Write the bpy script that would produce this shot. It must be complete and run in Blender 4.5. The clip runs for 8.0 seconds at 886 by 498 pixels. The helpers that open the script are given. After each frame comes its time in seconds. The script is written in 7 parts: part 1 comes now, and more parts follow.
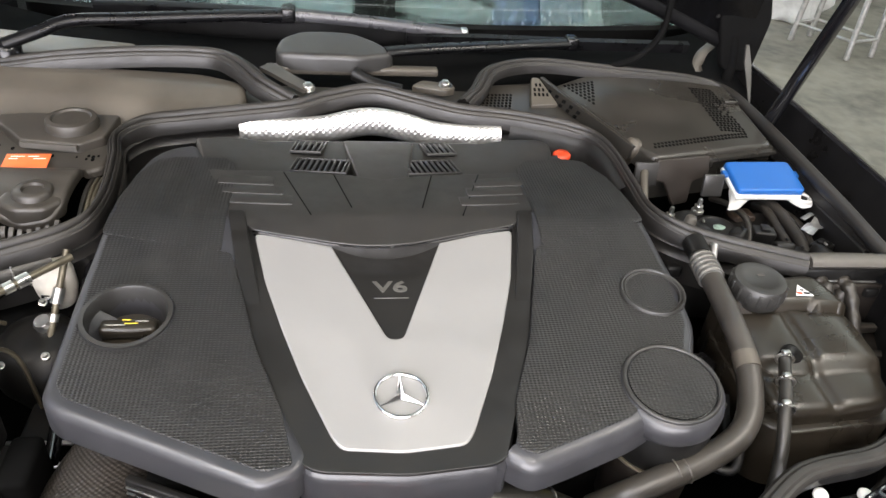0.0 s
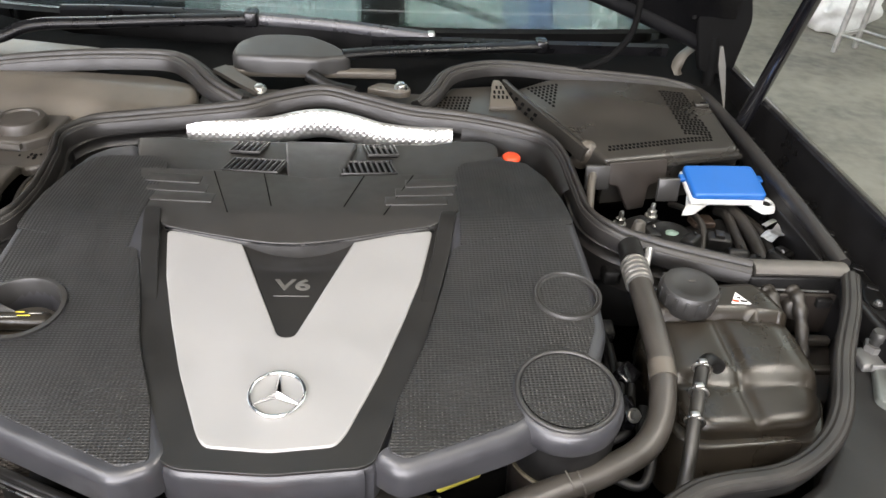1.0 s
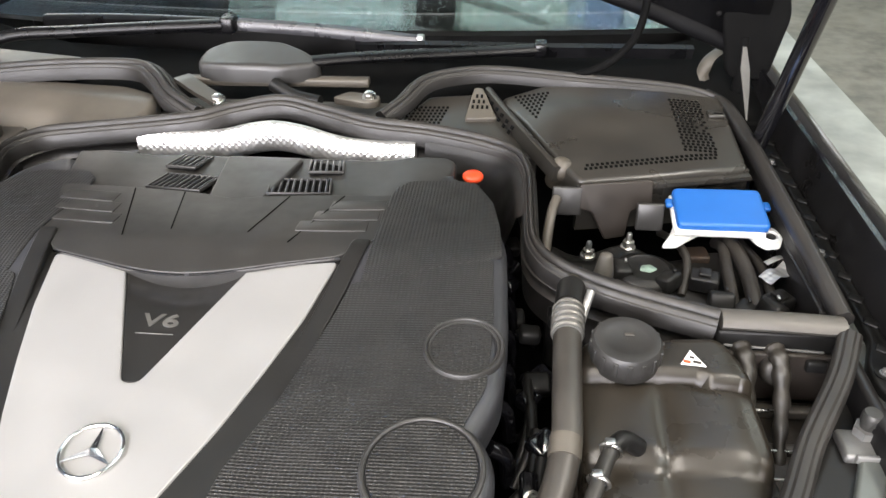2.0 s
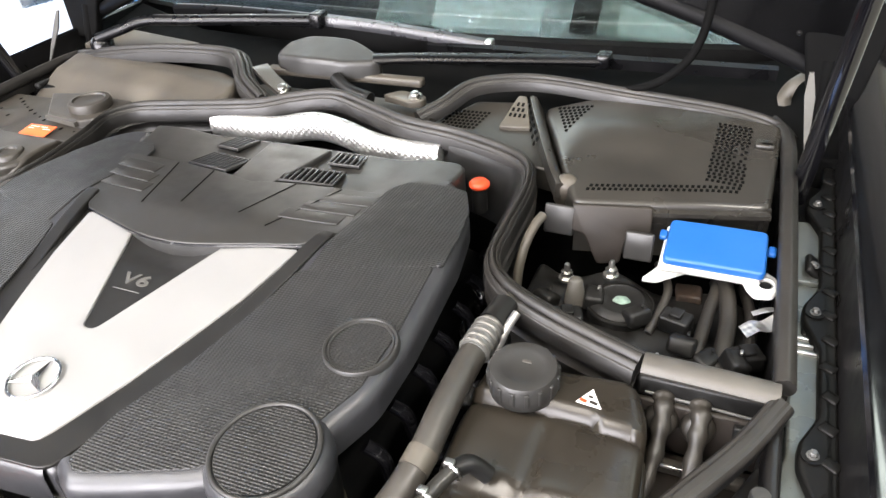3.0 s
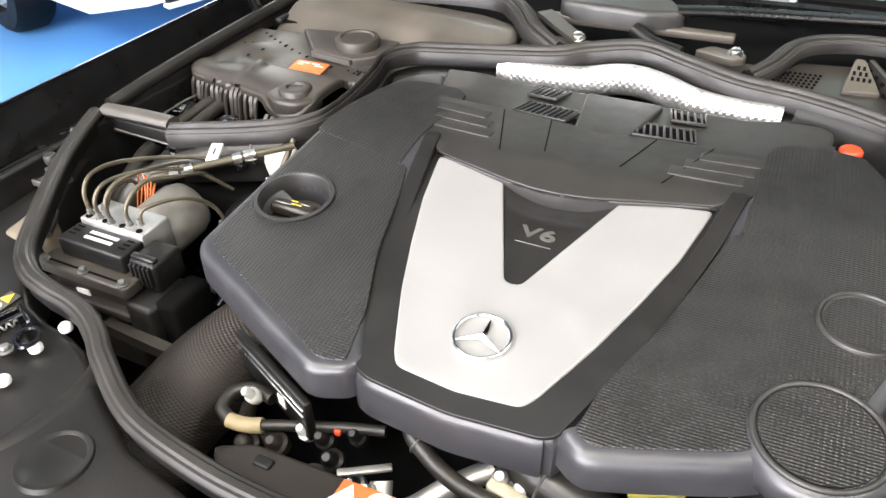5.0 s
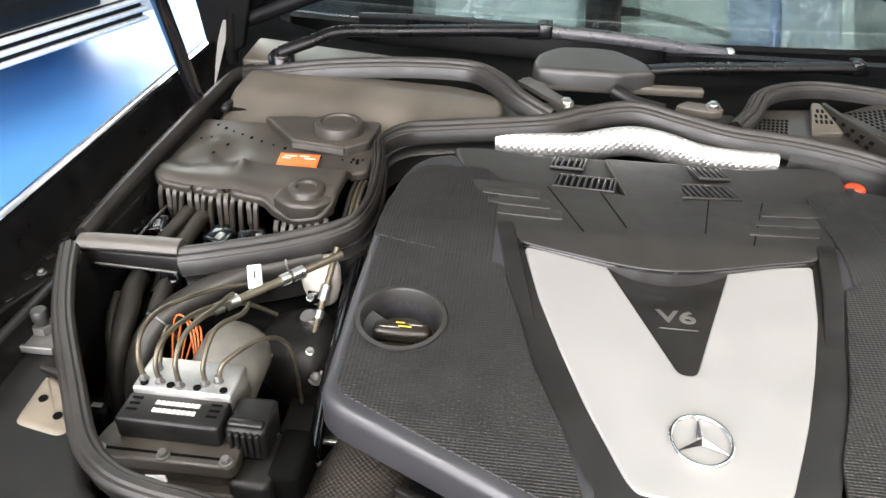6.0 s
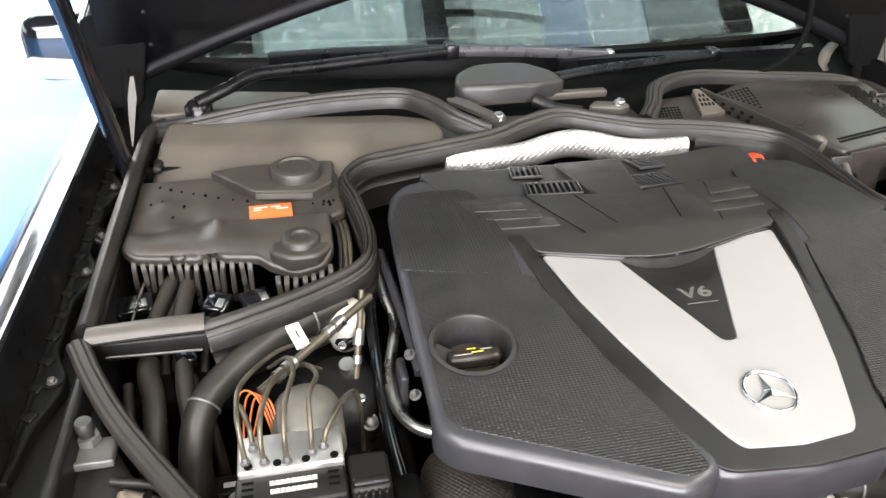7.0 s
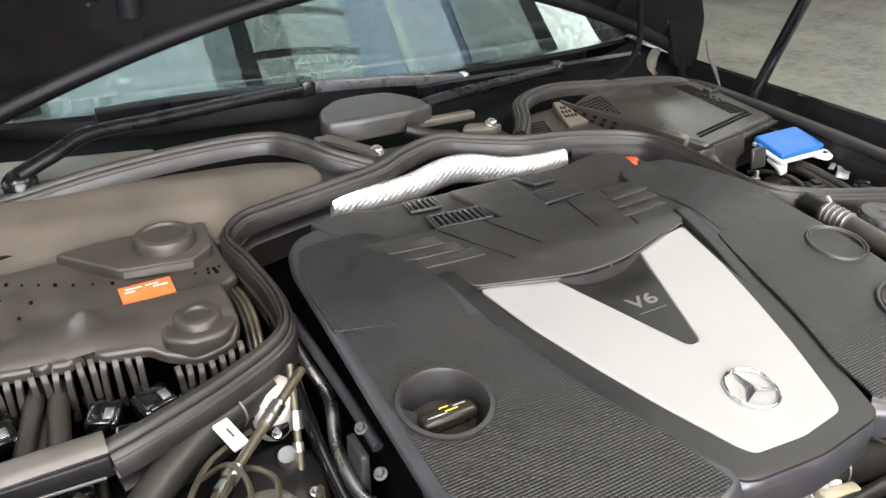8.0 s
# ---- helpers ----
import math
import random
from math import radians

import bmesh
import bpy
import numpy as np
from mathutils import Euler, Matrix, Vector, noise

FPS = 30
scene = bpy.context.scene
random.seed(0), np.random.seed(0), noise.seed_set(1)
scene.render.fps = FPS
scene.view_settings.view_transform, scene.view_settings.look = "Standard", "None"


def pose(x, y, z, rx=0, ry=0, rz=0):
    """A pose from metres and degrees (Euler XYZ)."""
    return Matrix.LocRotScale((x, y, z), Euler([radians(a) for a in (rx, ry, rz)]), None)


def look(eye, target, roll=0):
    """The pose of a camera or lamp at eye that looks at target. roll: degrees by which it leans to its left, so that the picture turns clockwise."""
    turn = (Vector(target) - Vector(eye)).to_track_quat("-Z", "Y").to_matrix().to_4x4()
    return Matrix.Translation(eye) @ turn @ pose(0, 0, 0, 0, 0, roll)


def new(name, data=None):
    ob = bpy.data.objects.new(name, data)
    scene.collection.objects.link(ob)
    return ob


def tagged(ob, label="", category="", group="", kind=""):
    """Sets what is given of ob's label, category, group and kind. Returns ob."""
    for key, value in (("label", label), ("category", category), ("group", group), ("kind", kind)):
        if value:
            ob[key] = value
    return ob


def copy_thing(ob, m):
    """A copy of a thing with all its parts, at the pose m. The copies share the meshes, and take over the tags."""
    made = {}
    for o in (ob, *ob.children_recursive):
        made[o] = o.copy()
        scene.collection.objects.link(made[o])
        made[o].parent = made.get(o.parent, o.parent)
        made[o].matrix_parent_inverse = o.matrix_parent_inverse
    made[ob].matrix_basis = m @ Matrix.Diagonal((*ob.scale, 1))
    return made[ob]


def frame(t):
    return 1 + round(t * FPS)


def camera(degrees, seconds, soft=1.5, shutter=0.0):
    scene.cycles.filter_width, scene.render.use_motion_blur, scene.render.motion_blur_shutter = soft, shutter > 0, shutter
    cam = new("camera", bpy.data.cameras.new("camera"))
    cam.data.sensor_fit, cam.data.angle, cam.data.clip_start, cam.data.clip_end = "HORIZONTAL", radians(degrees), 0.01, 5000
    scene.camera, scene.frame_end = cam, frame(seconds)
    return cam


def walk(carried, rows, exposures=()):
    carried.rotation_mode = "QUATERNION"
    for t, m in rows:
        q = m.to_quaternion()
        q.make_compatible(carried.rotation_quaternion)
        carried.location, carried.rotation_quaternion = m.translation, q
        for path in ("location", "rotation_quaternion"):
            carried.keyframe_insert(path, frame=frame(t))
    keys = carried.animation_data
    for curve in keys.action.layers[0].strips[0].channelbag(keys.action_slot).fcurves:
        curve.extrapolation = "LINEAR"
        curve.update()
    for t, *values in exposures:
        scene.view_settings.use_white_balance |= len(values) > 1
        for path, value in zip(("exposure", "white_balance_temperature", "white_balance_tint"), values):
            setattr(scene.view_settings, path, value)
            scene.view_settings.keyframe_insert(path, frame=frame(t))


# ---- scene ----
cam = camera(62.2, 8.0)
PATH = [
    (0, (-0.001, 0.01, 1.417), (0.295, 1.62, 0.268), 5.9),
    (0.5, (0.063, -0.023, 1.42), (0.366, 1.566, 0.244), 6.1),
    (1, (0.147, 0.005, 1.4), (0.304, 1.653, 0.278), 3.9),
    (1.2, (0.191, 0.023, 1.386), (0.369, 1.668, 0.262), 2.4),
    (2.3, (0.432, 0.137, 1.371), (0.087, 1.76, 0.255), -1.3),
    (2.5, (0.493, 0.146, 1.373), (0.033, 1.739, 0.255), -1.6),
    (3, (0.601, 0.167, 1.382), (-0.096, 1.67, 0.262), -3.9),
    (3.5, (0.584, 0.144, 1.376), (-0.15, 1.58, 0.193), -4.8),
    (4, (0.479, 0.087, 1.388), (-0.299, 1.534, 0.247), -3.3),
    (4.5, (0.375, 0.041, 1.372), (-0.357, 1.511, 0.231), -1.1),
    (5, (0.218, 0.053, 1.347), (-0.481, 1.506, 0.163), -0.9),
    (5.2, (0.14, 0.06, 1.343), (-0.482, 1.574, 0.192), 0.9),
    (6.3, (-0.179, 0.027, 1.384), (-0.125, 1.708, 0.302), 0.7),
    (6.5, (-0.229, 0.008, 1.398), (-0.006, 1.686, 0.333), 0.3),
    (6.8, (-0.302, 0.018, 1.402), (0.107, 1.664, 0.343), 1.5),
    (7, (-0.337, 0.044, 1.389), (0.039, 1.697, 0.328), 1.3),
    (7.5, (-0.38, 0.097, 1.365), (0.203, 1.731, 0.37), 3.3),
    (8, (-0.423, 0.156, 1.347), (0.448, 1.679, 0.387), 0.8),
]
EXPOSURES = [(0.0, -0.13), (1.0, -0.03), (1.2, 0.0), (2.3, 0.24), (3.0, 0.46), (3.5, 0.52), (4.5, 0.46), (5.2, 0.32), (6.3, 0.15), (7.0, 0.18), (8.0, 0.13)]
walk(cam, [(t, look(eye, target, roll)) for t, eye, target, roll in PATH], EXPOSURES)

# ---- world, daylight and lamps ----
scene.view_settings.exposure = 0.0
world = bpy.data.worlds.new("world")
scene.world = world
world.use_nodes = True
wn = world.node_tree.nodes
sky = wn.new("ShaderNodeTexSky")
sky.sky_type, sky.sun_disc = "NISHITA", False
sky.sun_elevation, sky.sun_rotation = radians(40), radians(250)
world.node_tree.links.new(sky.outputs[0], wn["Background"].inputs[0])
wn["Background"].inputs[1].default_value = 0.12


def area_lamp(name, m, sx, sy, watts, colour):
    d = bpy.data.lights.new(name, "AREA")
    d.shape, d.size, d.size_y, d.energy, d.color = "RECTANGLE", sx, sy, watts, colour
    ob = new(name, d)
    ob.matrix_world = m
    return ob


# ---- materials ----
def mat(name, colour, rough=0.5, metal=0.0, var=0.25, scale=40.0, bump=0.15, fine=600.0, dust=0.0, dust_colour=(0.16, 0.14, 0.115), coat=0.0, waves=0.0, pitch=0.002, wave_dir="Y", spec=0.5, diamond=False):
    m = bpy.data.materials.new(name)
    m.use_nodes = True
    nt = m.node_tree
    n, l = nt.nodes, nt.links
    b = n["Principled BSDF"]
    tc = n.new("ShaderNodeTexCoord")
    big = n.new("ShaderNodeTexNoise")
    big.inputs["Scale"].default_value, big.inputs["Detail"].default_value = scale, 6
    small = n.new("ShaderNodeTexNoise")
    small.inputs["Scale"].default_value, small.inputs["Detail"].default_value = fine, 3
    for t in (big, small):
        l.new(tc.outputs["Object"], t.inputs["Vector"])
    ramp = n.new("ShaderNodeMapRange")
    ramp.inputs["From Min"].default_value, ramp.inputs["From Max"].default_value = 0.3, 0.7
    ramp.inputs["To Min"].default_value, ramp.inputs["To Max"].default_value = 1 - var, 1 + var
    l.new(big.outputs["Fac"], ramp.inputs["Value"])
    mul = n.new("ShaderNodeVectorMath")
    mul.operation = "SCALE"
    mul.inputs[0].default_value = colour
    l.new(ramp.outputs[0], mul.inputs["Scale"])
    out = mul.outputs[0]
    if dust > 0:
        geo = n.new("ShaderNodeNewGeometry")
        sep = n.new("ShaderNodeSeparateXYZ")
        l.new(geo.outputs["Normal"], sep.inputs[0])
        up = n.new("ShaderNodeMapRange")
        up.inputs["From Min"].default_value, up.inputs["From Max"].default_value = 0.1, 1.0
        up.inputs["To Min"].default_value, up.inputs["To Max"].default_value = 0.25 * dust, dust
        l.new(sep.outputs["Z"], up.inputs["Value"])
        patch = n.new("ShaderNodeTexNoise")
        patch.inputs["Scale"].default_value, patch.inputs["Detail"].default_value = 14.0, 8
        l.new(tc.outputs["Object"], patch.inputs["Vector"])
        pr = n.new("ShaderNodeMapRange")
        pr.inputs["From Min"].default_value, pr.inputs["From Max"].default_value = 0.3, 0.65
        pr.inputs["To Min"].default_value, pr.inputs["To Max"].default_value = 0.35, 1.0
        l.new(patch.outputs["Fac"], pr.inputs["Value"])
        fac = n.new("ShaderNodeMath")
        fac.operation = "MULTIPLY"
        l.new(up.outputs[0], fac.inputs[0])
        l.new(pr.outputs[0], fac.inputs[1])
        mix = n.new("ShaderNodeMixRGB")
        l.new(fac.outputs[0], mix.inputs["Fac"])
        l.new(out, mix.inputs["Color1"])
        mix.inputs["Color2"].default_value = (*dust_colour, 1)
        out = mix.outputs[0]
    l.new(out, b.inputs["Base Color"])
    rr = n.new("ShaderNodeMapRange")
    rr.inputs["From Min"].default_value, rr.inputs["From Max"].default_value = 0.3, 0.7
    rr.inputs["To Min"].default_value, rr.inputs["To Max"].default_value = max(rough - 0.08, 0.02), min(rough + 0.1, 1)
    l.new(big.outputs["Fac"], rr.inputs["Value"])
    l.new(rr.outputs[0], b.inputs["Roughness"])
    b.inputs["Metallic"].default_value = metal
    b.inputs["Coat Weight"].default_value = coat
    b.inputs["Coat Roughness"].default_value = 0.08
    b.inputs["Specular IOR Level"].default_value = spec
    height = small.outputs["Fac"]
    bm_node = n.new("ShaderNodeBump")
    bm_node.inputs["Strength"].default_value = bump
    bm_node.inputs["Distance"].default_value = 0.0006
    if waves > 0:
        wv = n.new("ShaderNodeTexWave")
        wv.bands_direction = wave_dir
        wv.inputs["Scale"].default_value = 0.314 / pitch
        wv.inputs["Distortion"].default_value = 0.0
        l.new(tc.outputs["Object"], wv.inputs["Vector"])
        ck = n.new("ShaderNodeTexWave")
        ck.bands_direction = "DIAGONAL" if diamond else "X"
        ck.inputs["Scale"].default_value = 0.314 / pitch * (1.0 if diamond else 0.75)
        flip = n.new("ShaderNodeVectorMath")
        flip.operation = "MULTIPLY"
        flip.inputs[1].default_value = (-1, 1, 1) if diamond else (1, 1, 1)
        l.new(tc.outputs["Object"], flip.inputs[0])
        l.new(flip.outputs[0], ck.inputs["Vector"])
        add = n.new("ShaderNodeMath")
        add.operation = "MULTIPLY_ADD"
        add.inputs[1].default_value = 1.0 if diamond else 0.8
        l.new(ck.outputs["Fac"], add.inputs[0])
        l.new(wv.outputs["Fac"], add.inputs[2])
        height = add.outputs[0]
        bm_node.inputs["Strength"].default_value = waves
        bm_node.inputs["Distance"].default_value = 0.0008
    l.new(height, bm_node.inputs["Height"])
    l.new(bm_node.outputs[0], b.inputs["Normal"])
    return m


def glass_mat(name, colour, rough=0.0):
    m = bpy.data.materials.new(name)
    m.use_nodes = True
    b = m.node_tree.nodes["Principled BSDF"]
    b.inputs["Base Color"].default_value = (*colour, 1)
    b.inputs["Transmission Weight"].default_value = 1.0
    b.inputs["Roughness"].default_value = rough
    b.inputs["IOR"].default_value = 1.42
    return m


def glow_mat(name, colour, strength):
    m = bpy.data.materials.new(name)
    m.use_nodes = True
    b = m.node_tree.nodes["Principled BSDF"]
    b.inputs["Emission Color"].default_value = (*colour, 1)
    b.inputs["Emission Strength"].default_value = strength
    return m


M_RIB = mat("ribbed_black_plastic", (0.0135, 0.0135, 0.0135), 0.37, var=0.15, waves=0.55, pitch=0.0028, dust=0.04, spec=0.40)
M_FRAME = mat("dark_satin_plastic", (0.0095, 0.0093, 0.009), 0.38, var=0.15, fine=900, bump=0.1, dust=0.04, spec=0.42)
M_SMOOTH = mat("satin_black_plastic", (0.020, 0.0197, 0.019), 0.4, var=0.15, fine=900, bump=0.1, dust=0.08, spec=0.5)
# Black plastic lightened: daylight on forward faces is put into the colour.
M_RIM = mat("daylit_black_plastic", (0.030, 0.030, 0.033), 0.36, var=0.12, fine=900, bump=0.1, spec=0.6)
M_SILVER = mat("brushed_silver", (0.347, 0.339, 0.327), 0.56, 0.48, var=0.02, scale=20, bump=0.04, fine=1500)
M_CHROME = mat("chrome", (0.85, 0.85, 0.85), 0.1, 1.0, var=0.04, bump=0.0)
M_FOIL = mat("crinkled_foil", (0.80, 0.79, 0.77), 0.40, 0.9, var=0.08, waves=0.42, pitch=0.0046, wave_dir="DIAGONAL", diamond=True)
M_RUBBER = mat("dusty_rubber", (0.0080, 0.0076, 0.0075), 0.44, var=0.3, fine=700, bump=0.14, dust=0.14, spec=0.44)
M_GREYRUB = mat("grey_rubber", (0.052, 0.049, 0.044), 0.46, var=0.2, dust=0.3)
M_BOX = mat("dusty_brown_plastic", (0.019, 0.0168, 0.0138), 0.40, var=0.35, scale=12, bump=0.15, dust=0.24)
M_BEIGE = mat("dusty_beige_plastic", (0.045, 0.039, 0.031), 0.45, var=0.25, scale=9, bump=0.1, dust=0.42, dust_colour=(0.17, 0.15, 0.12))
M_BLACK = mat("black_plastic", (0.006, 0.006, 0.006), 0.42, var=0.3, dust=0.04, spec=0.3)
M_PAINT = mat("black_car_paint", (0.004, 0.004, 0.005), 0.12, coat=1.0, var=0.2, bump=0.02)
M_SATIN = mat("dirty_black_paint", (0.005, 0.005, 0.0055), 0.33, var=0.4, scale=30, dust=0.06, coat=0.15, spec=0.3)
M_DUSTRUB = mat("dusty_brown_rubber", (0.014, 0.0125, 0.0105), 0.42, var=0.3, fine=700, dust=0.14)
M_ECU = mat("smooth_brown_black_plastic", (0.0165, 0.0155, 0.0135), 0.29, var=0.25, scale=5, bump=0.06, dust=0.15)
M_ACHOSE = mat("dusty_grey_brown_hose", (0.024, 0.0217, 0.0188), 0.38, var=0.35, scale=25, dust=0.17)
M_SUPPORT = mat("dusty_black_moulding", (0.008, 0.008, 0.008), 0.38, var=0.35, scale=15, dust=0.05, spec=0.32)
M_HOOD = mat("black_underside_paint", (0.004, 0.004, 0.0045), 0.22, var=0.3, scale=8, bump=0.03, spec=0.4)
M_UNDER = mat("dull_black_underside", (0.004, 0.004, 0.0045), 0.5, var=0.3, scale=8, bump=0.05, spec=0.15)
M_DULL = mat("dull_grey_metal", (0.16, 0.16, 0.155), 0.45, 0.5, var=0.3, dust=0.2)
M_TAN = mat("tan_plastic", (0.16, 0.135, 0.10), 0.5, var=0.2, dust=0.2)
M_TANK = mat("tank_plastic", (0.0155, 0.0125, 0.0088), 0.30, var=0.25, scale=18, bump=0.1, dust=0.06, spec=0.42)
M_HOSE = mat("hose_rubber", (0.012, 0.0115, 0.010), 0.4, var=0.25, dust=0.1)
M_BROWN = mat("brown_black_duct", (0.014, 0.011, 0.009), 0.5, var=0.25, dust=0.10, spec=0.35)
M_ALU = mat("cast_aluminium", (0.5, 0.49, 0.47), 0.45, 0.9, var=0.2, bump=0.3)
M_STEEL = mat("zinc_steel", (0.6, 0.59, 0.56), 0.3, 1.0, var=0.15)
M_WORN = mat("worn_grey_aluminium", (0.24, 0.232, 0.215), 0.42, 0.8, var=0.3, scale=60, bump=0.3, dust=0.2)
M_BRASSY = mat("yellowed_steel", (0.12, 0.105, 0.075), 0.4, 0.6, var=0.25)
M_POLISH = mat("glint_strip_metal", (0.24, 0.24, 0.25), 0.2, 1.0, var=0.15)
M_BLUE = mat("blue_plastic", (0.010, 0.088, 0.31), 0.42, var=0.06, bump=0.08)
M_WHITE = mat("white_plastic", (0.75, 0.75, 0.73), 0.45, var=0.06)
M_BRACKET = mat("dusty_white_plastic", (0.56, 0.56, 0.53), 0.5, var=0.12, scale=40, dust=0.1)
M_RED = mat("red_plastic", (0.75, 0.07, 0.02), 0.4, var=0.06)
M_ORANGE = mat("orange_sticker", (0.85, 0.15, 0.04), 0.5, var=0.06, bump=0.02)
M_PRINT = mat("white_print", (0.8, 0.78, 0.75), 0.5, var=0.03, bump=0.0)
M_YELLOW = mat("yellow_print", (0.75, 0.6, 0.05), 0.5, var=0.05, bump=0.0)
M_GREYPRINT = mat("worn_grey_print", (0.3, 0.29, 0.26), 0.5, var=0.4, scale=300, bump=0.0)
# Near-black for dark parts; on bay fillers and hole marks it carries shade.
M_VOID = mat("bay_shade_black", (0.0035, 0.0035, 0.0035), 0.85, var=0.4, spec=0.06)
M_WIRE = mat("orange_wire", (0.45, 0.12, 0.03), 0.45, var=0.1)
M_FLOOR = mat("grey_concrete", (0.110, 0.101, 0.082), 0.6, var=0.95, scale=2.6, bump=0.6, fine=28, dust=0.60, dust_colour=(0.30, 0.28, 0.235))
M_BLUEFLOOR = mat("blue_floor_paint", (0.10, 0.29, 0.60), 0.42, var=0.12, scale=1.5, bump=0.1, fine=30, coat=0.04, spec=0.28)
M_WALL = mat("grey_plaster", (0.2, 0.19, 0.175), 0.8, var=0.15, scale=1.2, bump=0.3, fine=30)
M_GLASS = glass_mat("windscreen_glass", (0.86, 0.95, 0.93))
M_WHITEPAINT = mat("white_car_paint", (0.75, 0.76, 0.78), 0.25, coat=1.0, var=0.03, bump=0.0)


# ---- mesh helpers ----
def finish(name, bm, material, parent=None, label="", angle=48):
    bmesh.ops.recalc_face_normals(bm, faces=bm.faces)
    me = bpy.data.meshes.new(name)
    bm.to_mesh(me)
    bm.free()
    for p in me.polygons:
        p.use_smooth = True
    me.set_sharp_from_angle(angle=radians(angle))
    me.materials.append(material)
    ob = new(name, me)
    ob.parent = parent
    if label:
        ob["label"] = label
    return ob


def part(name, bm, material, parent, label="", angle=48):
    return finish(name, bm, material, parent, label, angle)


def thing(name, label, category, kind="", group=""):
    return tagged(new(name), label, category, group, kind)


def alone(name, bm, material, label, category, kind="", group="", angle=48):
    return tagged(finish(name, bm, material, None, "", angle), label, category, group, kind)


def spline(pts, n=8, closed=False):
    """Points along a smooth curve through pts."""
    p = [Vector(a) for a in pts]
    out = []
    k = len(p)
    for i in range(k if closed else k - 1):
        if closed:
            a, b, c, d = p[i - 1], p[i], p[(i + 1) % k], p[(i + 2) % k]
        else:
            b, c = p[i], p[i + 1]
            a = p[i - 1] if i else b * 2 - c
            d = p[i + 2] if i + 2 < k else c * 2 - b
        for j in range(n):
            t = j / n
            out.append(0.5 * ((2 * b) + (c - a) * t + (2 * a - 5 * b + 4 * c - d) * t * t + (3 * b - a - 3 * c + d) * t ** 3))
    if not closed:
        out.append(p[-1].copy())
    return out


def ring_mesh(bm, rings, close_ends=True, loop=False):
    vs = [[bm.verts.new(v) for v in r] for r in rings]
    k = len(vs[0])
    pairs = list(zip(vs, vs[1:])) + ([(vs[-1], vs[0])] if loop else [])
    for a, b in pairs:
        for i in range(k):
            bm.faces.new((a[i], a[(i + 1) % k], b[(i + 1) % k], b[i]))
    if close_ends and not loop:
        bm.faces.new(vs[0][::-1])
        bm.faces.new(vs[-1])
    return vs


def tube(pts, radius, n=8, seg=10, bm=None, smooth=True, bumps=0.0, every=2):
    """A round hose along pts; radius may be a function of 0..1; bumps makes it corrugated."""
    bm = bm or bmesh.new()
    path = spline(pts, n) if smooth else [Vector(p) for p in pts]
    tangent = (path[1] - path[0]).normalized()
    side = tangent.orthogonal().normalized()
    rings = []
    for i, p in enumerate(path):
        t = (path[min(i + 1, len(path) - 1)] - path[max(i - 1, 0)]).normalized()
        side = (side - t * side.dot(t)).normalized()
        up = t.cross(side)
        r = radius(i / (len(path) - 1)) if callable(radius) else radius
        r *= 1 + bumps * (1 if i % every else -1)
        rings.append([p + (side * math.cos(2 * math.pi * k / seg) + up * math.sin(2 * math.pi * k / seg)) * r for k in range(seg)])
    ring_mesh(bm, rings)
    return bm


def sweep(pts, profile, n=10, bm=None, smooth=True, narrow=0.0):
    """A profile (list of (side, up)) carried along pts, kept upright."""
    bm = bm or bmesh.new()
    path = spline(pts, n) if smooth else [Vector(p) for p in pts]
    rings = []
    for i, p in enumerate(path):
        t = (path[min(i + 1, len(path) - 1)] - path[max(i - 1, 0)]).normalized()
        side = t.cross(Vector((0, 0, 1))).normalized()
        up = side.cross(t)
        w = 1 - narrow * t.y * t.y
        rings.append([p + side * u * w + up * v for u, v in profile])
    ring_mesh(bm, rings)
    return bm


def lathe(profile, m=None, seg=32, bm=None):
    """Profile of (radius, height) turned about z, then placed by m."""
    bm = bm or bmesh.new()
    m = m or Matrix()
    rings = [[m @ Vector((r * math.cos(2 * math.pi * k / seg), r * math.sin(2 * math.pi * k / seg), z)) for k in range(seg)] for r, z in [(max(r, 1e-4), z) for r, z in profile]]
    ring_mesh(bm, rings, close_ends=False)
    return bm


def box(cx, cy, cz, sx, sy, sz, r=0.003, m=None, bm=None, seg=2):
    """A box with rounded edges."""
    tmp = bmesh.new()
    bmesh.ops.create_cube(tmp, size=1)
    bmesh.ops.scale(tmp, vec=(sx, sy, sz), verts=tmp.verts)
    if r > 0:
        bmesh.ops.bevel(tmp, geom=tmp.edges[:], offset=min(r, 0.45 * min(sx, sy, sz)), segments=seg, profile=0.5, affect="EDGES")
    bmesh.ops.transform(tmp, matrix=Matrix.Translation((cx, cy, cz)) @ (m or Matrix()), verts=tmp.verts)
    if bm is None:
        return tmp
    me = bpy.data.meshes.new("tmp")
    tmp.to_mesh(me)
    tmp.free()
    bm.from_mesh(me)
    bpy.data.meshes.remove(me)
    return bm


def torus(centre, R, r, normal=(0, 0, 1), seg=48, k=8, bm=None):
    bm = bm or bmesh.new()
    q = Vector((0, 0, 1)).rotation_difference(Vector(normal)).to_matrix()
    c = Vector(centre)
    rings = []
    for i in range(seg):
        a = 2 * math.pi * i / seg
        d = Vector((math.cos(a), math.sin(a), 0))
        rings.append([c + q @ (d * (R + r * math.cos(2 * math.pi * j / k)) + Vector((0, 0, r * math.sin(2 * math.pi * j / k)))) for j in range(k)])
    ring_mesh(bm, rings, loop=True)
    return bm


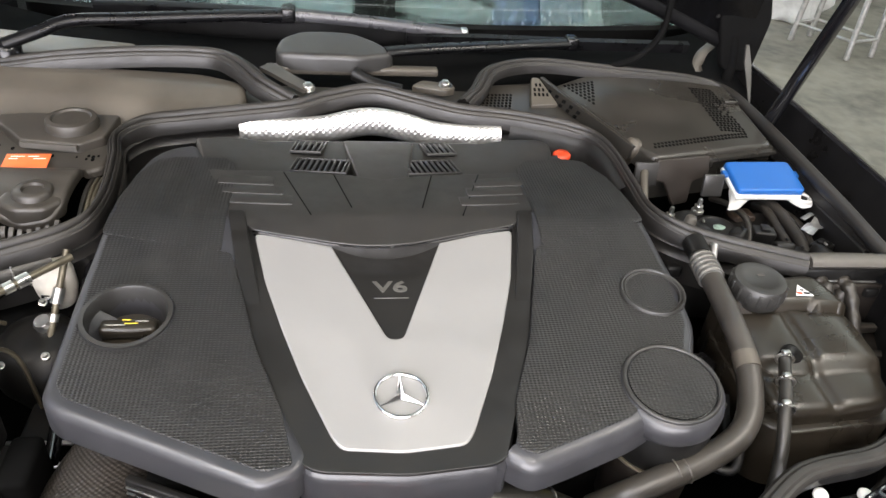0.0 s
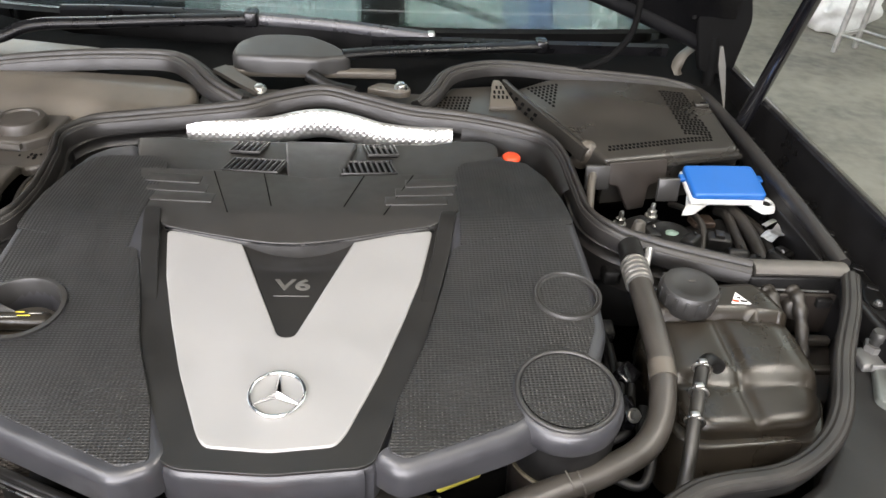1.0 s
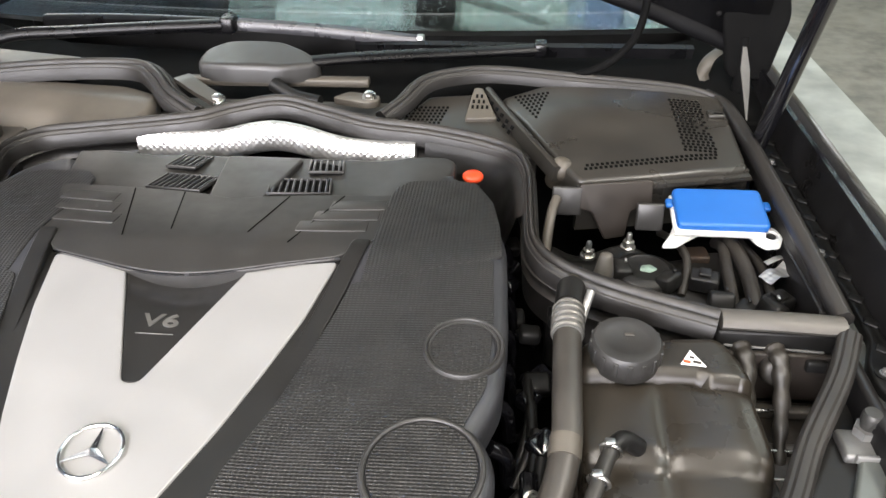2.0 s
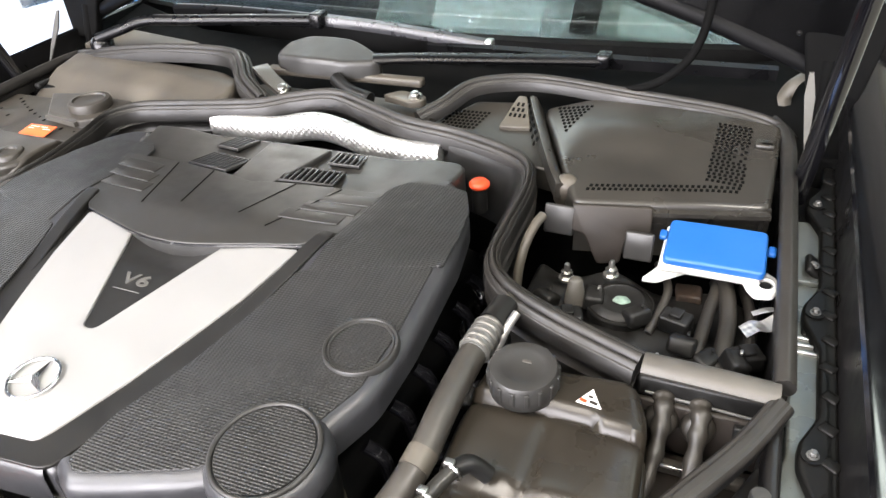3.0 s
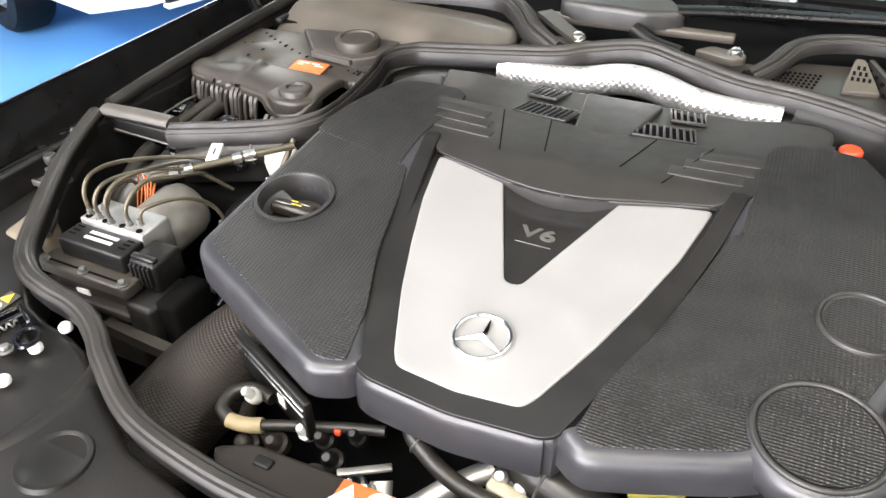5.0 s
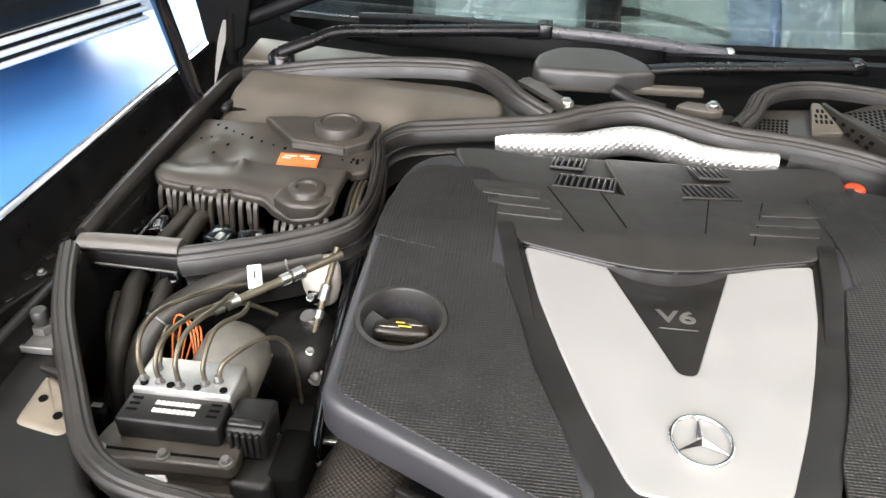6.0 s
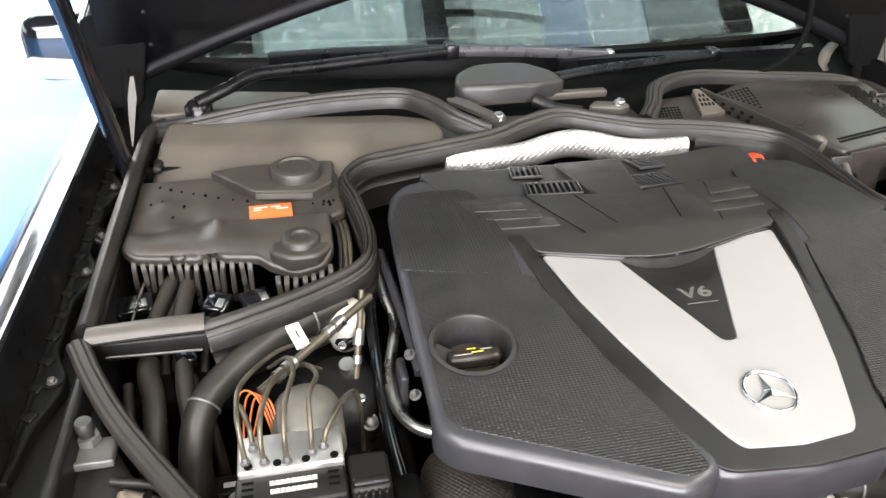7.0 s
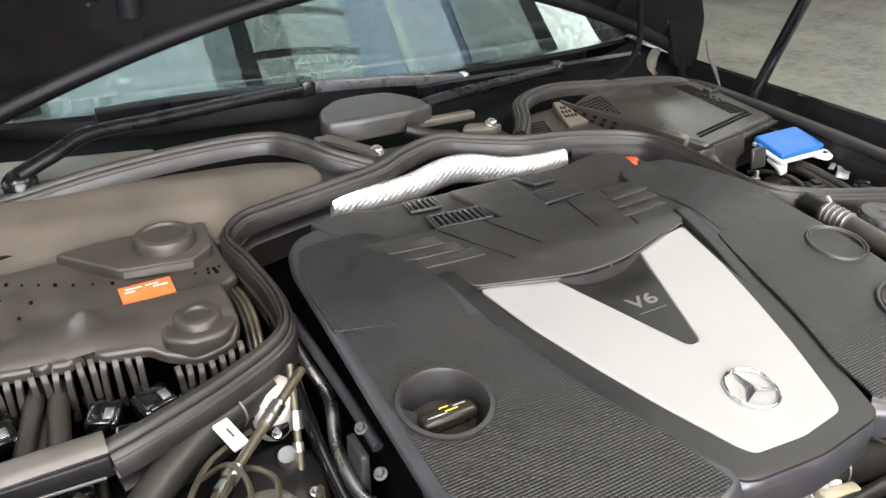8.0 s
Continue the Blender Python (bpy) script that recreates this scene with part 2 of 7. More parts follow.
def rounded(pts, r, n=4):
    """A polygon with its corners rounded."""
    out = []
    k = len(pts)
    for i in range(k):
        a, b, c = (Vector((*pts[(i + j) % k][:2],)) for j in (-1, 0, 1))
        u, v = (a - b), (c - b)
        d = min(r, 0.45 * u.length, 0.45 * v.length)
        p, q = b + u.normalized() * d, b + v.normalized() * d
        for j in range(n + 1):
            t = j / n
            out.append((p * (1 - t) ** 2 + b * 2 * t * (1 - t) + q * t * t)[:])
    return out


def slab(outline, zf, r=0.004, depth=0.02, grid=0.02, steps=4, hole=None, under=False, flare=0.0):
    """A sheet over a plan outline whose top follows zf(x, y), with a rounded rim and a skirt. hole: (cx, cy, radius)."""
    zf = zf if callable(zf) else (lambda x, y, z=zf: z)
    bm = bmesh.new()
    pts = [Vector((p[0], p[1])) for p in outline]
    if sum(a.x * b.y - b.x * a.y for a, b in zip(pts, pts[1:] + pts[:1])) < 0:
        pts.reverse()
    k = len(pts)
    inner = []
    for i in range(k):
        u, v = (pts[i] - pts[i - 1]).normalized(), (pts[(i + 1) % k] - pts[i]).normalized()
        nrm = Vector((-(u.y + v.y), u.x + v.x))
        if nrm.length < 1e-6:
            nrm = Vector((-u.y, u.x))
        inner.append(pts[i] + nrm.normalized() * r)
    loop = [Vector((p.x, p.y, 0)) for p in inner]
    vs = [bm.verts.new(p) for p in loop]
    f = bm.faces.new(vs)
    f.normal_update()
    bmesh.ops.triangulate(bm, faces=[f], ngon_method="EAR_CLIP")
    bmesh.ops.remove_doubles(bm, verts=bm.verts, dist=1e-6)
    if grid:
        xs, ys = [p.x for p in inner], [p.y for p in inner]
        for axis, lo, hi in ((0, min(xs), max(xs)), (1, min(ys), max(ys))):
            c = math.ceil((lo + 1e-4) / grid) * grid
            while c < hi - 1e-4:
                co, no = [0, 0, 0], [0, 0, 0]
                co[axis], no[axis] = c, 1
                bmesh.ops.bisect_plane(bm, geom=bm.verts[:] + bm.edges[:] + bm.faces[:], plane_co=co, plane_no=no, dist=1e-6)
                c += grid
    if hole:
        hx, hy, hr = hole
        hr += 0.003
        for k in range(28):
            d = Vector((math.cos(2 * math.pi * k / 28), math.sin(2 * math.pi * k / 28), 0))
            bmesh.ops.bisect_plane(bm, geom=bm.verts[:] + bm.edges[:] + bm.faces[:], plane_co=Vector((hx, hy, 0)) + d * hr, plane_no=d, dist=1e-6)
        inside = [f for f in bm.faces if (f.calc_center_median() - Vector((hx, hy, 0))).length < hr * 0.999]
        bmesh.ops.delete(bm, geom=inside, context="FACES")
    for v in bm.verts:
        v.co.z = zf(v.co.x, v.co.y)
    edges = [e for e in bm.edges if len(e.link_faces) == 1]
    out = {}
    for e in edges:
        fc = e.link_faces[0].calc_center_median()
        d = e.verts[1].co - e.verts[0].co
        nv = Vector((d.y, -d.x, 0)).normalized()
        if nv.dot(((e.verts[0].co + e.verts[1].co) / 2 - fc)) < 0:
            nv = -nv
        for v in e.verts:
            out[v] = out.get(v, Vector()) + nv
    base = {v: (v.co.copy(), n.normalized()) for v, n in out.items()}
    if hole:
        for v in base:
            if (v.co.xy - Vector(hole[:2])).length < hr * 1.03:
                base[v] = (base[v][0], Vector())
    prev = {v: v for v in base}
    levels = [(r * math.sin(a), -r * (1 - math.cos(a))) for a in [math.pi / 2 * (s + 1) / steps for s in range(steps)]] + [(r + flare, -depth)]
    for o, dz in levels:
        cur = {v: bm.verts.new(c + n * o + Vector((0, 0, dz))) for v, (c, n) in base.items()}
        for e in edges:
            a, b = e.verts
            try:
                bm.faces.new((prev[a], prev[b], cur[b], cur[a]))
            except ValueError:
                pass
        prev = cur
    return bm


def text_mesh(name, words, m, size, material, parent, depth=0.0005):
    cu = bpy.data.curves.new(name, "FONT")
    cu.offset = size * 0.018
    cu.body, cu.size, cu.extrude, cu.align_x, cu.align_y = words, size, depth, "CENTER", "CENTER"
    tmp = bpy.data.objects.new(name, cu)
    me = bpy.data.meshes.new_from_object(tmp)
    bpy.data.objects.remove(tmp)
    me.transform(m)
    me.materials.clear()
    me.materials.append(material)
    ob = new(name, me)
    ob.parent = parent
    return ob


def bolt(centre, r, h, parent, material, normal=(0, 0, 1), name="bolt"):
    q = Matrix.Translation(centre) @ Vector((0, 0, 1)).rotation_difference(Vector(normal)).to_matrix().to_4x4()
    bm = lathe([(0, 0), (r * 1.45, 0), (r * 1.45, h * 0.25), (r, h * 0.3)], q, 20)
    lathe([(r, h * 0.3), (r, h * 0.9), (r * 0.85, h), (0, h)], q, 6, bm)
    return part(name, bm, material, parent)


CX = 0.06  # the car's middle


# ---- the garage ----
# Unseen roof panels: some set for windscreen reflections, the rest added for light.
ROOF_GLOW_PANELS = [(-3.6, -1.5, 3.6, 7.0, 3), (-1.1, 0.06, 1.0, 6.5, 0), (0.42, 1.26, 1.0, 6.5, 0), (1.28, 1.72, 1.0, 6.5, 2), (1.76, 2.42, 1.0, 6.5, 0), (3.9, 5.4, 1.0, 5.5, 3), (-1.0, 1.2, -2.8, -1.2, 1), (-4.2, -1.3, -4.4, -1.0, 4), (2.0, 3.8, -2.0, 0.4, 3), (-7.5, -2.6, 7.2, 11.6, 1)]
BEAMS = (-1.3, 0.24, 2.75, 3.6)

def flat(name, pts, material, label, category, z0):
    bm = bmesh.new()
    bm.faces.new([bm.verts.new((x, y, z)) for x, y, z in pts])
    ex = bmesh.ops.extrude_face_region(bm, geom=bm.faces[:])
    bmesh.ops.translate(bm, vec=z0, verts=[v for v in ex["geom"] if isinstance(v, bmesh.types.BMVert)])
    return alone(name, bm, material, label, category, "structure")


flat("floor", [(-9, -5, 0), (9, -5, 0), (9, 12, 0), (-9, 12, 0)], M_FLOOR, "worn grey concrete garage floor", "floor", (0, 0, -0.1))
flat("floor_paint", [(-8.9, -4.9, 0.004), (-1.15, -4.9, 0.004), (-1.15, 11.9, 0.004), (-8.9, 11.9, 0.004)], M_BLUEFLOOR, "bright blue painted floor lane", "floor", (0, 0, -0.003))
flat("floor_strip", [(0.95, 1.2, 0.004), (1.95, 1.2, 0.004), (1.95, 9.0, 0.004), (0.95, 9.0, 0.004)], mat("pale_grey_floor", (0.42, 0.42, 0.38), 0.4, var=0.3, scale=5, bump=0.2, fine=40), "pale grey strip of floor", "floor", (0, 0, -0.003))
flat("wall_north", [(-9, 12, 0), (9, 12, 0), (9, 12, 4), (-9, 12, 4)], M_WALL, "grey plastered garage wall", "wall", (0, 0.2, 0))
flat("wall_east", [(9, -5, 0), (9, 12, 0), (9, 12, 4), (9, -5, 4)], M_WALL, "grey plastered garage wall", "wall", (0.2, 0, 0))
flat("wall_west", [(-9, -5, 0), (-9, 12, 0), (-9, 12, 4), (-9, -5, 4)], M_WALL, "grey plastered garage wall", "wall", (-0.2, 0, 0))
flat("wall_south", [(-9, -5, 0), (9, -5, 0), (9, -5, 4), (-9, -5, 4)], M_WALL, "grey plastered garage wall", "wall", (0, -0.2, 0))
M_CEIL = mat("dim_ceiling", (0.14, 0.14, 0.135), 0.8, var=0.15, scale=1.2, bump=0.3, fine=30)
flat("ceiling", [(-9.2, -5.2, 4), (9.2, -5.2, 4), (9.2, 12.2, 4), (-9.2, 12.2, 4)], M_CEIL, "dim grey garage ceiling", "ceiling", (0, 0, 0.2))
# Glow colours tuned per unseen panel; the blue one mimics a reflected band.
M_ROOFGLOW = glow_mat("roof_glow", (1.0, 0.91, 0.79), 9.0)
M_ROOFGLOW5 = glow_mat("cool_roof_glow", (0.95, 0.93, 0.97), 12.0)
M_ROOFGLOW4 = glow_mat("clear_roof_glow", (0.86, 0.95, 0.88), 5.0)
M_ROOFGLOW3 = glow_mat("blue_roof_glow", (0.16, 0.30, 0.62), 1.6)
M_ROOFGLOW2 = glow_mat("dull_roof_glow", (0.76, 0.90, 0.84), 1.75)
for x0, x1, y0, y1, mt in ROOF_GLOW_PANELS:
    tagged(finish("skylight", box((x0 + x1) / 2, (y0 + y1) / 2, 3.97, x1 - x0, y1 - y0, 0.05, 0.0), (M_ROOFGLOW2, M_ROOFGLOW, M_ROOFGLOW3, M_ROOFGLOW4, M_ROOFGLOW5)[mt]), "unseen glowing roof panel for light and windscreen reflections", "skylight", "skylights")
for x in BEAMS:
    alone("roof_beam", box(x, 3.5, 3.78, 0.22, 17, 0.36, 0.02), M_BROWN, "dark steel roof beam across the garage", "beam", group="roof beams")
# Unseen tube lamps, added to give the bay sharper highlights.
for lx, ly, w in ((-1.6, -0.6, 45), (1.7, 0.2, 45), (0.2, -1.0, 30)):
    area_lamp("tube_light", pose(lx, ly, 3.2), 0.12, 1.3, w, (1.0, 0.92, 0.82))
    tl = thing("tube_lamp", "unseen white tube lamp added over the car for highlights", "lamp", group="tube lamps")
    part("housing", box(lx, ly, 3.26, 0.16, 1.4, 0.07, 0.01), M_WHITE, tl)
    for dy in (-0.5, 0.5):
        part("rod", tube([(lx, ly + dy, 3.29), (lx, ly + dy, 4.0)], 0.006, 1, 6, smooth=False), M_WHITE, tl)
area_lamp("gate_daylight", look((-0.5, -4.8, 1.9), (0.2, 2.0, 0.9)), 7.0, 3.2, 1230, (0.97, 0.935, 0.975))
for y, x0, x1 in ((1.86, 0.40, 1.28), (2.06, 0.40, 1.28), (2.30, 0.40, 1.28), (2.02, 2.42, 3.9), (2.5, 2.42, 3.9), (3.1, 2.42, 3.9)):
    alone("purlin", box((x0 + x1) / 2, y, 3.90, x1 - x0, 0.035, 0.05, 0.006), M_BROWN, "thin dark purlin under the garage roof", "purlin", group="purlins")
for x0, y0, x1, y1 in ((2.5, 1.9, 3.5, 2.6), (2.9, 2.9, 3.8, 2.3), (2.45, 2.6, 3.2, 3.3)):
    alone("roof_brace", tube([(x0, y0, 3.72), (x1, y1, 3.72)], 0.022, 1, 8, smooth=False), M_WHITE, "pale painted diagonal brace under the roof", "brace", group="roof braces")
# Unseen bright opening, added so the blue floor shows a daylight glare.
M_DAY = glow_mat("added_gate_glow", (0.86, 0.94, 1.0), 6.0)
# Unseen glowing wall panels, added for bright reflections in the glossy wings.
M_SIDE = glow_mat("added_wall_glow", (0.95, 0.97, 1.0), 2.0)
for s, y0, y1 in ((1, -0.5, 5.5), (-1, 0.0, 8.0)):
    tagged(finish("side_window", box(s * 8.93, (y0 + y1) / 2, 2.3, 0.06, y1 - y0, 1.9, 0), M_SIDE), "unseen glowing wall panel added for reflections on the wings", "window", "side windows", "structure")
tagged(finish("gate_opening", box(-5.2, 11.95, 1.9, 5.6, 0.05, 3.6, 0), M_DAY), "unseen glowing gate panel added for glare on the blue floor", "gate", "", "structure")


# ---- the car body round the engine bay ----
car = thing("car", "glossy black saloon car with its bonnet raised", "car")


def fender(side):
    """One front wing: inner channel, top ridge and outer fall, as a lofted strip along y."""
    bm = bmesh.new()
    prof = [(0.60, -0.36), (0.604, -0.090), (0.612, -0.084), (0.646, -0.084), (0.652, -0.078), (0.6555, -0.004), (0.6580, 0.0), (0.664, -0.0015), (0.690, -0.014), (0.735, -0.060), (0.79, -0.155), (0.83, -0.3), (0.85, -0.6), (0.82, -0.75)]
    rings = []
    for i in range(36):
        y = -0.25 + 1.75 * i / 35
        ridge = 0.9805 + 0.015 * (y - 0.6) - 0.16 * max(0.0, 0.52 - y) ** 1.25
        grow = -0.06 * max(0.0, 0.45 - y)
        rings.append([Vector((CX + side * (u + grow), y, ridge + v)) for u, v in prof])
    vs = [[bm.verts.new(v) for v in r] for r in rings]
    for a, b in zip(vs, vs[1:]):
        for i in range(5, len(prof) - 1):
            bm.faces.new((a[i], a[i + 1], b[i + 1], b[i]))
    inner = bmesh.new()
    ws = [[inner.verts.new(v) for v in r[:6]] for r in rings]
    for a, b in zip(ws, ws[1:]):
        for i in range(5):
            inner.faces.new((a[i], a[i + 1], b[i + 1], b[i]))
    for v in [v for v in bm.verts if not v.link_faces]:
        bm.verts.remove(v)
    wing = part("fender", bm, M_PAINT, car, "glossy black front wing", 50)
    part("inner_channel", inner, M_SATIN, wing, "dirty black channel inside the wing", 50)
    return wing


fender(-1)
fender(1)
for wx in (-0.67, 0.79):
    for wy in (0.30, 3.15):
        tyre = part("tyre", lathe([(0.0, -0.11), (0.30, -0.11), (0.33, -0.08), (0.33, 0.08), (0.30, 0.11), (0.0, 0.11)], pose(wx, wy, 0.33, 0, 90, 0), 32), M_RUBBER, car)
        side = -1 if wx < 0 else 1
        part("rim", lathe([(0.0, 0.095), (0.05, 0.105), (0.06, 0.085), (0.20, 0.10), (0.225, 0.112), (0.225, 0.02), (0, 0.02)], pose(wx, wy, 0.33, 0, 90 * side, 0), 40), M_ALU, tyre, "silver alloy rim")


def bay_floor(x, y):
    return 0.62 + 0.03 * math.sin(9 * x) * math.cos(7 * y)


# Near-black fillers close the bay; its deep shade is in their colour.
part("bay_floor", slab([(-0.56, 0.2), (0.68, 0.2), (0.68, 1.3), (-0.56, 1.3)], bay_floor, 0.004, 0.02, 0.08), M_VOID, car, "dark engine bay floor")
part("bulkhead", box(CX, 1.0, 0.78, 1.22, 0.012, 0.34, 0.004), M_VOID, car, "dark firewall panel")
part("inner_wing", box(-0.545, 0.75, 0.78, 0.012, 0.95, 0.3, 0.004), M_SATIN, car)
part("inner_wing", box(0.665, 0.75, 0.78, 0.012, 0.95, 0.3, 0.004), M_SATIN, car)

# radiator support in front of the bay
FRONT = [(-0.552, 0.640), (-0.530, 0.590), (-0.498, 0.530), (-0.448, 0.456), (-0.412, 0.406), (-0.380, 0.383), (-0.345, 0.373), (-0.310, 0.368), (-0.283, 0.360), (-0.257, 0.346), (-0.230, 0.327), (-0.168, 0.294), (-0.09, 0.279), (-0.02, 0.275), (0.06, 0.275), (0.14, 0.280), (0.22, 0.294), (0.318, 0.322), (0.390, 0.366), (0.424, 0.378), (0.484, 0.388), (0.530, 0.414), (0.563, 0.452), (0.598, 0.518), (0.640, 0.585), (0.667, 0.640)]
part("radiator_support", slab([(-0.66, 0.62)] + [(x, y - 0.012) for x, y in FRONT] + [(0.76, 0.60), (0.72, 0.1), (0.50, -0.2), (0.06, -0.28), (-0.38, -0.2), (-0.6, 0.1)], lambda x, y: 0.885 + 0.05 * (y - 0.3) - 0.25 * max(0, 0.02 - y) ** 1.3, 0.008, 0.06, 0.04), M_SUPPORT, car, "black plastic radiator support cover")


def bonnet():
    """The raised bonnet: rear edge arched between the two hinges, leaning a little forward over the bay."""
    lean = radians(78)
    along = Vector((0, -math.cos(lean), math.sin(lean)))
    out = Vector((0, math.sin(lean), math.cos(lean)))
    bm = bmesh.new()
    rows = []
    for j in range(9):
        row = []
        for i in range(33):
            u = -1 + 2 * i / 32
            start = 0.19 * (1 - abs(u) ** 1.6)
            s = start + (1.12 - start) * j / 8
            width = 0.655 - 0.06 * (j / 8) ** 2
            base = Vector((CX + u * width, 1.20, 0.985))
            row.append(base + along * s + out * (0.05 * (1 - u * u) * min(1.0, j / 3)))
        rows.append(row)
    vs = [[bm.verts.new(v) for v in r] for r in rows]
    for a, b in zip(vs, vs[1:]):
        for i in range(32):
            bm.faces.new((a[i], a[i + 1], b[i + 1], b[i]))
    bmesh.ops.solidify(bm, geom=bm.faces[:], thickness=0.03)
    return bm


def bonnet_point(u, s, lift=0.0):
    lean = radians(78)
    start = 0.19 * (1 - abs(u) ** 1.6)
    base = Vector((CX + u * 0.65, 1.20, 0.985))
    return base + Vector((0, -math.cos(lean), math.sin(lean))) * (start + s) + Vector((0, math.sin(lean), math.cos(lean))) * (0.05 * (1 - u * u) * min(1.0, s / 0.35) - lift)


hood = part("bonnet", bonnet(), M_HOOD, car, "open black bonnet seen from below", 50)

part("edge_roll", tube([bonnet_point(-0.985 + 1.97 * k / 32, 0.012, -0.004) for k in range(33)], 0.0125, 2, 14), M_UNDER, hood, "rolled rear edge")
for s, lo, hi, r in ((0.16, -0.85, 0.85, 0.016), (0.42, -0.80, 0.80, 0.016)):
    part("inner_rib", tube([bonnet_point(lo + (hi - lo) * k / 12, s, 0.002) for k in range(13)], r, 4, 10), M_UNDER, hood, "pressed stiffening rib")
for u in (-0.55, 0.0, 0.55):
    part("inner_rib", tube([bonnet_point(u, 0.06 + 0.09 * k, 0.002) for k in range(9)], 0.016, 4, 10), M_UNDER, hood, "pressed stiffening rib")
for u, s in ((-0.90, 0.05), (-0.90, 0.10), (0.90, 0.05), (0.90, 0.10), (-0.62, 0.09), (0.62, 0.09), (-0.2, 0.08), (0.2, 0.08)):
    bolt(bonnet_point(u, s, 0.001), 0.0025, 0.003, hood, M_SATIN, (0, -math.sin(radians(78)), -math.cos(radians(78))), "screw")

# windscreen, frame and roof edge
def screen_point(u, v):
    """u across -1..1, v up 0..1."""
    half = 0.68 - 0.12 * v
    y = 1.235 + 0.62 * v + 0.13 * u * u
    z = 1.012 + 0.36 * v - 0.02 * u * u
    return Vector((CX + u * half, y, z))


def screen(thick, u0=-1, u1=1, v0=0.0, v1=1.0, nu=220, nv=64):
    bm = bmesh.new()
    vs = [[bm.verts.new(screen_point(u0 + (u1 - u0) * i / nu, v0 + (v1 - v0) * j / nv)) for i in range(nu + 1)] for j in range(nv + 1)]
    for a, b in zip(vs, vs[1:]):
        for i in range(nu):
            bm.faces.new((a[i], a[i + 1], b[i + 1], b[i]))
    bmesh.ops.solidify(bm, geom=bm.faces[:], thickness=thick)
    return bm


glass = part("windscreen", screen(0.005), M_GLASS, car, "clear tinted windscreen glass")
glass.visible_shadow = False
for s in (-1, 1):
    part("a_pillar", tube([screen_point(s, v) + Vector((s * 0.03, 0, 0)) for v in (0.02, 0.2, 0.5, 0.8, 1.05)], 0.04, 6, 12), M_PAINT, car)
part("roof", slab([(-0.5, 1.86), (0.62, 1.86), (0.62, 3.3), (-0.5, 3.3)], lambda x, y: 1.40 + 0.03 * (1 - ((x - CX) / 0.56) ** 2), 0.02, 0.03, 0.1), M_PAINT, car)
frit = part("frit_band", screen(0.002, -1, 1, 0.0, 0.055, 40, 2), M_BLACK, car, "black ceramic band along the glass")
frit.location = (0, 0.006, -0.0105)
part("frit_edge", tube([screen_point(-0.98 + 1.96 * k / 24, 0.056) + Vector((0, 0.006, -0.0095)) for k in range(25)], 0.0016, 2, 8), M_DULL, car, "thin pale line along the ceramic band")

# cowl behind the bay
# Near-black panel carries the shade of the depth between seal and glass.
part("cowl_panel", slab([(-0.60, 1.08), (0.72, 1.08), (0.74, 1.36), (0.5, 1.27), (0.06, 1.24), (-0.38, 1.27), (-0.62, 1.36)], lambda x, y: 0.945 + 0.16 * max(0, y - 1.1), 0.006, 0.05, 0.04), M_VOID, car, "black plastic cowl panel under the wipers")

# ---- the rest of the body: bumper, doors, boot ----
part("front_bumper", slab(rounded([(-0.76, 0.0), (-0.60, -0.27), (-0.25, -0.40), (0.06, -0.43), (0.37, -0.40), (0.72, -0.27), (0.88, 0.0)], 0.06, 4), 0.72, 0.05, 0.46, 0.1, 4), M_PAINT, car, "glossy black front bumper")
grille = part("radiator_grille", box(CX, -0.435, 0.60, 0.62, 0.05, 0.16, 0.02), M_BLACK, car, "black radiator grille")
for k in range(5):
    part("slat", box(CX, -0.465, 0.545 + 0.028 * k, 0.58, 0.012, 0.008, 0.003), M_CHROME, grille)
for s in (-1, 1):
    part("headlamp", box(CX + s * 0.52, -0.30, 0.62, 0.26, 0.12, 0.15, 0.04, None, None, 3), M_GLASS, car, "clear headlamp glass")
    for y0, y1 in ((1.66, 2.42), (2.43, 3.28)):
        door = part("door", box(CX + s * 0.78, (y0 + y1) / 2, 0.62, 0.07, y1 - y0, 0.66, 0.025, None, None, 3), M_PAINT, car, "glossy black car door")
        part("door_handle", box(CX + s * 0.823, y1 - 0.16, 0.80, 0.02, 0.18, 0.025, 0.008), M_CHROME, door, "chrome door handle")
        pane = bmesh.new()
        lo, hi = CX + s * 0.76, CX + s * 0.62
        a0, a1 = (1.78, 2.38) if y0 < 2 else (2.46, 3.16)
        pane.faces.new([pane.verts.new(p) for p in ((lo, y0 + 0.04, 0.955), (lo, y1 - 0.02, 0.955), (hi, a1, 1.36), (hi, a0 + 0.02, 1.36))])
        bmesh.ops.solidify(pane, geom=pane.faces[:], thickness=0.004)
        part("side_window", pane, M_GLASS, door, "dark tinted side window")
    part("sill", box(CX + s * 0.80, 2.4, 0.27, 0.08, 1.9, 0.10, 0.02), M_PAINT, car)
    part("b_pillar", tube([(CX + s * 0.78, 2.42, 0.94), (CX + s * 0.71, 2.42, 1.15), (CX + s * 0.61, 2.42, 1.38)], 0.03, 4, 10), M_PAINT, car)
    part("c_pillar", tube([(CX + s * 0.76, 3.75, 0.96), (CX + s * 0.70, 3.5, 1.16), (CX + s * 0.58, 3.22, 1.39)], 0.045, 4, 10), M_PAINT, car)
    part("rear_wing", box(CX + s * 0.79, 3.83, 0.66, 0.10, 1.08, 0.60, 0.04, None, None, 3), M_PAINT, car)
    part("tail_lamp", box(CX + s * 0.66, 4.375, 0.78, 0.26, 0.04, 0.14, 0.02), M_RED, car, "red tail lamp")
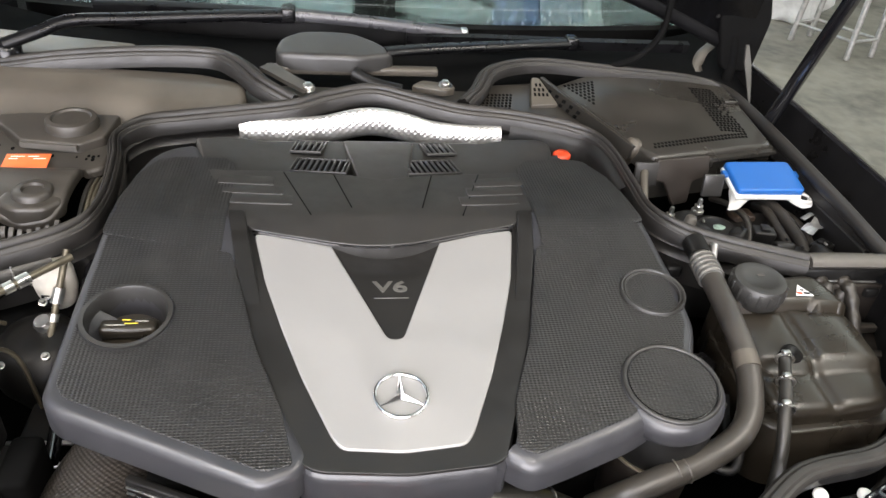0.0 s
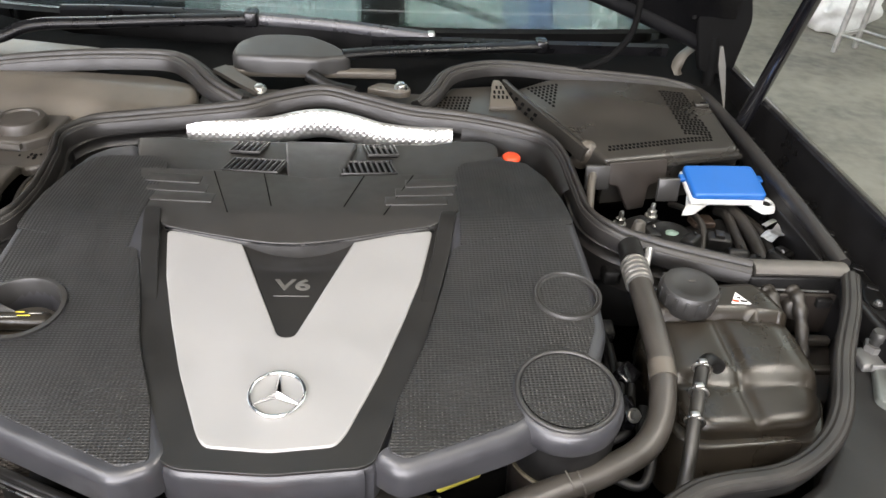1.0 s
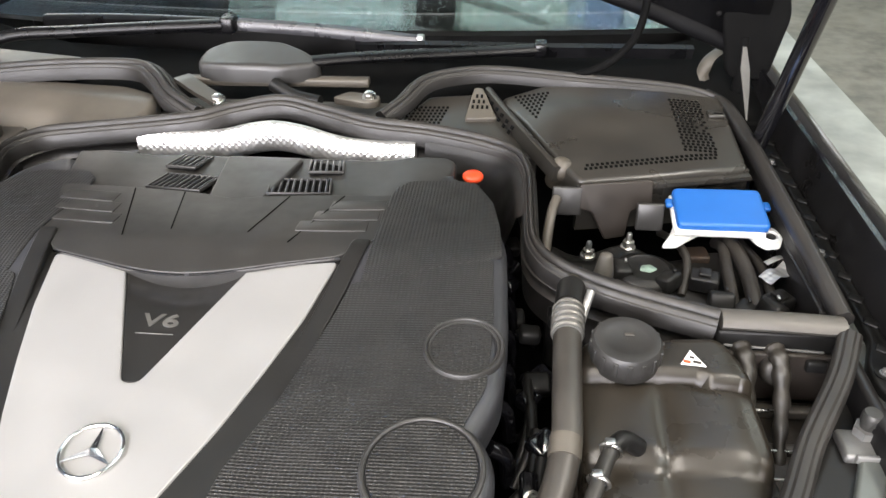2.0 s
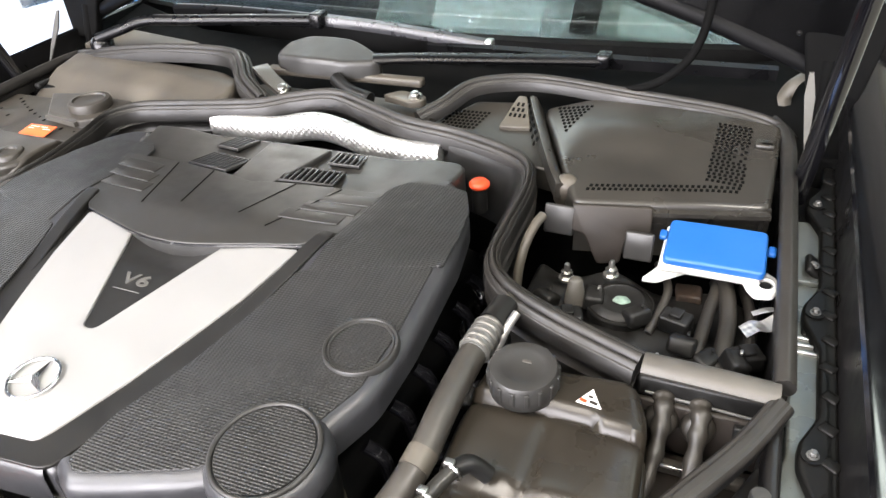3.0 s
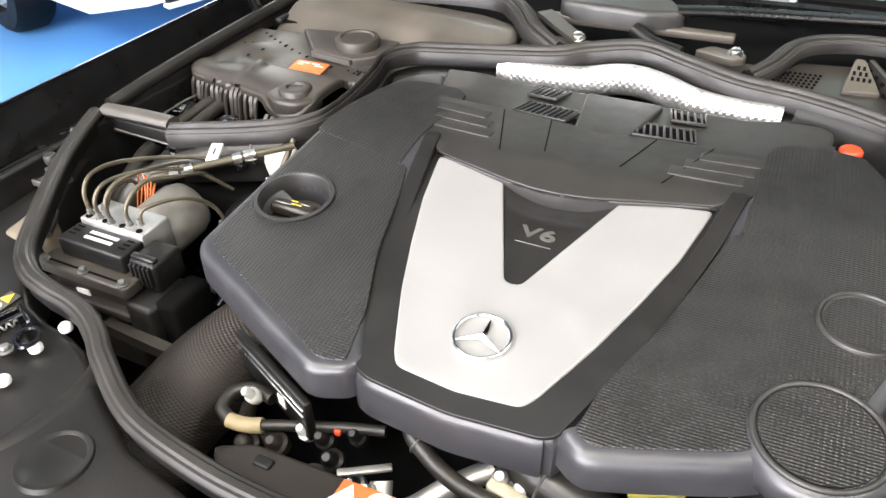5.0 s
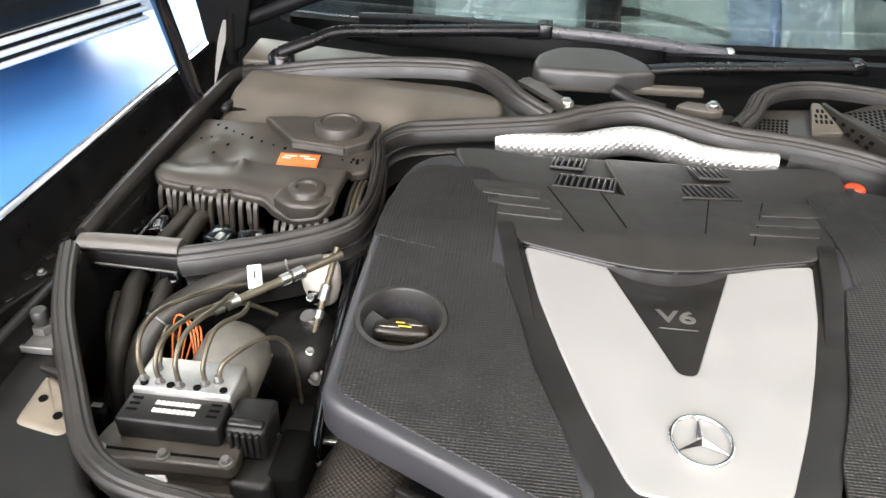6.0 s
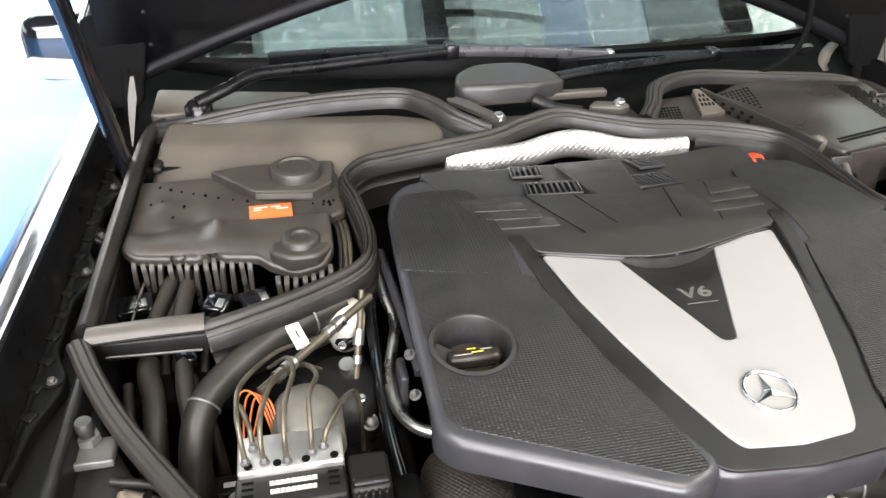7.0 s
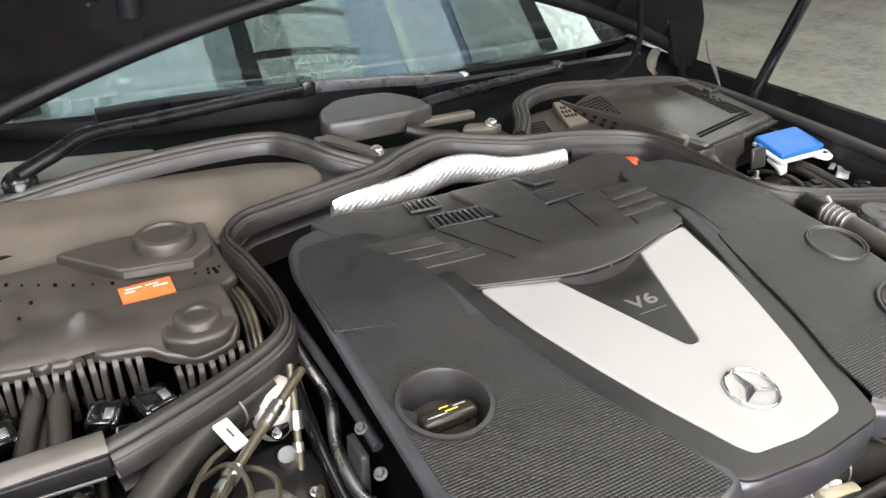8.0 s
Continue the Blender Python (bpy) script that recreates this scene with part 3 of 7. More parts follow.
part("boot_lid", slab(rounded([(-0.68, 3.72), (0.80, 3.72), (0.80, 4.32), (0.06, 4.38), (-0.68, 4.32)], 0.06, 4), lambda x, y: 0.97 - 0.05 * max(0, y - 3.9), 0.03, 0.25, 0.1, 4), M_PAINT, car, "glossy black boot lid")
part("rear_bumper", box(CX, 4.36, 0.52, 1.62, 0.16, 0.34, 0.06, None, None, 4), M_PAINT, car)
backlight = bmesh.new()
backlight.faces.new([backlight.verts.new(p) for p in ((CX - 0.56, 3.26, 1.40), (CX + 0.56, 3.26, 1.40), (CX + 0.70, 3.76, 0.98), (CX - 0.70, 3.76, 0.98))])
bmesh.ops.solidify(backlight, geom=backlight.faces[:], thickness=0.005)
part("rear_window", backlight, M_GLASS, car, "dark tinted rear window")
part("cabin_floor", box(CX, 2.55, 0.30, 1.5, 2.3, 0.04, 0.01), M_BLACK, car, "black cabin floor")

# ---- seals ----
def bead(u, at, half, h):
    k = (u - at) / half
    return h * math.sqrt(max(0.0, 1 - k * k)) if abs(k) < 1 else 0.0


RIDGED = [(-0.0200, -0.018)] + [(u, 0.0075 * (1 - (u / 0.0215) ** 2) - 0.0042 + max(bead(u, 0.0015, 0.0072, 0.0058), bead(u, -0.0105, 0.0046, 0.0034), bead(u, 0.0132, 0.0044, 0.0032), bead(u, -0.0178, 0.0026, 0.0022), bead(u, 0.0190, 0.0020, 0.0018))) for u in (-0.020 + 0.0008 * k for k in range(51))] + [(0.0200, -0.018)]
SLIM = [(u * 0.62, v * 0.8) for u, v in RIDGED]
RIDGED = [(u * 0.78, v) for u, v in RIDGED]
ROUND = [(0.0092 * math.cos(2 * math.pi * k / 20) * (0.86 if k in (4, 7) else 1), 0.0100 * math.sin(2 * math.pi * k / 20) * (0.86 if k in (4, 7) else 1)) for k in range(20)]
MAIN_L = [(-0.437, 0.648, 0.935), (-0.40, 0.655, 0.94), (-0.33, 0.68, 0.945), (-0.274, 0.713, 0.950), (-0.260, 0.765, 0.954), (-0.266, 0.845, 0.958), (-0.274, 0.900, 0.961), (-0.248, 0.940, 0.963), (-0.20, 0.957, 0.964), (-0.125, 0.970, 0.968), (-0.05, 0.982, 0.974), (-0.004, 1.002, 0.980), (0.056, 1.014, 0.986)]
MAIN_R = [(0.056, 1.014, 0.986), (0.115, 1.002, 0.979), (0.18, 0.982, 0.973), (0.257, 0.972, 0.970), (0.33, 0.952, 0.966), (0.368, 0.925, 0.963), (0.383, 0.875, 0.961), (0.385, 0.80, 0.958), (0.389, 0.742, 0.954), (0.415, 0.705, 0.952), (0.47, 0.678, 0.948), (0.555, 0.652, 0.942)]
seal = thing("bulkhead_seal", "long ridged black rubber seal over the bulkhead", "seal")
part("ridged_strip", sweep(MAIN_L + MAIN_R[1:], RIDGED, 10, narrow=0.5), M_RUBBER, seal, angle=60)
FOOT = [(-0.006, -0.06), (-0.006, -0.03), (-0.009, -0.026), (-0.006, -0.022), (-0.006, -0.014), (-0.010, -0.010), (-0.006, -0.006), (-0.006, 0.0), (0.006, 0.0), (0.006, -0.006), (0.010, -0.010), (0.006, -0.014), (0.006, -0.022), (0.009, -0.026), (0.006, -0.03), (0.006, -0.06)]
part("flange", sweep([(x, y, z - 0.012) for x, y, z in MAIN_L + MAIN_R[1:]], FOOT, 8), M_RUBBER, seal, "black rubber skirt below the seal")
skirt = bmesh.new()
path = spline(MAIN_R[3:8], 6)
rows = []
for k, p in enumerate(path):
    d = (path[min(k + 1, len(path) - 1)] - path[max(k - 1, 0)]).normalized()
    inward = Vector((d.y, -d.x, 0))
    rows.append([skirt.verts.new(p + inward * a + Vector((0, 0, b))) for a, b in ((0.006, -0.004), (0.015, -0.010), (0.018, -0.020), (0.026, -0.045), (0.034, -0.085))])
for a, b in zip(rows, rows[1:]):
    for k in range(4):
        skirt.faces.new((a[k], a[k + 1], b[k + 1], b[k]))
bmesh.ops.solidify(skirt, geom=skirt.faces[:], thickness=0.002)
part("skirt", skirt, M_SMOOTH, seal, "grey-black moulded skirt on the engine side")
cowl_seal = thing("cowl_seal", "curved black rubber seal above the air intake box", "seal", group="cowl seals")
part("ridged_strip", sweep([(-0.525, 1.10, 0.965), (-0.47, 1.085, 0.978), (-0.38, 1.087, 0.992), (-0.27, 1.092, 1.0), (-0.175, 1.088, 1.002), (-0.132, 1.055, 1.0), (-0.10, 1.018, 0.990), (-0.055, 0.990, 0.976)], RIDGED, 10), M_RUBBER, cowl_seal)
part("end_plug", box(-0.528, 1.102, 0.958, 0.03, 0.03, 0.016, 0.006), M_RUBBER, cowl_seal)
cowl_seal2 = thing("cowl_seal", "curved black rubber seal beside the wiper linkage", "seal", group="cowl seals")
part("ridged_strip", sweep([(0.19, 1.0, 0.975), (0.215, 1.03, 0.985), (0.24, 1.075, 0.996), (0.29, 1.105, 0.998), (0.35, 1.117, 0.996), (0.45, 1.118, 0.988), (0.56, 1.118, 0.98), (0.615, 1.118, 0.972), (0.642, 1.108, 0.967), (0.654, 1.085, 0.964)], SLIM, 10), M_RUBBER, cowl_seal2)
part("end_plug", box(0.20, 0.998, 0.966, 0.024, 0.024, 0.014, 0.005), M_RUBBER, cowl_seal2)
for s, lab in ((-1, "left"), (1, "right")):
    side = thing("side_seal", "black rubber seal strip along the wing", "seal", group="side seals")
    pts = [(CX + s * 0.575, 1.13, 0.962), (CX + s * 0.592, 1.08, 0.965), (CX + s * 0.598, 0.98, 0.962), (CX + s * 0.602, 0.86, 0.956), (CX + s * 0.605, 0.75, 0.949), (CX + s * 0.608, 0.66, 0.940)]
    part("strip", sweep(pts, ROUND, 8), M_RUBBER, side)
    part("flange", sweep([(x, y, z - 0.012) for x, y, z in pts], [(-0.004, -0.012), (-0.004, 0.004), (0.004, 0.004), (0.004, -0.012)], 6), M_RUBBER, side, "thin rubber flange below the strip")
    bar = thing("cross_seal", "smooth grey rubber bar closing the box front", "seal", group="cross seals")
    a, b = CX + s * 0.605, CX + s * 0.497
    part("bar", sweep([(a, 0.65, 0.940), ((a + b) / 2, 0.650, 0.942), (b, 0.652, 0.941)], [(0.0125 * math.cos(2 * math.pi * k / 12), 0.0075 * math.sin(2 * math.pi * k / 12)) for k in range(12)], 6), M_GREYRUB, bar)
    part("carrier", box((a + b) / 2, 0.650, 0.922, 0.112, 0.012, 0.022, 0.003), M_BLACK, bar)
    part("carrier_edge", box((a + b) / 2 - s * 0.004, 0.6425, 0.9165, 0.09, 0.002, 0.0025, 0.0006, Matrix.Rotation(radians(2), 4, "Y")), M_DULL, bar)
front_seal = thing("front_seal", "black rubber seal curving round the front of the bay", "seal")
part("strip", sweep([(x, y, 0.926 + 0.070 * (y - 0.45) if y > 0.45 else 0.906 + 0.118 * (y - 0.28)) for x, y in FRONT], [(0.0102 * math.cos(2 * math.pi * k / 24) * (0.93 if k in (4, 8) else 1), 0.0070 * math.sin(2 * math.pi * k / 24) * (0.86 if k in (4, 8) else 1)) for k in range(24)], 8), M_RUBBER, front_seal, angle=30)
part("carrier", sweep([(x, y, 0.913 + 0.070 * (y - 0.45) if y > 0.45 else 0.893 + 0.118 * (y - 0.28)) for x, y in FRONT], [(-0.006, -0.006), (-0.006, 0.008), (0.006, 0.008), (0.006, -0.006)], 6), M_BLACK, front_seal, "black carrier under the rubber")


# ---- engine cover ----
def zc(x, y):
    return 0.932 + 0.107 * (y - 0.404) if y < 0.70 else 0.9637 - 0.03 * (y - 0.70)


cover = thing("engine_cover", "black ribbed plastic engine cover with a silver V panel", "engine cover")
FRAME_L = [(-0.117, 0.710), (-0.104, 0.64), (-0.079, 0.525), (-0.052, 0.45), (-0.026, 0.392)]
FRAME_R = [(0.229, 0.712), (0.217, 0.64), (0.191, 0.53), (0.164, 0.45), (0.143, 0.392)]
LEFT = [(-0.098, 0.6490), (-0.083, 0.60), (-0.063, 0.52), (-0.036, 0.45), (-0.022, 0.387), (-0.056, 0.3785), (-0.229, 0.459), (-0.241, 0.478), (-0.241, 0.59), (-0.241, 0.6850)]
RIGHT = [(0.211, 0.6545), (0.198, 0.60), (0.177, 0.52), (0.150, 0.45), (0.142, 0.395), (0.166, 0.3835), (0.262, 0.4165), (0.296, 0.440), (0.338, 0.484), (0.357, 0.53), (0.361, 0.60), (0.359, 0.65), (0.357, 0.7005)]


def inset(poly, d):
    """The polygon (counter-clockwise or not) drawn in by d."""
    p = [Vector(a) for a in poly]
    if sum(a.x * b.y - b.x * a.y for a, b in zip(p, p[1:] + p[:1])) < 0:
        p.reverse()
    out = []
    for i in range(len(p)):
        u, v = (p[i] - p[i - 1]).normalized(), (p[(i + 1) % len(p)] - p[i]).normalized()
        n1, n2 = Vector((-u.y, u.x)), Vector((-v.y, v.x))
        m = (n1 + n2).normalized()
        out.append((p[i] + m * d / max(0.5, m.dot(n1)))[:])
    return out


def ramp(x):
    return 0.006 * min(1.0, max(0.0, (x - 0.2) / 0.12))


def crest(y):
    k = min(1.0, max(0.0, (0.82 - y) / 0.13))
    return 0.005 * k * k * (3 - 2 * k)


def lateral(x):
    k = min(1.0, max(0.0, (abs(x - 0.0575) - 0.05) / 0.09))
    return 1 - 0.45 * k * k * (3 - 2 * k)


def zs(x, y):
    u = min(1.0, max(0.0, (y - 0.60) / 0.09))
    far = max(0.0, abs(x - CX) - 0.176 - 0.33 * max(0.0, y - 0.716))
    return zc(x, y) + 0.002 + ramp(x) + crest(y) * u * u * (3 - 2 * u) * max(0.0, 1 - far / 0.09)


def zp(x, y):
    return zs(x, y) + 0.0012


OIL = (-0.190, 0.557, 0.036)
def zframe(x, y):
    k = min(1.0, max(0.0, (y - 0.55) / 0.14))
    return zc(x, y) - 0.001 + 0.0098 * k * k * (3 - 2 * k)


def hollow(x, y):
    k = min(1.0, max(0.0, (y - 0.605) / 0.06))
    return 0.013 * k * k * (3 - 2 * k) * max(0.0, 1 - ((x - 0.0575) / 0.058) ** 2)


# each side: one rounded shell from front to rear, ribbed skins on top with a hairline seam
SHELL_L = LEFT[1:4] + [(-0.014, 0.405), (-0.022, 0.3840), (-0.058, 0.3700), (-0.233, 0.450), (-0.248, 0.468), (-0.247, 0.59), (-0.245, 0.70), (-0.239, 0.80), (-0.228, 0.850), (-0.208, 0.878), (-0.170, 0.893), (-0.130, 0.80), (-0.098, 0.70)]
SHELL_R = RIGHT[1:4] + [(0.130, 0.405), (0.136, 0.3920), (0.162, 0.3740), (0.262, 0.4080), (0.300, 0.428), (0.345, 0.478), (0.366, 0.53), (0.370, 0.60), (0.368, 0.66), (0.366, 0.715), (0.350, 0.795), (0.330, 0.836), (0.310, 0.860), (0.288, 0.886), (0.250, 0.80), (0.212, 0.70)]
SKIN_R2 = [(0.2270, 0.6495), (0.357, 0.6905), (0.353, 0.744), (0.3445, 0.794), (0.325, 0.837), (0.302, 0.8445), (0.2505, 0.8445), (0.2355, 0.829), (0.2285, 0.790), (0.2300, 0.735)]
SKIN_L2 = [(-0.1150, 0.6430), (-0.238, 0.6750), (-0.236, 0.744), (-0.2270, 0.800), (-0.210, 0.838), (-0.187, 0.8445), (-0.1355, 0.8445), (-0.1205, 0.829), (-0.1135, 0.790), (-0.1150, 0.735)]
for shell, skin, skin2, hole in ((SHELL_L, LEFT, SKIN_L2, OIL), (SHELL_R, RIGHT, SKIN_R2, None)):
    rim = slab(rounded(inset(shell, 0.005), 0.012, 3), zs, 0.010 if hole else 0.015, 0.034, 0.02, 7, hole=hole and (hole[0], hole[1], 0.033))
    if hole:
        # the long side edge is shallow and turned under
        for v in rim.verts:
            if v.co.x < -0.22 and v.co.y > 0.485 and v.co.z < zs(v.co.x, v.co.y) - 0.02:
                v.co.x += 0.016
                v.co.z += 0.012
    part("side_shell", rim, M_RIM, cover, "rounded grey-black rim of the cover, lightened for daylight")
    part("ribbed_panel", slab(rounded(inset([skin[0]] + skin[1:-1] + [skin[-1]], 0.009), 0.005, 3), zp, 0.0008, 0.003, 0.02, 2, hole=hole and (hole[0], hole[1], hole[2] + 0.003)), M_RIB, cover, "finely ribbed black panel")
    part("ribbed_panel", slab(rounded(skin2, 0.005, 3), zp, 0.0008, 0.003, 0.02, 2), M_RIB, cover, "finely ribbed black rear panel")
# Edge slab takes the lighter, daylit copy of the plastic; frame_top stays darker.
part("front_frame", slab(rounded(FRAME_L + [(-0.012, 0.386), (0.06, 0.380), (0.132, 0.386)] + FRAME_R[::-1], 0.01, 3), lambda x, y: zc(x, y) - 0.001 - hollow(x, y), 0.014, 0.043, 0.012, 6), M_RIM, cover, "grey-black front edge around the V, lightened for daylight")
part("frame_top", slab(rounded(inset(FRAME_L + [(-0.012, 0.386), (0.06, 0.380), (0.132, 0.386)] + FRAME_R[::-1], 0.002), 0.01, 3), lambda x, y: zc(x, y) - 0.0002 - hollow(x, y), 0.0006, 0.003, 0.012, 2), M_FRAME, cover, "satin black frame around the V")
for rail in ([(x + 0.002, y) for x, y in FRAME_L], [(x - 0.002, y) for x, y in FRAME_R]):
    s = 1 if rail[0][0] < 0 else -1
    part("rail", slab(rounded(rail[:4] + [(x + s * 0.018, y) for x, y in rail[:4]][::-1], 0.006, 3), zframe, 0.0015, 0.010, 0.02, 3), M_FRAME, cover, "raised satin black rail beside the V")
EDGE = [(-0.086, 0.677), (-0.043, 0.665), (-0.002, 0.6535), (0.028, 0.6485), (0.056, 0.648), (0.085, 0.652), (0.113, 0.659), (0.157, 0.673), (0.200, 0.685)]
REAR = EDGE + [(0.231, 0.716), (0.268, 0.812), (0.17, 0.808), (0.10, 0.800), (0.06, 0.790), (0.02, 0.800), (-0.05, 0.808), (-0.149, 0.812), (-0.118, 0.714)]


def zrear(x, y):
    return zc(x, y) + 0.0036 + 0.5 * ramp(x) + crest(y) * lateral(x)


part("rear_panel", slab(rounded(REAR, 0.005, 3), zrear, 0.0012, 0.03, 0.012, 3), M_SMOOTH, cover, "satin black middle panel of the cover")
BACK = [(-0.150, 0.792), (0.270, 0.792), (0.296, 0.880), (0.297, 0.905), (0.285, 0.916), (0.17, 0.920), (-0.05, 0.917), (-0.178, 0.902)]


def zback(x, y):
    u = min(1.0, max(0.0, (abs(x - CX) - 0.13) / 0.07))
    return zc(x, y) - 0.008 + 0.03 * (y - 0.85) + 0.009 * u * u * (3 - 2 * u)


part("back_plate", slab(rounded(BACK, 0.006, 3), zback, 0.005, 0.04, 0.02, 4), M_SMOOTH, cover, "satin black lower back plate of the cover")
for x0, y0, x1, y1 in ((0.020, 0.715, 0.000, 0.800), (0.100, 0.715, 0.120, 0.800), (0.145, 0.700, 0.180, 0.805), (-0.025, 0.700, -0.060, 0.805)):
    a, b = Vector((x0, y0, zrear(x0, y0) + 0.0002)), Vector((x1, y1, zrear(x1, y1) + 0.0002))
    part("seam_line", tube([a, a.lerp(b, 0.5) + Vector((0, 0, zrear((x0 + x1) / 2, (y0 + y1) / 2) + 0.0002 - (a.z + b.z) / 2)), b], 0.0007, 4, 6), M_VOID, cover)
LIP = [(x, y - 0.001, zrear(x, y) - 0.002) for x, y in EDGE]
# Thin polished strip stands in for the glint along the black panel's edge.
part("lip", sweep(LIP, [(-0.0007, -0.0010), (-0.0007, 0.0008), (0.0007, 0.0008), (0.0007, -0.0010)], 6), M_POLISH, cover, "polished strip for the glint above the silver panel")
part("centre_wedge", slab(rounded([(0.032, 0.770), (0.088, 0.770), (0.108, 0.908), (0.012, 0.908)], 0.006, 2), lambda x, y: zrear(x, 0.78) - 0.0005 - 0.075 * max(0, y - 0.79), 0.003, 0.016, 0.03, 3), M_SMOOTH, cover)
for s in (-1, 1):
    for cx, cy, w, h, k, dz in ((0.069, 0.832, 0.067, 0.044, 9, 0.0065), (0.086, 0.893, 0.038, 0.040, 5, 0.001)):
        gx = 0.0535 + s * cx
        lean = pose(gx, cy, zback(gx, cy) + dz, -8, s * 2, 0)
        tilt = Matrix.Rotation(radians(s * 10), 4, "Z")
        # Raised near-black plate stands in for the shaded opening behind the slats.
        grille = part("vent_grille", box(0, 0, -0.001, w, h, 0.003, 0.0005, None), M_VOID, cover, "dark slatted vent grille")
        grille.data.transform(lean @ tilt)
        for b in range(k):
            sl = box(-w / 2 + w * (b + 0.5) / k, 0, 0.001, 0.0026, h, 0.0035, 0.0008)
            bmesh.ops.transform(sl, matrix=lean @ tilt, verts=sl.verts)
            part("slat", sl, M_RIM, grille)
        fr = bmesh.new()
        for q in ((0, h / 2, w + 0.004, 0.0025), (0, -h / 2, w + 0.004, 0.0025)):
            box(q[0], q[1], 0.0012, q[2], q[3], 0.004, 0.0008, None, fr)
        for q in (-w / 2 - 0.001, w / 2 + 0.001):
            box(q, 0, 0.0012, 0.0025, h, 0.004, 0.0008, None, fr)
        bmesh.ops.transform(fr, matrix=lean @ tilt, verts=fr.verts)
        part("frame", fr, M_SMOOTH, grille)
    for k in range(3):
        y0 = 0.722 + 0.024 * k
        a, b = 0.050 + s * (0.096 + 0.012 * k), 0.050 + s * (0.168 + 0.008 * k)
        part("step", slab(rounded([(a, y0), (b, y0 + 0.006), (b, y0 + 0.029), (a, y0 + 0.023)], 0.002, 2), lambda x, y: zrear(x, y) + 0.0015 - 0.055 * (y - y0), 0.0006, 0.004, 0, 2), M_SMOOTH, cover)
oil_red = part("red_cap", lathe([(0.0, 0.003), (0.0115, 0.003), (0.0128, 0.005), (0.0128, 0.008), (0.010, 0.011), (0, 0.0118)], pose(0.317, 0.897, 0.9385), 24), M_RED, cover, "round red plastic cap")
part("cap_stem", lathe([(0.0, -0.03), (0.0095, -0.03), (0.0095, 0.0035), (0.0, 0.0035)], pose(0.317, 0.897, 0.9385), 20), M_BLACK, oil_red, "black stem under the red cap")
VC = 0.0575  # middle of the cover
V_L = [(VC - 0.1415, 0.676), (VC - 0.126, 0.604), (VC - 0.1065, 0.540), (VC - 0.087, 0.483), (VC - 0.0755, 0.455), (VC - 0.0600, 0.418), (VC - 0.0520, 0.4065)]
V_R = [(2 * VC - x, y + (0.006 if y > 0.67 else 0.0)) for x, y in V_L]
VEE = V_L + [(VC, 0.4015)] + V_R[::-1] + [(0.1165, 0.668), (0.0645, 0.5235), (0.0500, 0.5235), (-0.0055, 0.662)]
part("silver_panel", slab(rounded(VEE, 0.007, 3), lambda x, y: zc(x, y) + 0.002, 0.0015, 0.006, 0.02, 3), M_SILVER, cover, "brushed silver V panel")
# Near-black slab laid in for the shade below the lip.
for s in (-1, 1):
    part("gap", slab([(VC + s * 0.1425, 0.692), (VC + s * 0.1425, 0.678 + 0.003 * s), (VC + s * 0.059, 0.659 + 0.002 * s), (VC + s * 0.059, 0.676)], lambda x, y: zc(x, y) + 0.0004, 0.0004, 0.003, 0.012, 2), M_VOID, cover, "near-black strip for the shaded gap behind the silver panel")
INS = [(-0.006, 0.668), (0.0495, 0.5245), (0.0650, 0.5245), (0.1185, 0.672)]
insert = part("v_insert", slab(rounded(INS, 0.004, 2), lambda x, y: zc(x, y) + 0.0006 - hollow(x, y), 0.001, 0.004, 0.006, 2), M_FRAME, cover, "black wedge with raised lettering")
slope = pose(0.0565, 0.593, zc(0.0565, 0.593) + 0.0012, 6.1, 0, 0)
text_mesh("lettering", "V6", slope @ Matrix.Diagonal((1.5, 1, 1, 1)), 0.021, M_WORN, insert)
part("underline", box(0.0565, 0.5775, zc(0.0565, 0.5775) + 0.0015, 0.034, 0.0008, 0.0008, 0.0002), M_DULL, insert)
# emblem
ez = zc(VC, 0.4565) + 0.004
nrm = Vector((0, -0.107, 1)).normalized()
emblem = part("emblem", torus((VC, 0.4565, ez), 0.0232, 0.0018, nrm), M_CHROME, cover, "round chrome emblem")
bm = bmesh.new()
q = Vector((0, 0, 1)).rotation_difference(nrm).to_matrix()
top = bm.verts.new(Vector((VC, 0.4565, ez)) + q @ Vector((0, 0, 0.0035)))
rim = []
for k in range(6):
    a = radians(90 + 60 * k)
    r = 0.0228 if k % 2 == 0 else 0.0042
    rim.append(bm.verts.new(Vector((VC, 0.4565, ez)) + q @ Vector((r * math.cos(a), r * math.sin(a), 0))))
for k in range(6):
    bm.faces.new((top, rim[k], rim[(k + 1) % 6]))
bm.faces.new(rim[::-1])
part("spokes", bm, M_CHROME, emblem, angle=5)
# oil filler well and dipstick cap
ox, oy, orad = OIL
oz = zp(ox, oy)
well = part("filler_well", lathe([(0.040, -0.001), (0.041, 0.0025), (0.037, 0.003), (0.0355, 0.0), (0.034, -0.035), (0.0, -0.036)], pose(ox, oy, oz, 6, 0, 0)), M_SMOOTH, cover, "round recessed oil filler well")
cap = part("filler_cap", box(ox + 0.001, oy - 0.004, oz - 0.013, 0.052, 0.017, 0.014, 0.005, None), M_TANK, well, "brown-black filler cap with yellow print")
part("cap_flange", lathe([(0.0, -0.006), (0.029, -0.006), (0.030, 0), (0.027, 0.004), (0, 0.005)], pose(ox, oy, oz - 0.025)), M_TANK, well)
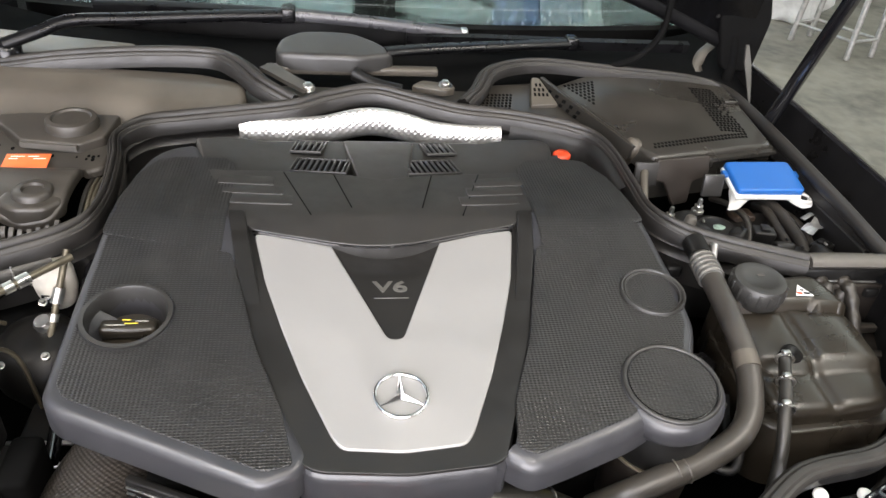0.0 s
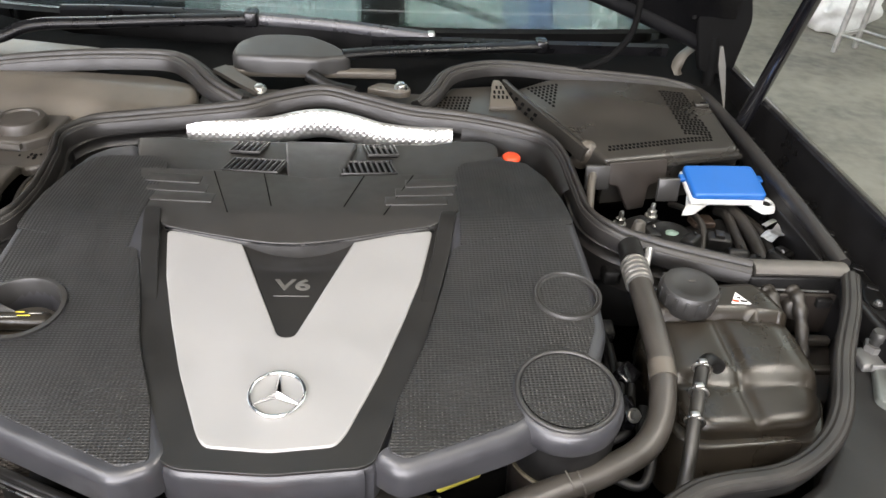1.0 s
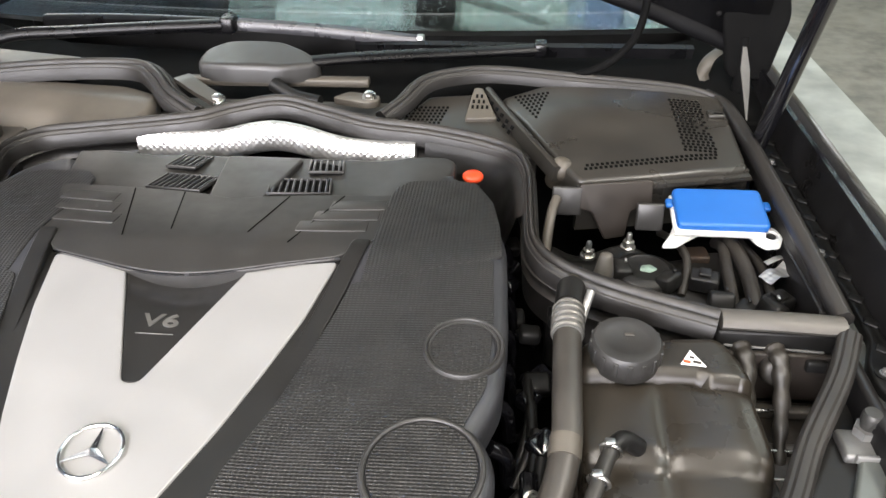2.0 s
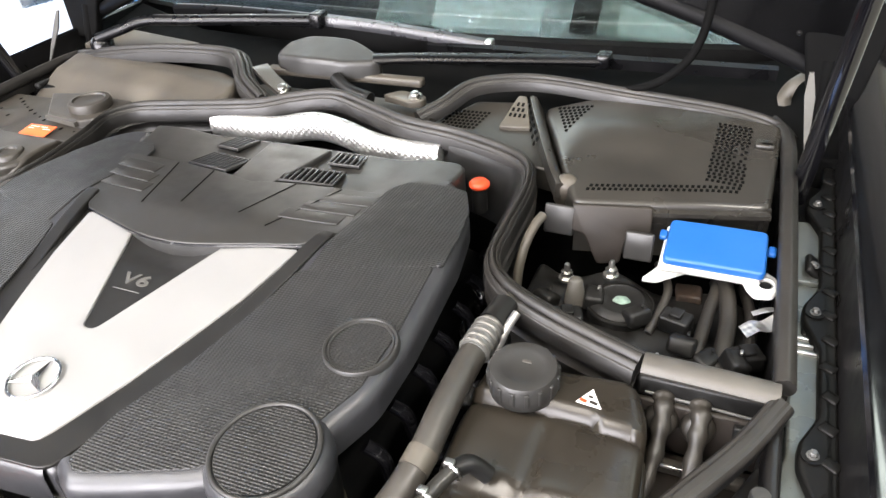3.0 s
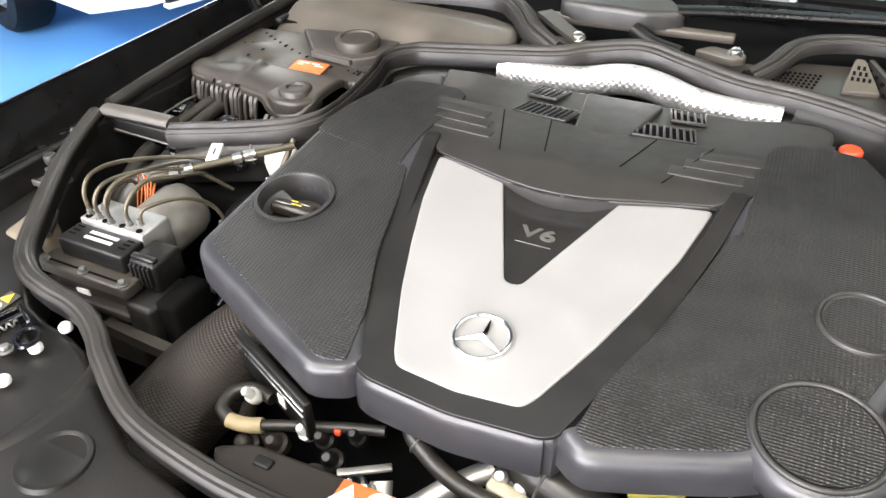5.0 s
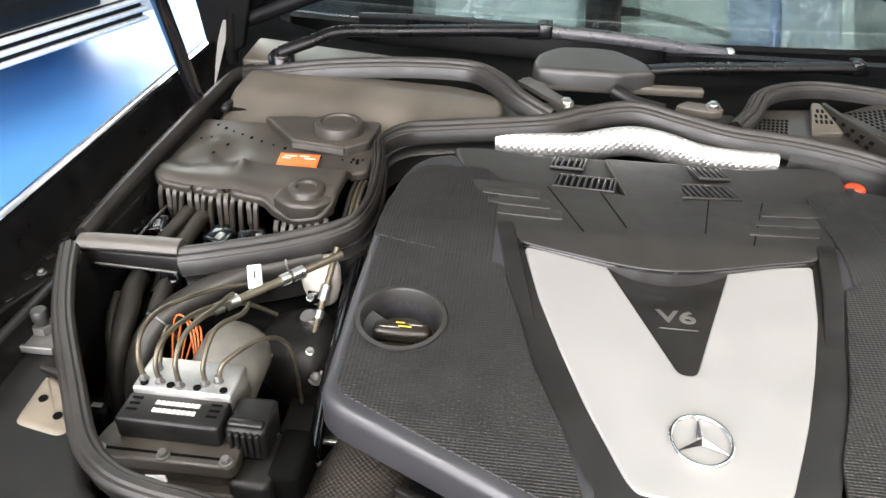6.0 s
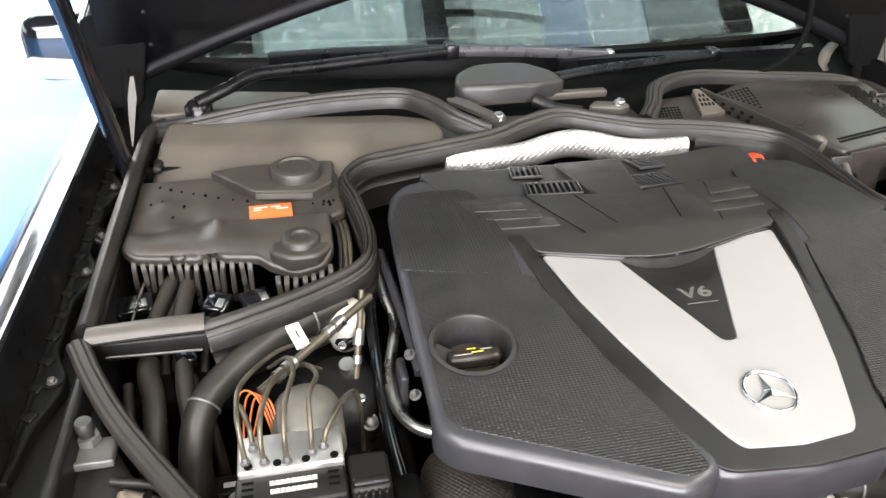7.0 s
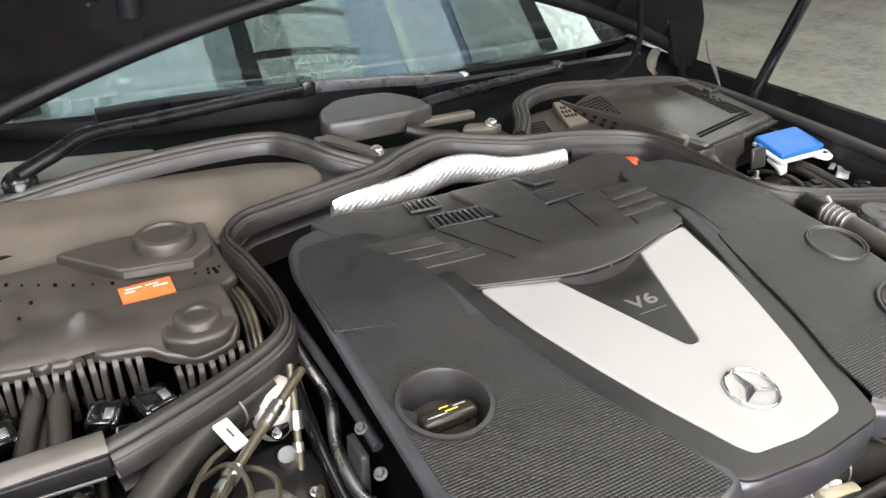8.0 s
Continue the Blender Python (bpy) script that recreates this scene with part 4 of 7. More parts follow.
for dx, dy, w, mt in ((-0.010, -0.006, 0.018, M_GREYPRINT), (0.004, -0.004, 0.012, M_YELLOW), (0.013, -0.001, 0.012, M_GREYPRINT), (-0.001, 0.001, 0.008, M_YELLOW)):
    part("print_bar", box(ox + dx, oy + dy, oz - 0.0058, w, 0.0012, 0.0006, 0.0002), mt, cap)
# ring marks on the right panel
for x, y, R in ((0.328, 0.573, 0.033), (0.306, 0.455, 0.0435)):
    z = zp(x, y)
    if R > 0.04:
        hub = part("filter_dome", lathe([(0.044, -0.034), (0.048, -0.028), (0.0515, -0.022), (0.0518, -0.012), (0.0495, -0.003), (0.0445, 0.001), (0, 0.0015)], pose(x, y, z, 6, -2, 0), 48), M_RIM, cover, "round raised filter cover")
        part("ribbed_disc", lathe([(0.0400, 0.0), (0.0400, 0.003), (0, 0.0032)], pose(x, y, z, 6, -2, 0), 48), M_RIB, hub, "ribbed disc")
        part("ring", torus((x, y, z + 0.002), R, 0.0024, (-0.04, -0.107, 1)), M_SMOOTH, hub)
    else:
        disc = part("ring_mark", lathe([(0.0345, -0.004), (0.0340, 0.0014), (0.0328, 0.0028), (0.0312, 0.0024), (0.0302, 0.0004), (0.0294, 0.0014), (0.0280, 0.0010), (0.0278, -0.004)], pose(x, y, z + 0.0004, 6, -2, 0), 48), M_SMOOTH, cover, "small raised ring")


# ---- left box: cabin air duct, fuse box cover, cables ----
duct = thing("air_duct", "dusty beige plastic air duct under the cowl", "duct")


def zduct(x, y):
    """A dark slope in front, then the broad dusty top."""
    brow = 1.018 - 0.15 * (x + 0.43)
    top = 0.968 + 0.26 * (y - brow) - 0.35 * max(0.0, y - brow - 0.045)
    front = 0.968 - 0.62 * (brow - y)
    k = min(1.0, max(0.0, (y - brow + 0.008) / 0.016))
    k = k * k * (3 - 2 * k)
    return max(0.930, front * (1 - k) + top * k)


part("shell", slab(rounded([(-0.534, 0.940), (-0.278, 0.940), (-0.15, 0.965), (-0.118, 0.995), (-0.130, 1.045), (-0.19, 1.078), (-0.36, 1.090), (-0.505, 1.090)], 0.02, 4), zduct, 0.010, 0.05, 0.008, 5), M_BEIGE, duct)

part("rear_lip", sweep([(-0.505, 1.088, 0.958), (-0.36, 1.089, 0.962), (-0.19, 1.077, 0.962), (-0.132, 1.046, 0.962)], [(-0.004, -0.004), (-0.003, 0.003), (0.003, 0.003), (0.004, -0.004)], 6), M_BEIGE, duct, "narrow raised lip along the back")
part("side_clip", box(-0.515, 1.00, 0.951, 0.012, 0.030, 0.010, 0.003), M_BLACK, duct, "black side clip")
fuse = thing("fuse_box_cover", "dusty brown-grey fuse box cover with an orange sticker", "box cover")


def front_line(x):
    """Where the toothed front of the cover stands."""
    return 0.790 - 0.20 * (x + 0.528)


def smooth(k):
    k = min(1.0, max(0.0, k))
    return k * k * (3 - 2 * k)


def zfuse(x, y):
    yf = front_line(x)
    right = smooth((x + 0.455) / 0.03)
    k = (0.838 - y) / (0.838 - yf)
    roll = 0.0
    if k > 0:
        roll = 0.0045 * smooth(k / 0.10) + 0.0055 * math.sin(math.pi * min(1.0, 0.12 + 0.88 * k))
    left = 0.004 * math.sin(math.pi * min(1.0, max(0.0, k))) if k > 0 else 0.0
    fall = 0.010 * max(0.0, k - 0.62) ** 2 / 0.145
    fold = 0.008 * max(0.0, 1 - abs(x + 0.430 + 0.30 * (y - 0.82)) / 0.014) * max(0.0, 1 - abs(y - 0.826) / 0.028)
    dent = 0.007 * math.exp(-(((x + 0.468) / 0.022) ** 2 + ((y - 0.862) / 0.020) ** 2)) + 0.004 * math.exp(-(((x + 0.505) / 0.018) ** 2 + ((y - 0.835) / 0.022) ** 2))
    hump = 0.005 * math.exp(-(((x + 0.492) / 0.020) ** 2 + ((y - 0.892) / 0.018) ** 2))
    wobble = 0.0010 * math.sin(55 * x + 1) * math.cos(47 * y)
    rise = 0.05 * max(0.0, y - 0.89) * smooth((-0.40 - x) / 0.05)
    return 0.9445 + right * roll + (1 - right) * left - fall + fold - dent + hump + wobble + rise


OUT = [(-0.536, 0.800)] + [(x, front_line(x)) for x in (-0.524, -0.48, -0.43, -0.385)] + [(-0.374, 0.752), (-0.345, 0.739), (-0.312, 0.741), (-0.301, 0.760), (-0.300, 0.836), (-0.279, 0.846), (-0.280, 0.962), (-0.534, 0.962)]
body = part("cover", slab(rounded(OUT, 0.008, 3), zfuse, 0.005, 0.011, 0.004, 4), M_BOX, fuse)
part("platform", slab(rounded([(-0.400, 0.968), (-0.446, 0.958), (-0.388, 0.892), (-0.316, 0.882), (-0.290, 0.904), (-0.284, 0.966)], 0.006, 3), lambda x, y: 0.957 + 0.02 * (y - 0.88), 0.003, 0.016, 0.03, 3), M_BOX, fuse, "raised platform under the round cap")
part("platform_edge", sweep([(-0.386, 0.8885, 0.9535), (-0.350, 0.8835, 0.9535), (-0.317, 0.8790, 0.9535)], [(-0.003, -0.004), (-0.003, 0.003), (0.003, 0.003), (0.003, -0.004)], 3), M_GREYRUB, fuse, "pale grey edge strip")
part("reservoir_cap", lathe([(0.0325, 0.0), (0.0325, 0.009), (0.0305, 0.013), (0.0245, 0.014), (0.0225, 0.0115), (0, 0.011)], pose(-0.335, 0.930, 0.9575), 40), M_BOX, fuse, "flat round reservoir cap")
part("boss_base", slab(rounded([(-0.374, 0.757), (-0.368, 0.790), (-0.345, 0.800), (-0.310, 0.796), (-0.302, 0.760), (-0.318, 0.742), (-0.350, 0.741)], 0.008, 3), lambda x, y: 0.9505 + 0.03 * (y - 0.77), 0.005, 0.020, 0.02, 4), M_BOX, fuse, "block moulded under the round boss")
part("round_boss", lathe([(0.0225, -0.006), (0.0215, 0.004), (0.0190, 0.0062), (0.0120, 0.0062), (0.0105, 0.0035), (0, 0.0035)], pose(-0.337, 0.774, 0.9515), 32), M_BOX, fuse, "round moulded boss")
tilt = Matrix.Rotation(radians(2), 4, "Z") @ Matrix.Rotation(radians(7), 4, "X")
sticker = part("sticker", box(-0.3695, 0.8530, 0.9485, 0.051, 0.0285, 0.0012, 0.0003, tilt), M_ORANGE, fuse, "orange warning sticker")
for dx, dy, w in ((-0.012, 0.008, 0.016), (0.006, 0.0085, 0.012), (0.014, 0.004, 0.014), (-0.016, 0.003, 0.010)):
    part("print_bar", box(-0.3695 + dx, 0.8530 + dy, 0.9492 + 0.12 * dy, w, 0.0010, 0.0006, 0, tilt), M_PRINT, sticker)
for k in range(23):
    x = -0.523 + 0.0098 * k
    if k in (14, 15):
        continue
    y = front_line(x) + 0.001 if k < 14 else 0.742 - 0.004 * math.sin(math.pi * (k - 16) / 6)
    drop = 0.004 * math.sin(k * 2.3) - (0.008 if 3 < k < 12 else 0.0)
    lean = 0.0016 * math.sin(k * 1.7)
    z0 = zfuse(x, y + 0.006) - 0.008
    part("tooth", sweep([(x, y + 0.004, z0), (x + lean * 0.3, y - 0.003, z0 - 0.006), (x + lean, y - 0.006, z0 - 0.016), (x + lean * 1.5, y - 0.009, z0 - 0.030 + drop), (x + lean * 2, y - 0.008, z0 - 0.043 + drop)], [(-0.0031, -0.0012), (-0.0024, 0.0016), (0.0024, 0.0016), (0.0031, -0.0012)], 4), M_BOX, fuse)
HOLES = [(-0.508, 0.944), (-0.494, 0.936), (-0.480, 0.927), (-0.465, 0.919), (-0.450, 0.912), (-0.434, 0.905), (-0.416, 0.898), (-0.398, 0.890), (-0.347, 0.874), (-0.318, 0.872), (-0.304, 0.874), (-0.298, 0.871), (-0.292, 0.873), (-0.305, 0.866), (-0.297, 0.864), (-0.514, 0.898), (-0.500, 0.900), (-0.474, 0.888), (-0.486, 0.868)]
# Near-black discs laid on the cover stand in for the holes' shade.
for k, (x, y) in enumerate(HOLES):
    r = 0.0021 + 0.0006 * math.sin(k * 1.9)
    part("screw_hole", lathe([(r, 0), (r, 0.0006), (0, 0.0006)], pose(x, y, zfuse(x, y) + 0.0003) @ Matrix.Diagonal((0.8, 1.5, 1, 1)), 10), M_VOID, fuse)


def cable(name, pts, r, material, label, category="cable", group="", seg=8, bumps=0.0, every=2):
    return alone(name, tube(pts, r, 7, seg, bumps=bumps, every=every), material, label, category, group=group)


for k, x in enumerate((-0.2935, -0.2875, -0.2820)):
    cable("pipe_end", [(x, 0.845, 0.930), (x + 0.001, 0.815, 0.934), (x + 0.001, 0.785, 0.928), (x - 0.002, 0.755, 0.905), (x - 0.004, 0.735, 0.87)], 0.0028, M_BRASSY if k else M_HOSE, "thin pipe in the open end of the fuse box cover", "pipe", "fuse box pipes")
M_LOOM = mat("taped_black_loom", (0.0085, 0.0075, 0.0065), 0.5, var=0.4, fine=300, bump=0.5, dust=0.16, spec=0.35)
for k, (pts, r) in enumerate((
        ([(-0.480, 0.805, 0.905), (-0.486, 0.775, 0.908), (-0.493, 0.747, 0.902), (-0.503, 0.705, 0.892), (-0.505, 0.665, 0.875)], 0.0085),
        ([(-0.465, 0.800, 0.900), (-0.467, 0.770, 0.906), (-0.470, 0.740, 0.902), (-0.473, 0.705, 0.893), (-0.470, 0.665, 0.875)], 0.0095),
        ([(-0.475, 0.790, 0.892), (-0.482, 0.750, 0.894), (-0.488, 0.712, 0.886), (-0.488, 0.668, 0.865)], 0.0055),
        ([(-0.445, 0.785, 0.890), (-0.440, 0.750, 0.893), (-0.446, 0.715, 0.884), (-0.450, 0.668, 0.862)], 0.0050),
        ([(-0.400, 0.775, 0.890), (-0.392, 0.745, 0.892), (-0.402, 0.712, 0.882), (-0.412, 0.672, 0.860)], 0.0042))):
    cable("cable", pts, r, M_LOOM, "taped black cable loom from the fuse box", group="fuse box cables", seg=10, bumps=0.0007, every=2)
for x, y, z, a, w in ((-0.522, 0.748, 0.898, 12, 0.040), (-0.434, 0.738, 0.897, -24, 0.030), (-0.392, 0.733, 0.900, 20, 0.034), (-0.414, 0.704, 0.890, -8, 0.036), (-0.357, 0.722, 0.896, 34, 0.026)):
    sock = thing("cable_socket", "glossy black plastic cable socket with a bright clip", "connector", group="fuse box sockets")
    ms = pose(x, y, z, 14, 0, a)
    part("housing", box(0, 0, 0, w, 0.030, 0.020, 0.005, ms, seg=3), M_PAINT, sock)
    part("collar", box(0, 0, 0, w * 0.7, 0.006, 0.024, 0.002, ms @ Matrix.Translation((0, -0.012, 0.001))), M_PAINT, sock)
    part("clip", box(0, 0, 0, 0.008, 0.011, 0.0022, 0.0006, ms @ Matrix.Translation((w * 0.22, -0.003, 0.0112))), M_STEEL, sock, "bright metal clip")
# Near-black tray; the shade below the fuse box is in its colour.
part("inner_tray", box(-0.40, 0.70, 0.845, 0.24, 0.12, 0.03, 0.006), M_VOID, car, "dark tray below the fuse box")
cable("thin_rod", [(-0.513, 0.785, 0.912), (-0.516, 0.745, 0.912), (-0.519, 0.702, 0.908)], 0.0016, M_STEEL, "thin bright steel rod", "rod")

# ---- below the left cross bar: hoses, brake unit, pipes ----
cable("coolant_hose", [(-0.300, 0.69, 0.918), (-0.335, 0.672, 0.915), (-0.375, 0.652, 0.91), (-0.415, 0.622, 0.90), (-0.442, 0.59, 0.888), (-0.452, 0.56, 0.86), (-0.455, 0.545, 0.80), (-0.455, 0.54, 0.70)], 0.0155, M_HOSE, "thick black rubber coolant hose", "hose", seg=16)
tag = thing("hose_tag", "small white printed tag on the hose", "tag")
part("tag_plate", box(-0.349, 0.622, 0.934, 0.014, 0.030, 0.004, 0.001, Matrix.Rotation(radians(20), 4, "Z") @ Matrix.Rotation(radians(15), 4, "X")), M_WHITE, tag)
part("print_bar", box(-0.349, 0.622, 0.9365, 0.002, 0.010, 0.0006, 0, Matrix.Rotation(radians(20), 4, "Z") @ Matrix.Rotation(radians(15), 4, "X")), M_GREYRUB, tag)
for pts, r in (
        ([(-0.501, 0.668, 0.885), (-0.500, 0.650, 0.882), (-0.494, 0.625, 0.876), (-0.491, 0.595, 0.860), (-0.492, 0.570, 0.815), (-0.495, 0.560, 0.70)], 0.0115),
        ([(-0.467, 0.668, 0.885), (-0.465, 0.645, 0.882), (-0.462, 0.620, 0.875), (-0.456, 0.590, 0.855), (-0.452, 0.575, 0.80), (-0.452, 0.565, 0.68)], 0.0095),
        ([(-0.460, 0.650, 0.875), (-0.451, 0.625, 0.868), (-0.440, 0.600, 0.845), (-0.434, 0.585, 0.78), (-0.436, 0.58, 0.67)], 0.0060),
        ([(-0.522, 0.655, 0.870), (-0.519, 0.625, 0.855), (-0.512, 0.600, 0.820), (-0.513, 0.585, 0.70)], 0.0055)):
    cable("cable", pts, r, M_LOOM, "dusty wrapped cable loom below the cross bar", group="wrapped cables", seg=10, bumps=0.0009, every=2)
for x, y, z in ((-0.492, 0.575, 0.80), (-0.43, 0.565, 0.79), (-0.515, 0.56, 0.78)):
    alone("relay", box(x, y, z, 0.03, 0.025, 0.03, 0.003), M_BLACK, "small black relay box", "relay", group="relays")
    alone("relay_label", box(x + 0.002, y - 0.002, z + 0.0165, 0.012, 0.006, 0.001, 0.0002), M_PRINT, "small white relay label", "label", group="relay labels")

brake = thing("brake_unit", "aluminium brake control block with a black control box", "brake unit")
block = part("valve_block", box(-0.362, 0.488, 0.905, 0.086, 0.040, 0.036, 0.0025), M_ALU, brake, "cast aluminium valve block")
part("control_box", box(-0.364, 0.452, 0.832, 0.104, 0.054, 0.118, 0.006), M_BROWN, brake, "dark brown plastic control box")
plate = part("label_plate", box(-0.363, 0.4535, 0.906, 0.088, 0.032, 0.022, 0.003), M_BLACK, brake, "dark grey label plate")
for r in range(2):
    part("print_bar", box(-0.361, 0.4590 - 0.0085 * r, 0.9174, 0.038 - 0.002 * r, 0.0046, 0.0005, 0), M_GREYPRINT, plate)
    for k in range(9):
        part("print_bar", box(-0.378 + 0.0042 * k, 0.4590 - 0.0085 * r, 0.9178, 0.0024, 0.0036, 0.0005, 0), M_PRINT, plate)
for s in (-1, 1):
    for k in range(3):
        part("print_bar", box(-0.363 + s * 0.034, 0.4625 - 0.0065 * k, 0.9174, 0.009, 0.0022, 0.0004, 0), M_VOID, plate)
flange = part("lid_rim", slab(rounded([(-0.424, 0.418), (-0.302, 0.418), (-0.302, 0.438), (-0.312, 0.478), (-0.414, 0.478), (-0.424, 0.440)], 0.008, 3), 0.8955, 0.003, 0.012, 0, 3), M_BOX, brake, "dusty brown rim of the control box")
part("groove", box(-0.363, 0.4255, 0.8962, 0.096, 0.0022, 0.0012, 0.0004), M_VOID, flange)
part("front_label", box(-0.372, 0.4235, 0.852, 0.018, 0.002, 0.036, 0.0005, Matrix.Rotation(radians(-6), 4, "Y")), M_PRINT, brake, "plain white sticker")
plug = part("plug", box(-0.300, 0.462, 0.896, 0.034, 0.040, 0.034, 0.004), M_BLACK, brake, "ribbed black cable plug")
for k in range(5):
    part("rib", box(-0.311 + 0.0056 * k, 0.441, 0.899, 0.003, 0.006, 0.024, 0.001), M_BLACK, plug)
part("plug_lever", box(-0.300, 0.449, 0.9145, 0.030, 0.008, 0.005, 0.002), M_SATIN, plug)
part("side_box", box(-0.293, 0.446, 0.845, 0.036, 0.058, 0.066, 0.006), M_BLACK, brake, "black side box below the plug")
M_MOTOR = mat("pale_cast_motor", (0.115, 0.110, 0.096), 0.5, 0.1, var=0.25, scale=60, bump=0.2, dust=0.2)
part("pump_motor", lathe([(0.0, 0.0), (0.030, 0.0), (0.033, 0.004), (0.033, 0.046), (0.029, 0.056), (0.018, 0.062), (0.0, 0.063)], pose(-0.347, 0.508, 0.893, -86), 36), M_MOTOR, brake, "pale grey pump motor")
part("bracket", box(-0.37, 0.425, 0.858, 0.13, 0.02, 0.012, 0.003), M_BROWN, brake)
for x in (-0.416, -0.362, -0.310):
    bolt((x, 0.4235, 0.8955), 0.0038, 0.006, brake, M_DULL)
for k in range(4):
    part("port", lathe([(0.0035, 0), (0.0035, 0.001), (0, 0.001)], pose(-0.396 + 0.023 * k, 0.474, 0.9232), 10), M_VOID, block)
PIPES = [
    [(-0.398, 0.478, 0.92), (-0.399, 0.48, 0.95), (-0.401, 0.50, 0.962), (-0.398, 0.54, 0.955), (-0.37, 0.60, 0.935), (-0.33, 0.64, 0.915)],
    [(-0.383, 0.476, 0.92), (-0.384, 0.478, 0.945), (-0.382, 0.50, 0.956), (-0.372, 0.55, 0.945), (-0.352, 0.59, 0.925), (-0.33, 0.62, 0.89)],
    [(-0.365, 0.474, 0.92), (-0.365, 0.476, 0.95), (-0.363, 0.50, 0.962), (-0.355, 0.545, 0.955), (-0.36, 0.59, 0.935), (-0.38, 0.62, 0.90)],
    [(-0.345, 0.479, 0.92), (-0.344, 0.481, 0.945), (-0.343, 0.51, 0.958), (-0.335, 0.55, 0.945), (-0.345, 0.59, 0.925), (-0.36, 0.62, 0.90)],
    [(-0.335, 0.484, 0.92), (-0.330, 0.49, 0.94), (-0.310, 0.53, 0.935), (-0.298, 0.56, 0.90), (-0.295, 0.57, 0.82)],
    [(-0.392, 0.492, 0.92), (-0.395, 0.51, 0.935), (-0.405, 0.545, 0.925), (-0.41, 0.57, 0.88)],
]
for p in PIPES:
    part("brake_pipe", tube(p, 0.0023, 7, 8), M_BRASSY, brake, "thin greenish steel brake pipe")
    bolt((p[0][0], p[0][1], 0.922), 0.0030, 0.008, brake, M_DULL, name="union")
line = thing("brake_hose", "pale brake hose with bright steel couplings", "hose", group="brake hoses")
A, B = Vector((-0.272, 0.672, 0.936)), Vector((-0.386, 0.556, 0.928))
part("hose", tube([A, A.lerp(B, 0.3), A.lerp(B, 0.6), B], 0.0042, 5, 10), M_BRASSY, line)
for a, b, r in ((0.28, 0.36, 0.0068), (0.38, 0.44, 0.0062), (0.72, 0.80, 0.0066), (0.82, 0.88, 0.006)):
    part("coupling", tube([A.lerp(B, a), A.lerp(B, b)], r, 2, 10, smooth=False), M_STEEL, line)
line2 = thing("brake_hose", "pale brake hose going down beside the motor", "hose", group="brake hoses")
A, B = Vector((-0.279, 0.682, 0.938)), Vector((-0.302, 0.60, 0.83))
part("hose", tube([A, A.lerp(B, 0.3), A.lerp(B, 0.6), B], 0.0036, 5, 10), M_BRASSY, line2)
for a, b, r in ((0.3, 0.42, 0.0062), (0.5, 0.56, 0.005), (0.85, 0.95, 0.0055)):
    part("coupling", tube([A.lerp(B, a), A.lerp(B, b)], r, 2, 10, smooth=False), M_STEEL, line2)
alone("pale_reservoir", lathe([(0.0, -0.05), (0.016, -0.05), (0.021, -0.03), (0.022, -0.008), (0.019, 0.003), (0.010, 0.007), (0, 0.008)], pose(-0.299, 0.678, 0.916, 12, 0, 0), 28), mat("cream_plastic", (0.55, 0.52, 0.46), 0.45, var=0.2, scale=30, dust=0.2), "pale plastic reservoir tucked under the seal", "reservoir")
cable("chrome_pipe", [(-0.258, 0.79, 0.915), (-0.255, 0.759, 0.91), (-0.251, 0.724, 0.90), (-0.244, 0.690, 0.885), (-0.249, 0.664, 0.88), (-0.257, 0.637, 0.87), (-0.260, 0.605, 0.865), (-0.257, 0.577, 0.86), (-0.24, 0.55, 0.858), (-0.20, 0.535, 0.858)], 0.0062, M_STEEL, "bent bright metal pipe beside the cover", "pipe", seg=10)
cable("black_pipe", [(-0.262, 0.79, 0.935), (-0.268, 0.72, 0.90), (-0.270, 0.64, 0.865), (-0.268, 0.56, 0.845), (-0.262, 0.49, 0.83)], 0.007, M_PAINT, "black pipe beside the cover", "pipe")
for k in range(4):
    cable("thin_wire", [(-0.41 + 0.003 * k, 0.54, 0.87), (-0.405 + 0.006 * k, 0.555, 0.925 - 0.004 * k), (-0.39 + 0.004 * k, 0.55, 0.93 - 0.003 * k), (-0.378 + 0.002 * k, 0.53, 0.90), (-0.376, 0.52, 0.87)], 0.0010, M_WIRE, "thin orange wire beside the pump", "wire", group="orange wires", seg=6)
booster = thing("brake_booster", "glossy black brake cylinder deep beside the cover", "cylinder")
part("dome", lathe([(0.046, -0.06), (0.050, -0.02), (0.047, 0.0), (0.036, 0.014), (0.018, 0.020), (0, 0.021)], pose(-0.315, 0.628, 0.845, 18, -12, 0), 36), M_BLACK, booster)
part("neck", lathe([(0.010, 0.0), (0.010, 0.012), (0.008, 0.015), (0, 0.015)], pose(-0.300, 0.640, 0.866, 18, -12, 0), 20), M_STEEL, booster)
for x, y, z in ((-0.305, 0.655, 0.888), (-0.292, 0.60, 0.862), (-0.335, 0.595, 0.855)):
    bolt((x, y, z), 0.003, 0.006, booster, M_STEEL, (0.1, -0.5, 1))
ledge = thing("rocker_ledge", "black moulded ledge with steel bolts under the cover", "ledge")
part("edge", tube([(-0.247, 0.775, 0.924), (-0.245, 0.749, 0.92), (-0.238, 0.699, 0.905), (-0.234, 0.649, 0.895), (-0.232, 0.60, 0.885)], 0.0055, 6, 10), M_RIM, ledge)
part("web", box(-0.249, 0.604, 0.868, 0.009, 0.034, 0.05, 0.003), M_RIM, ledge)
for x, y, z in ((-0.238, 0.621, 0.893), (-0.240, 0.577, 0.878)):
    bolt((x, y, z), 0.0042, 0.007, ledge, M_DULL, (-0.5, -0.3, 1))
bracket = thing("side_bracket", "dark bracket with a round steel bolt", "bracket")
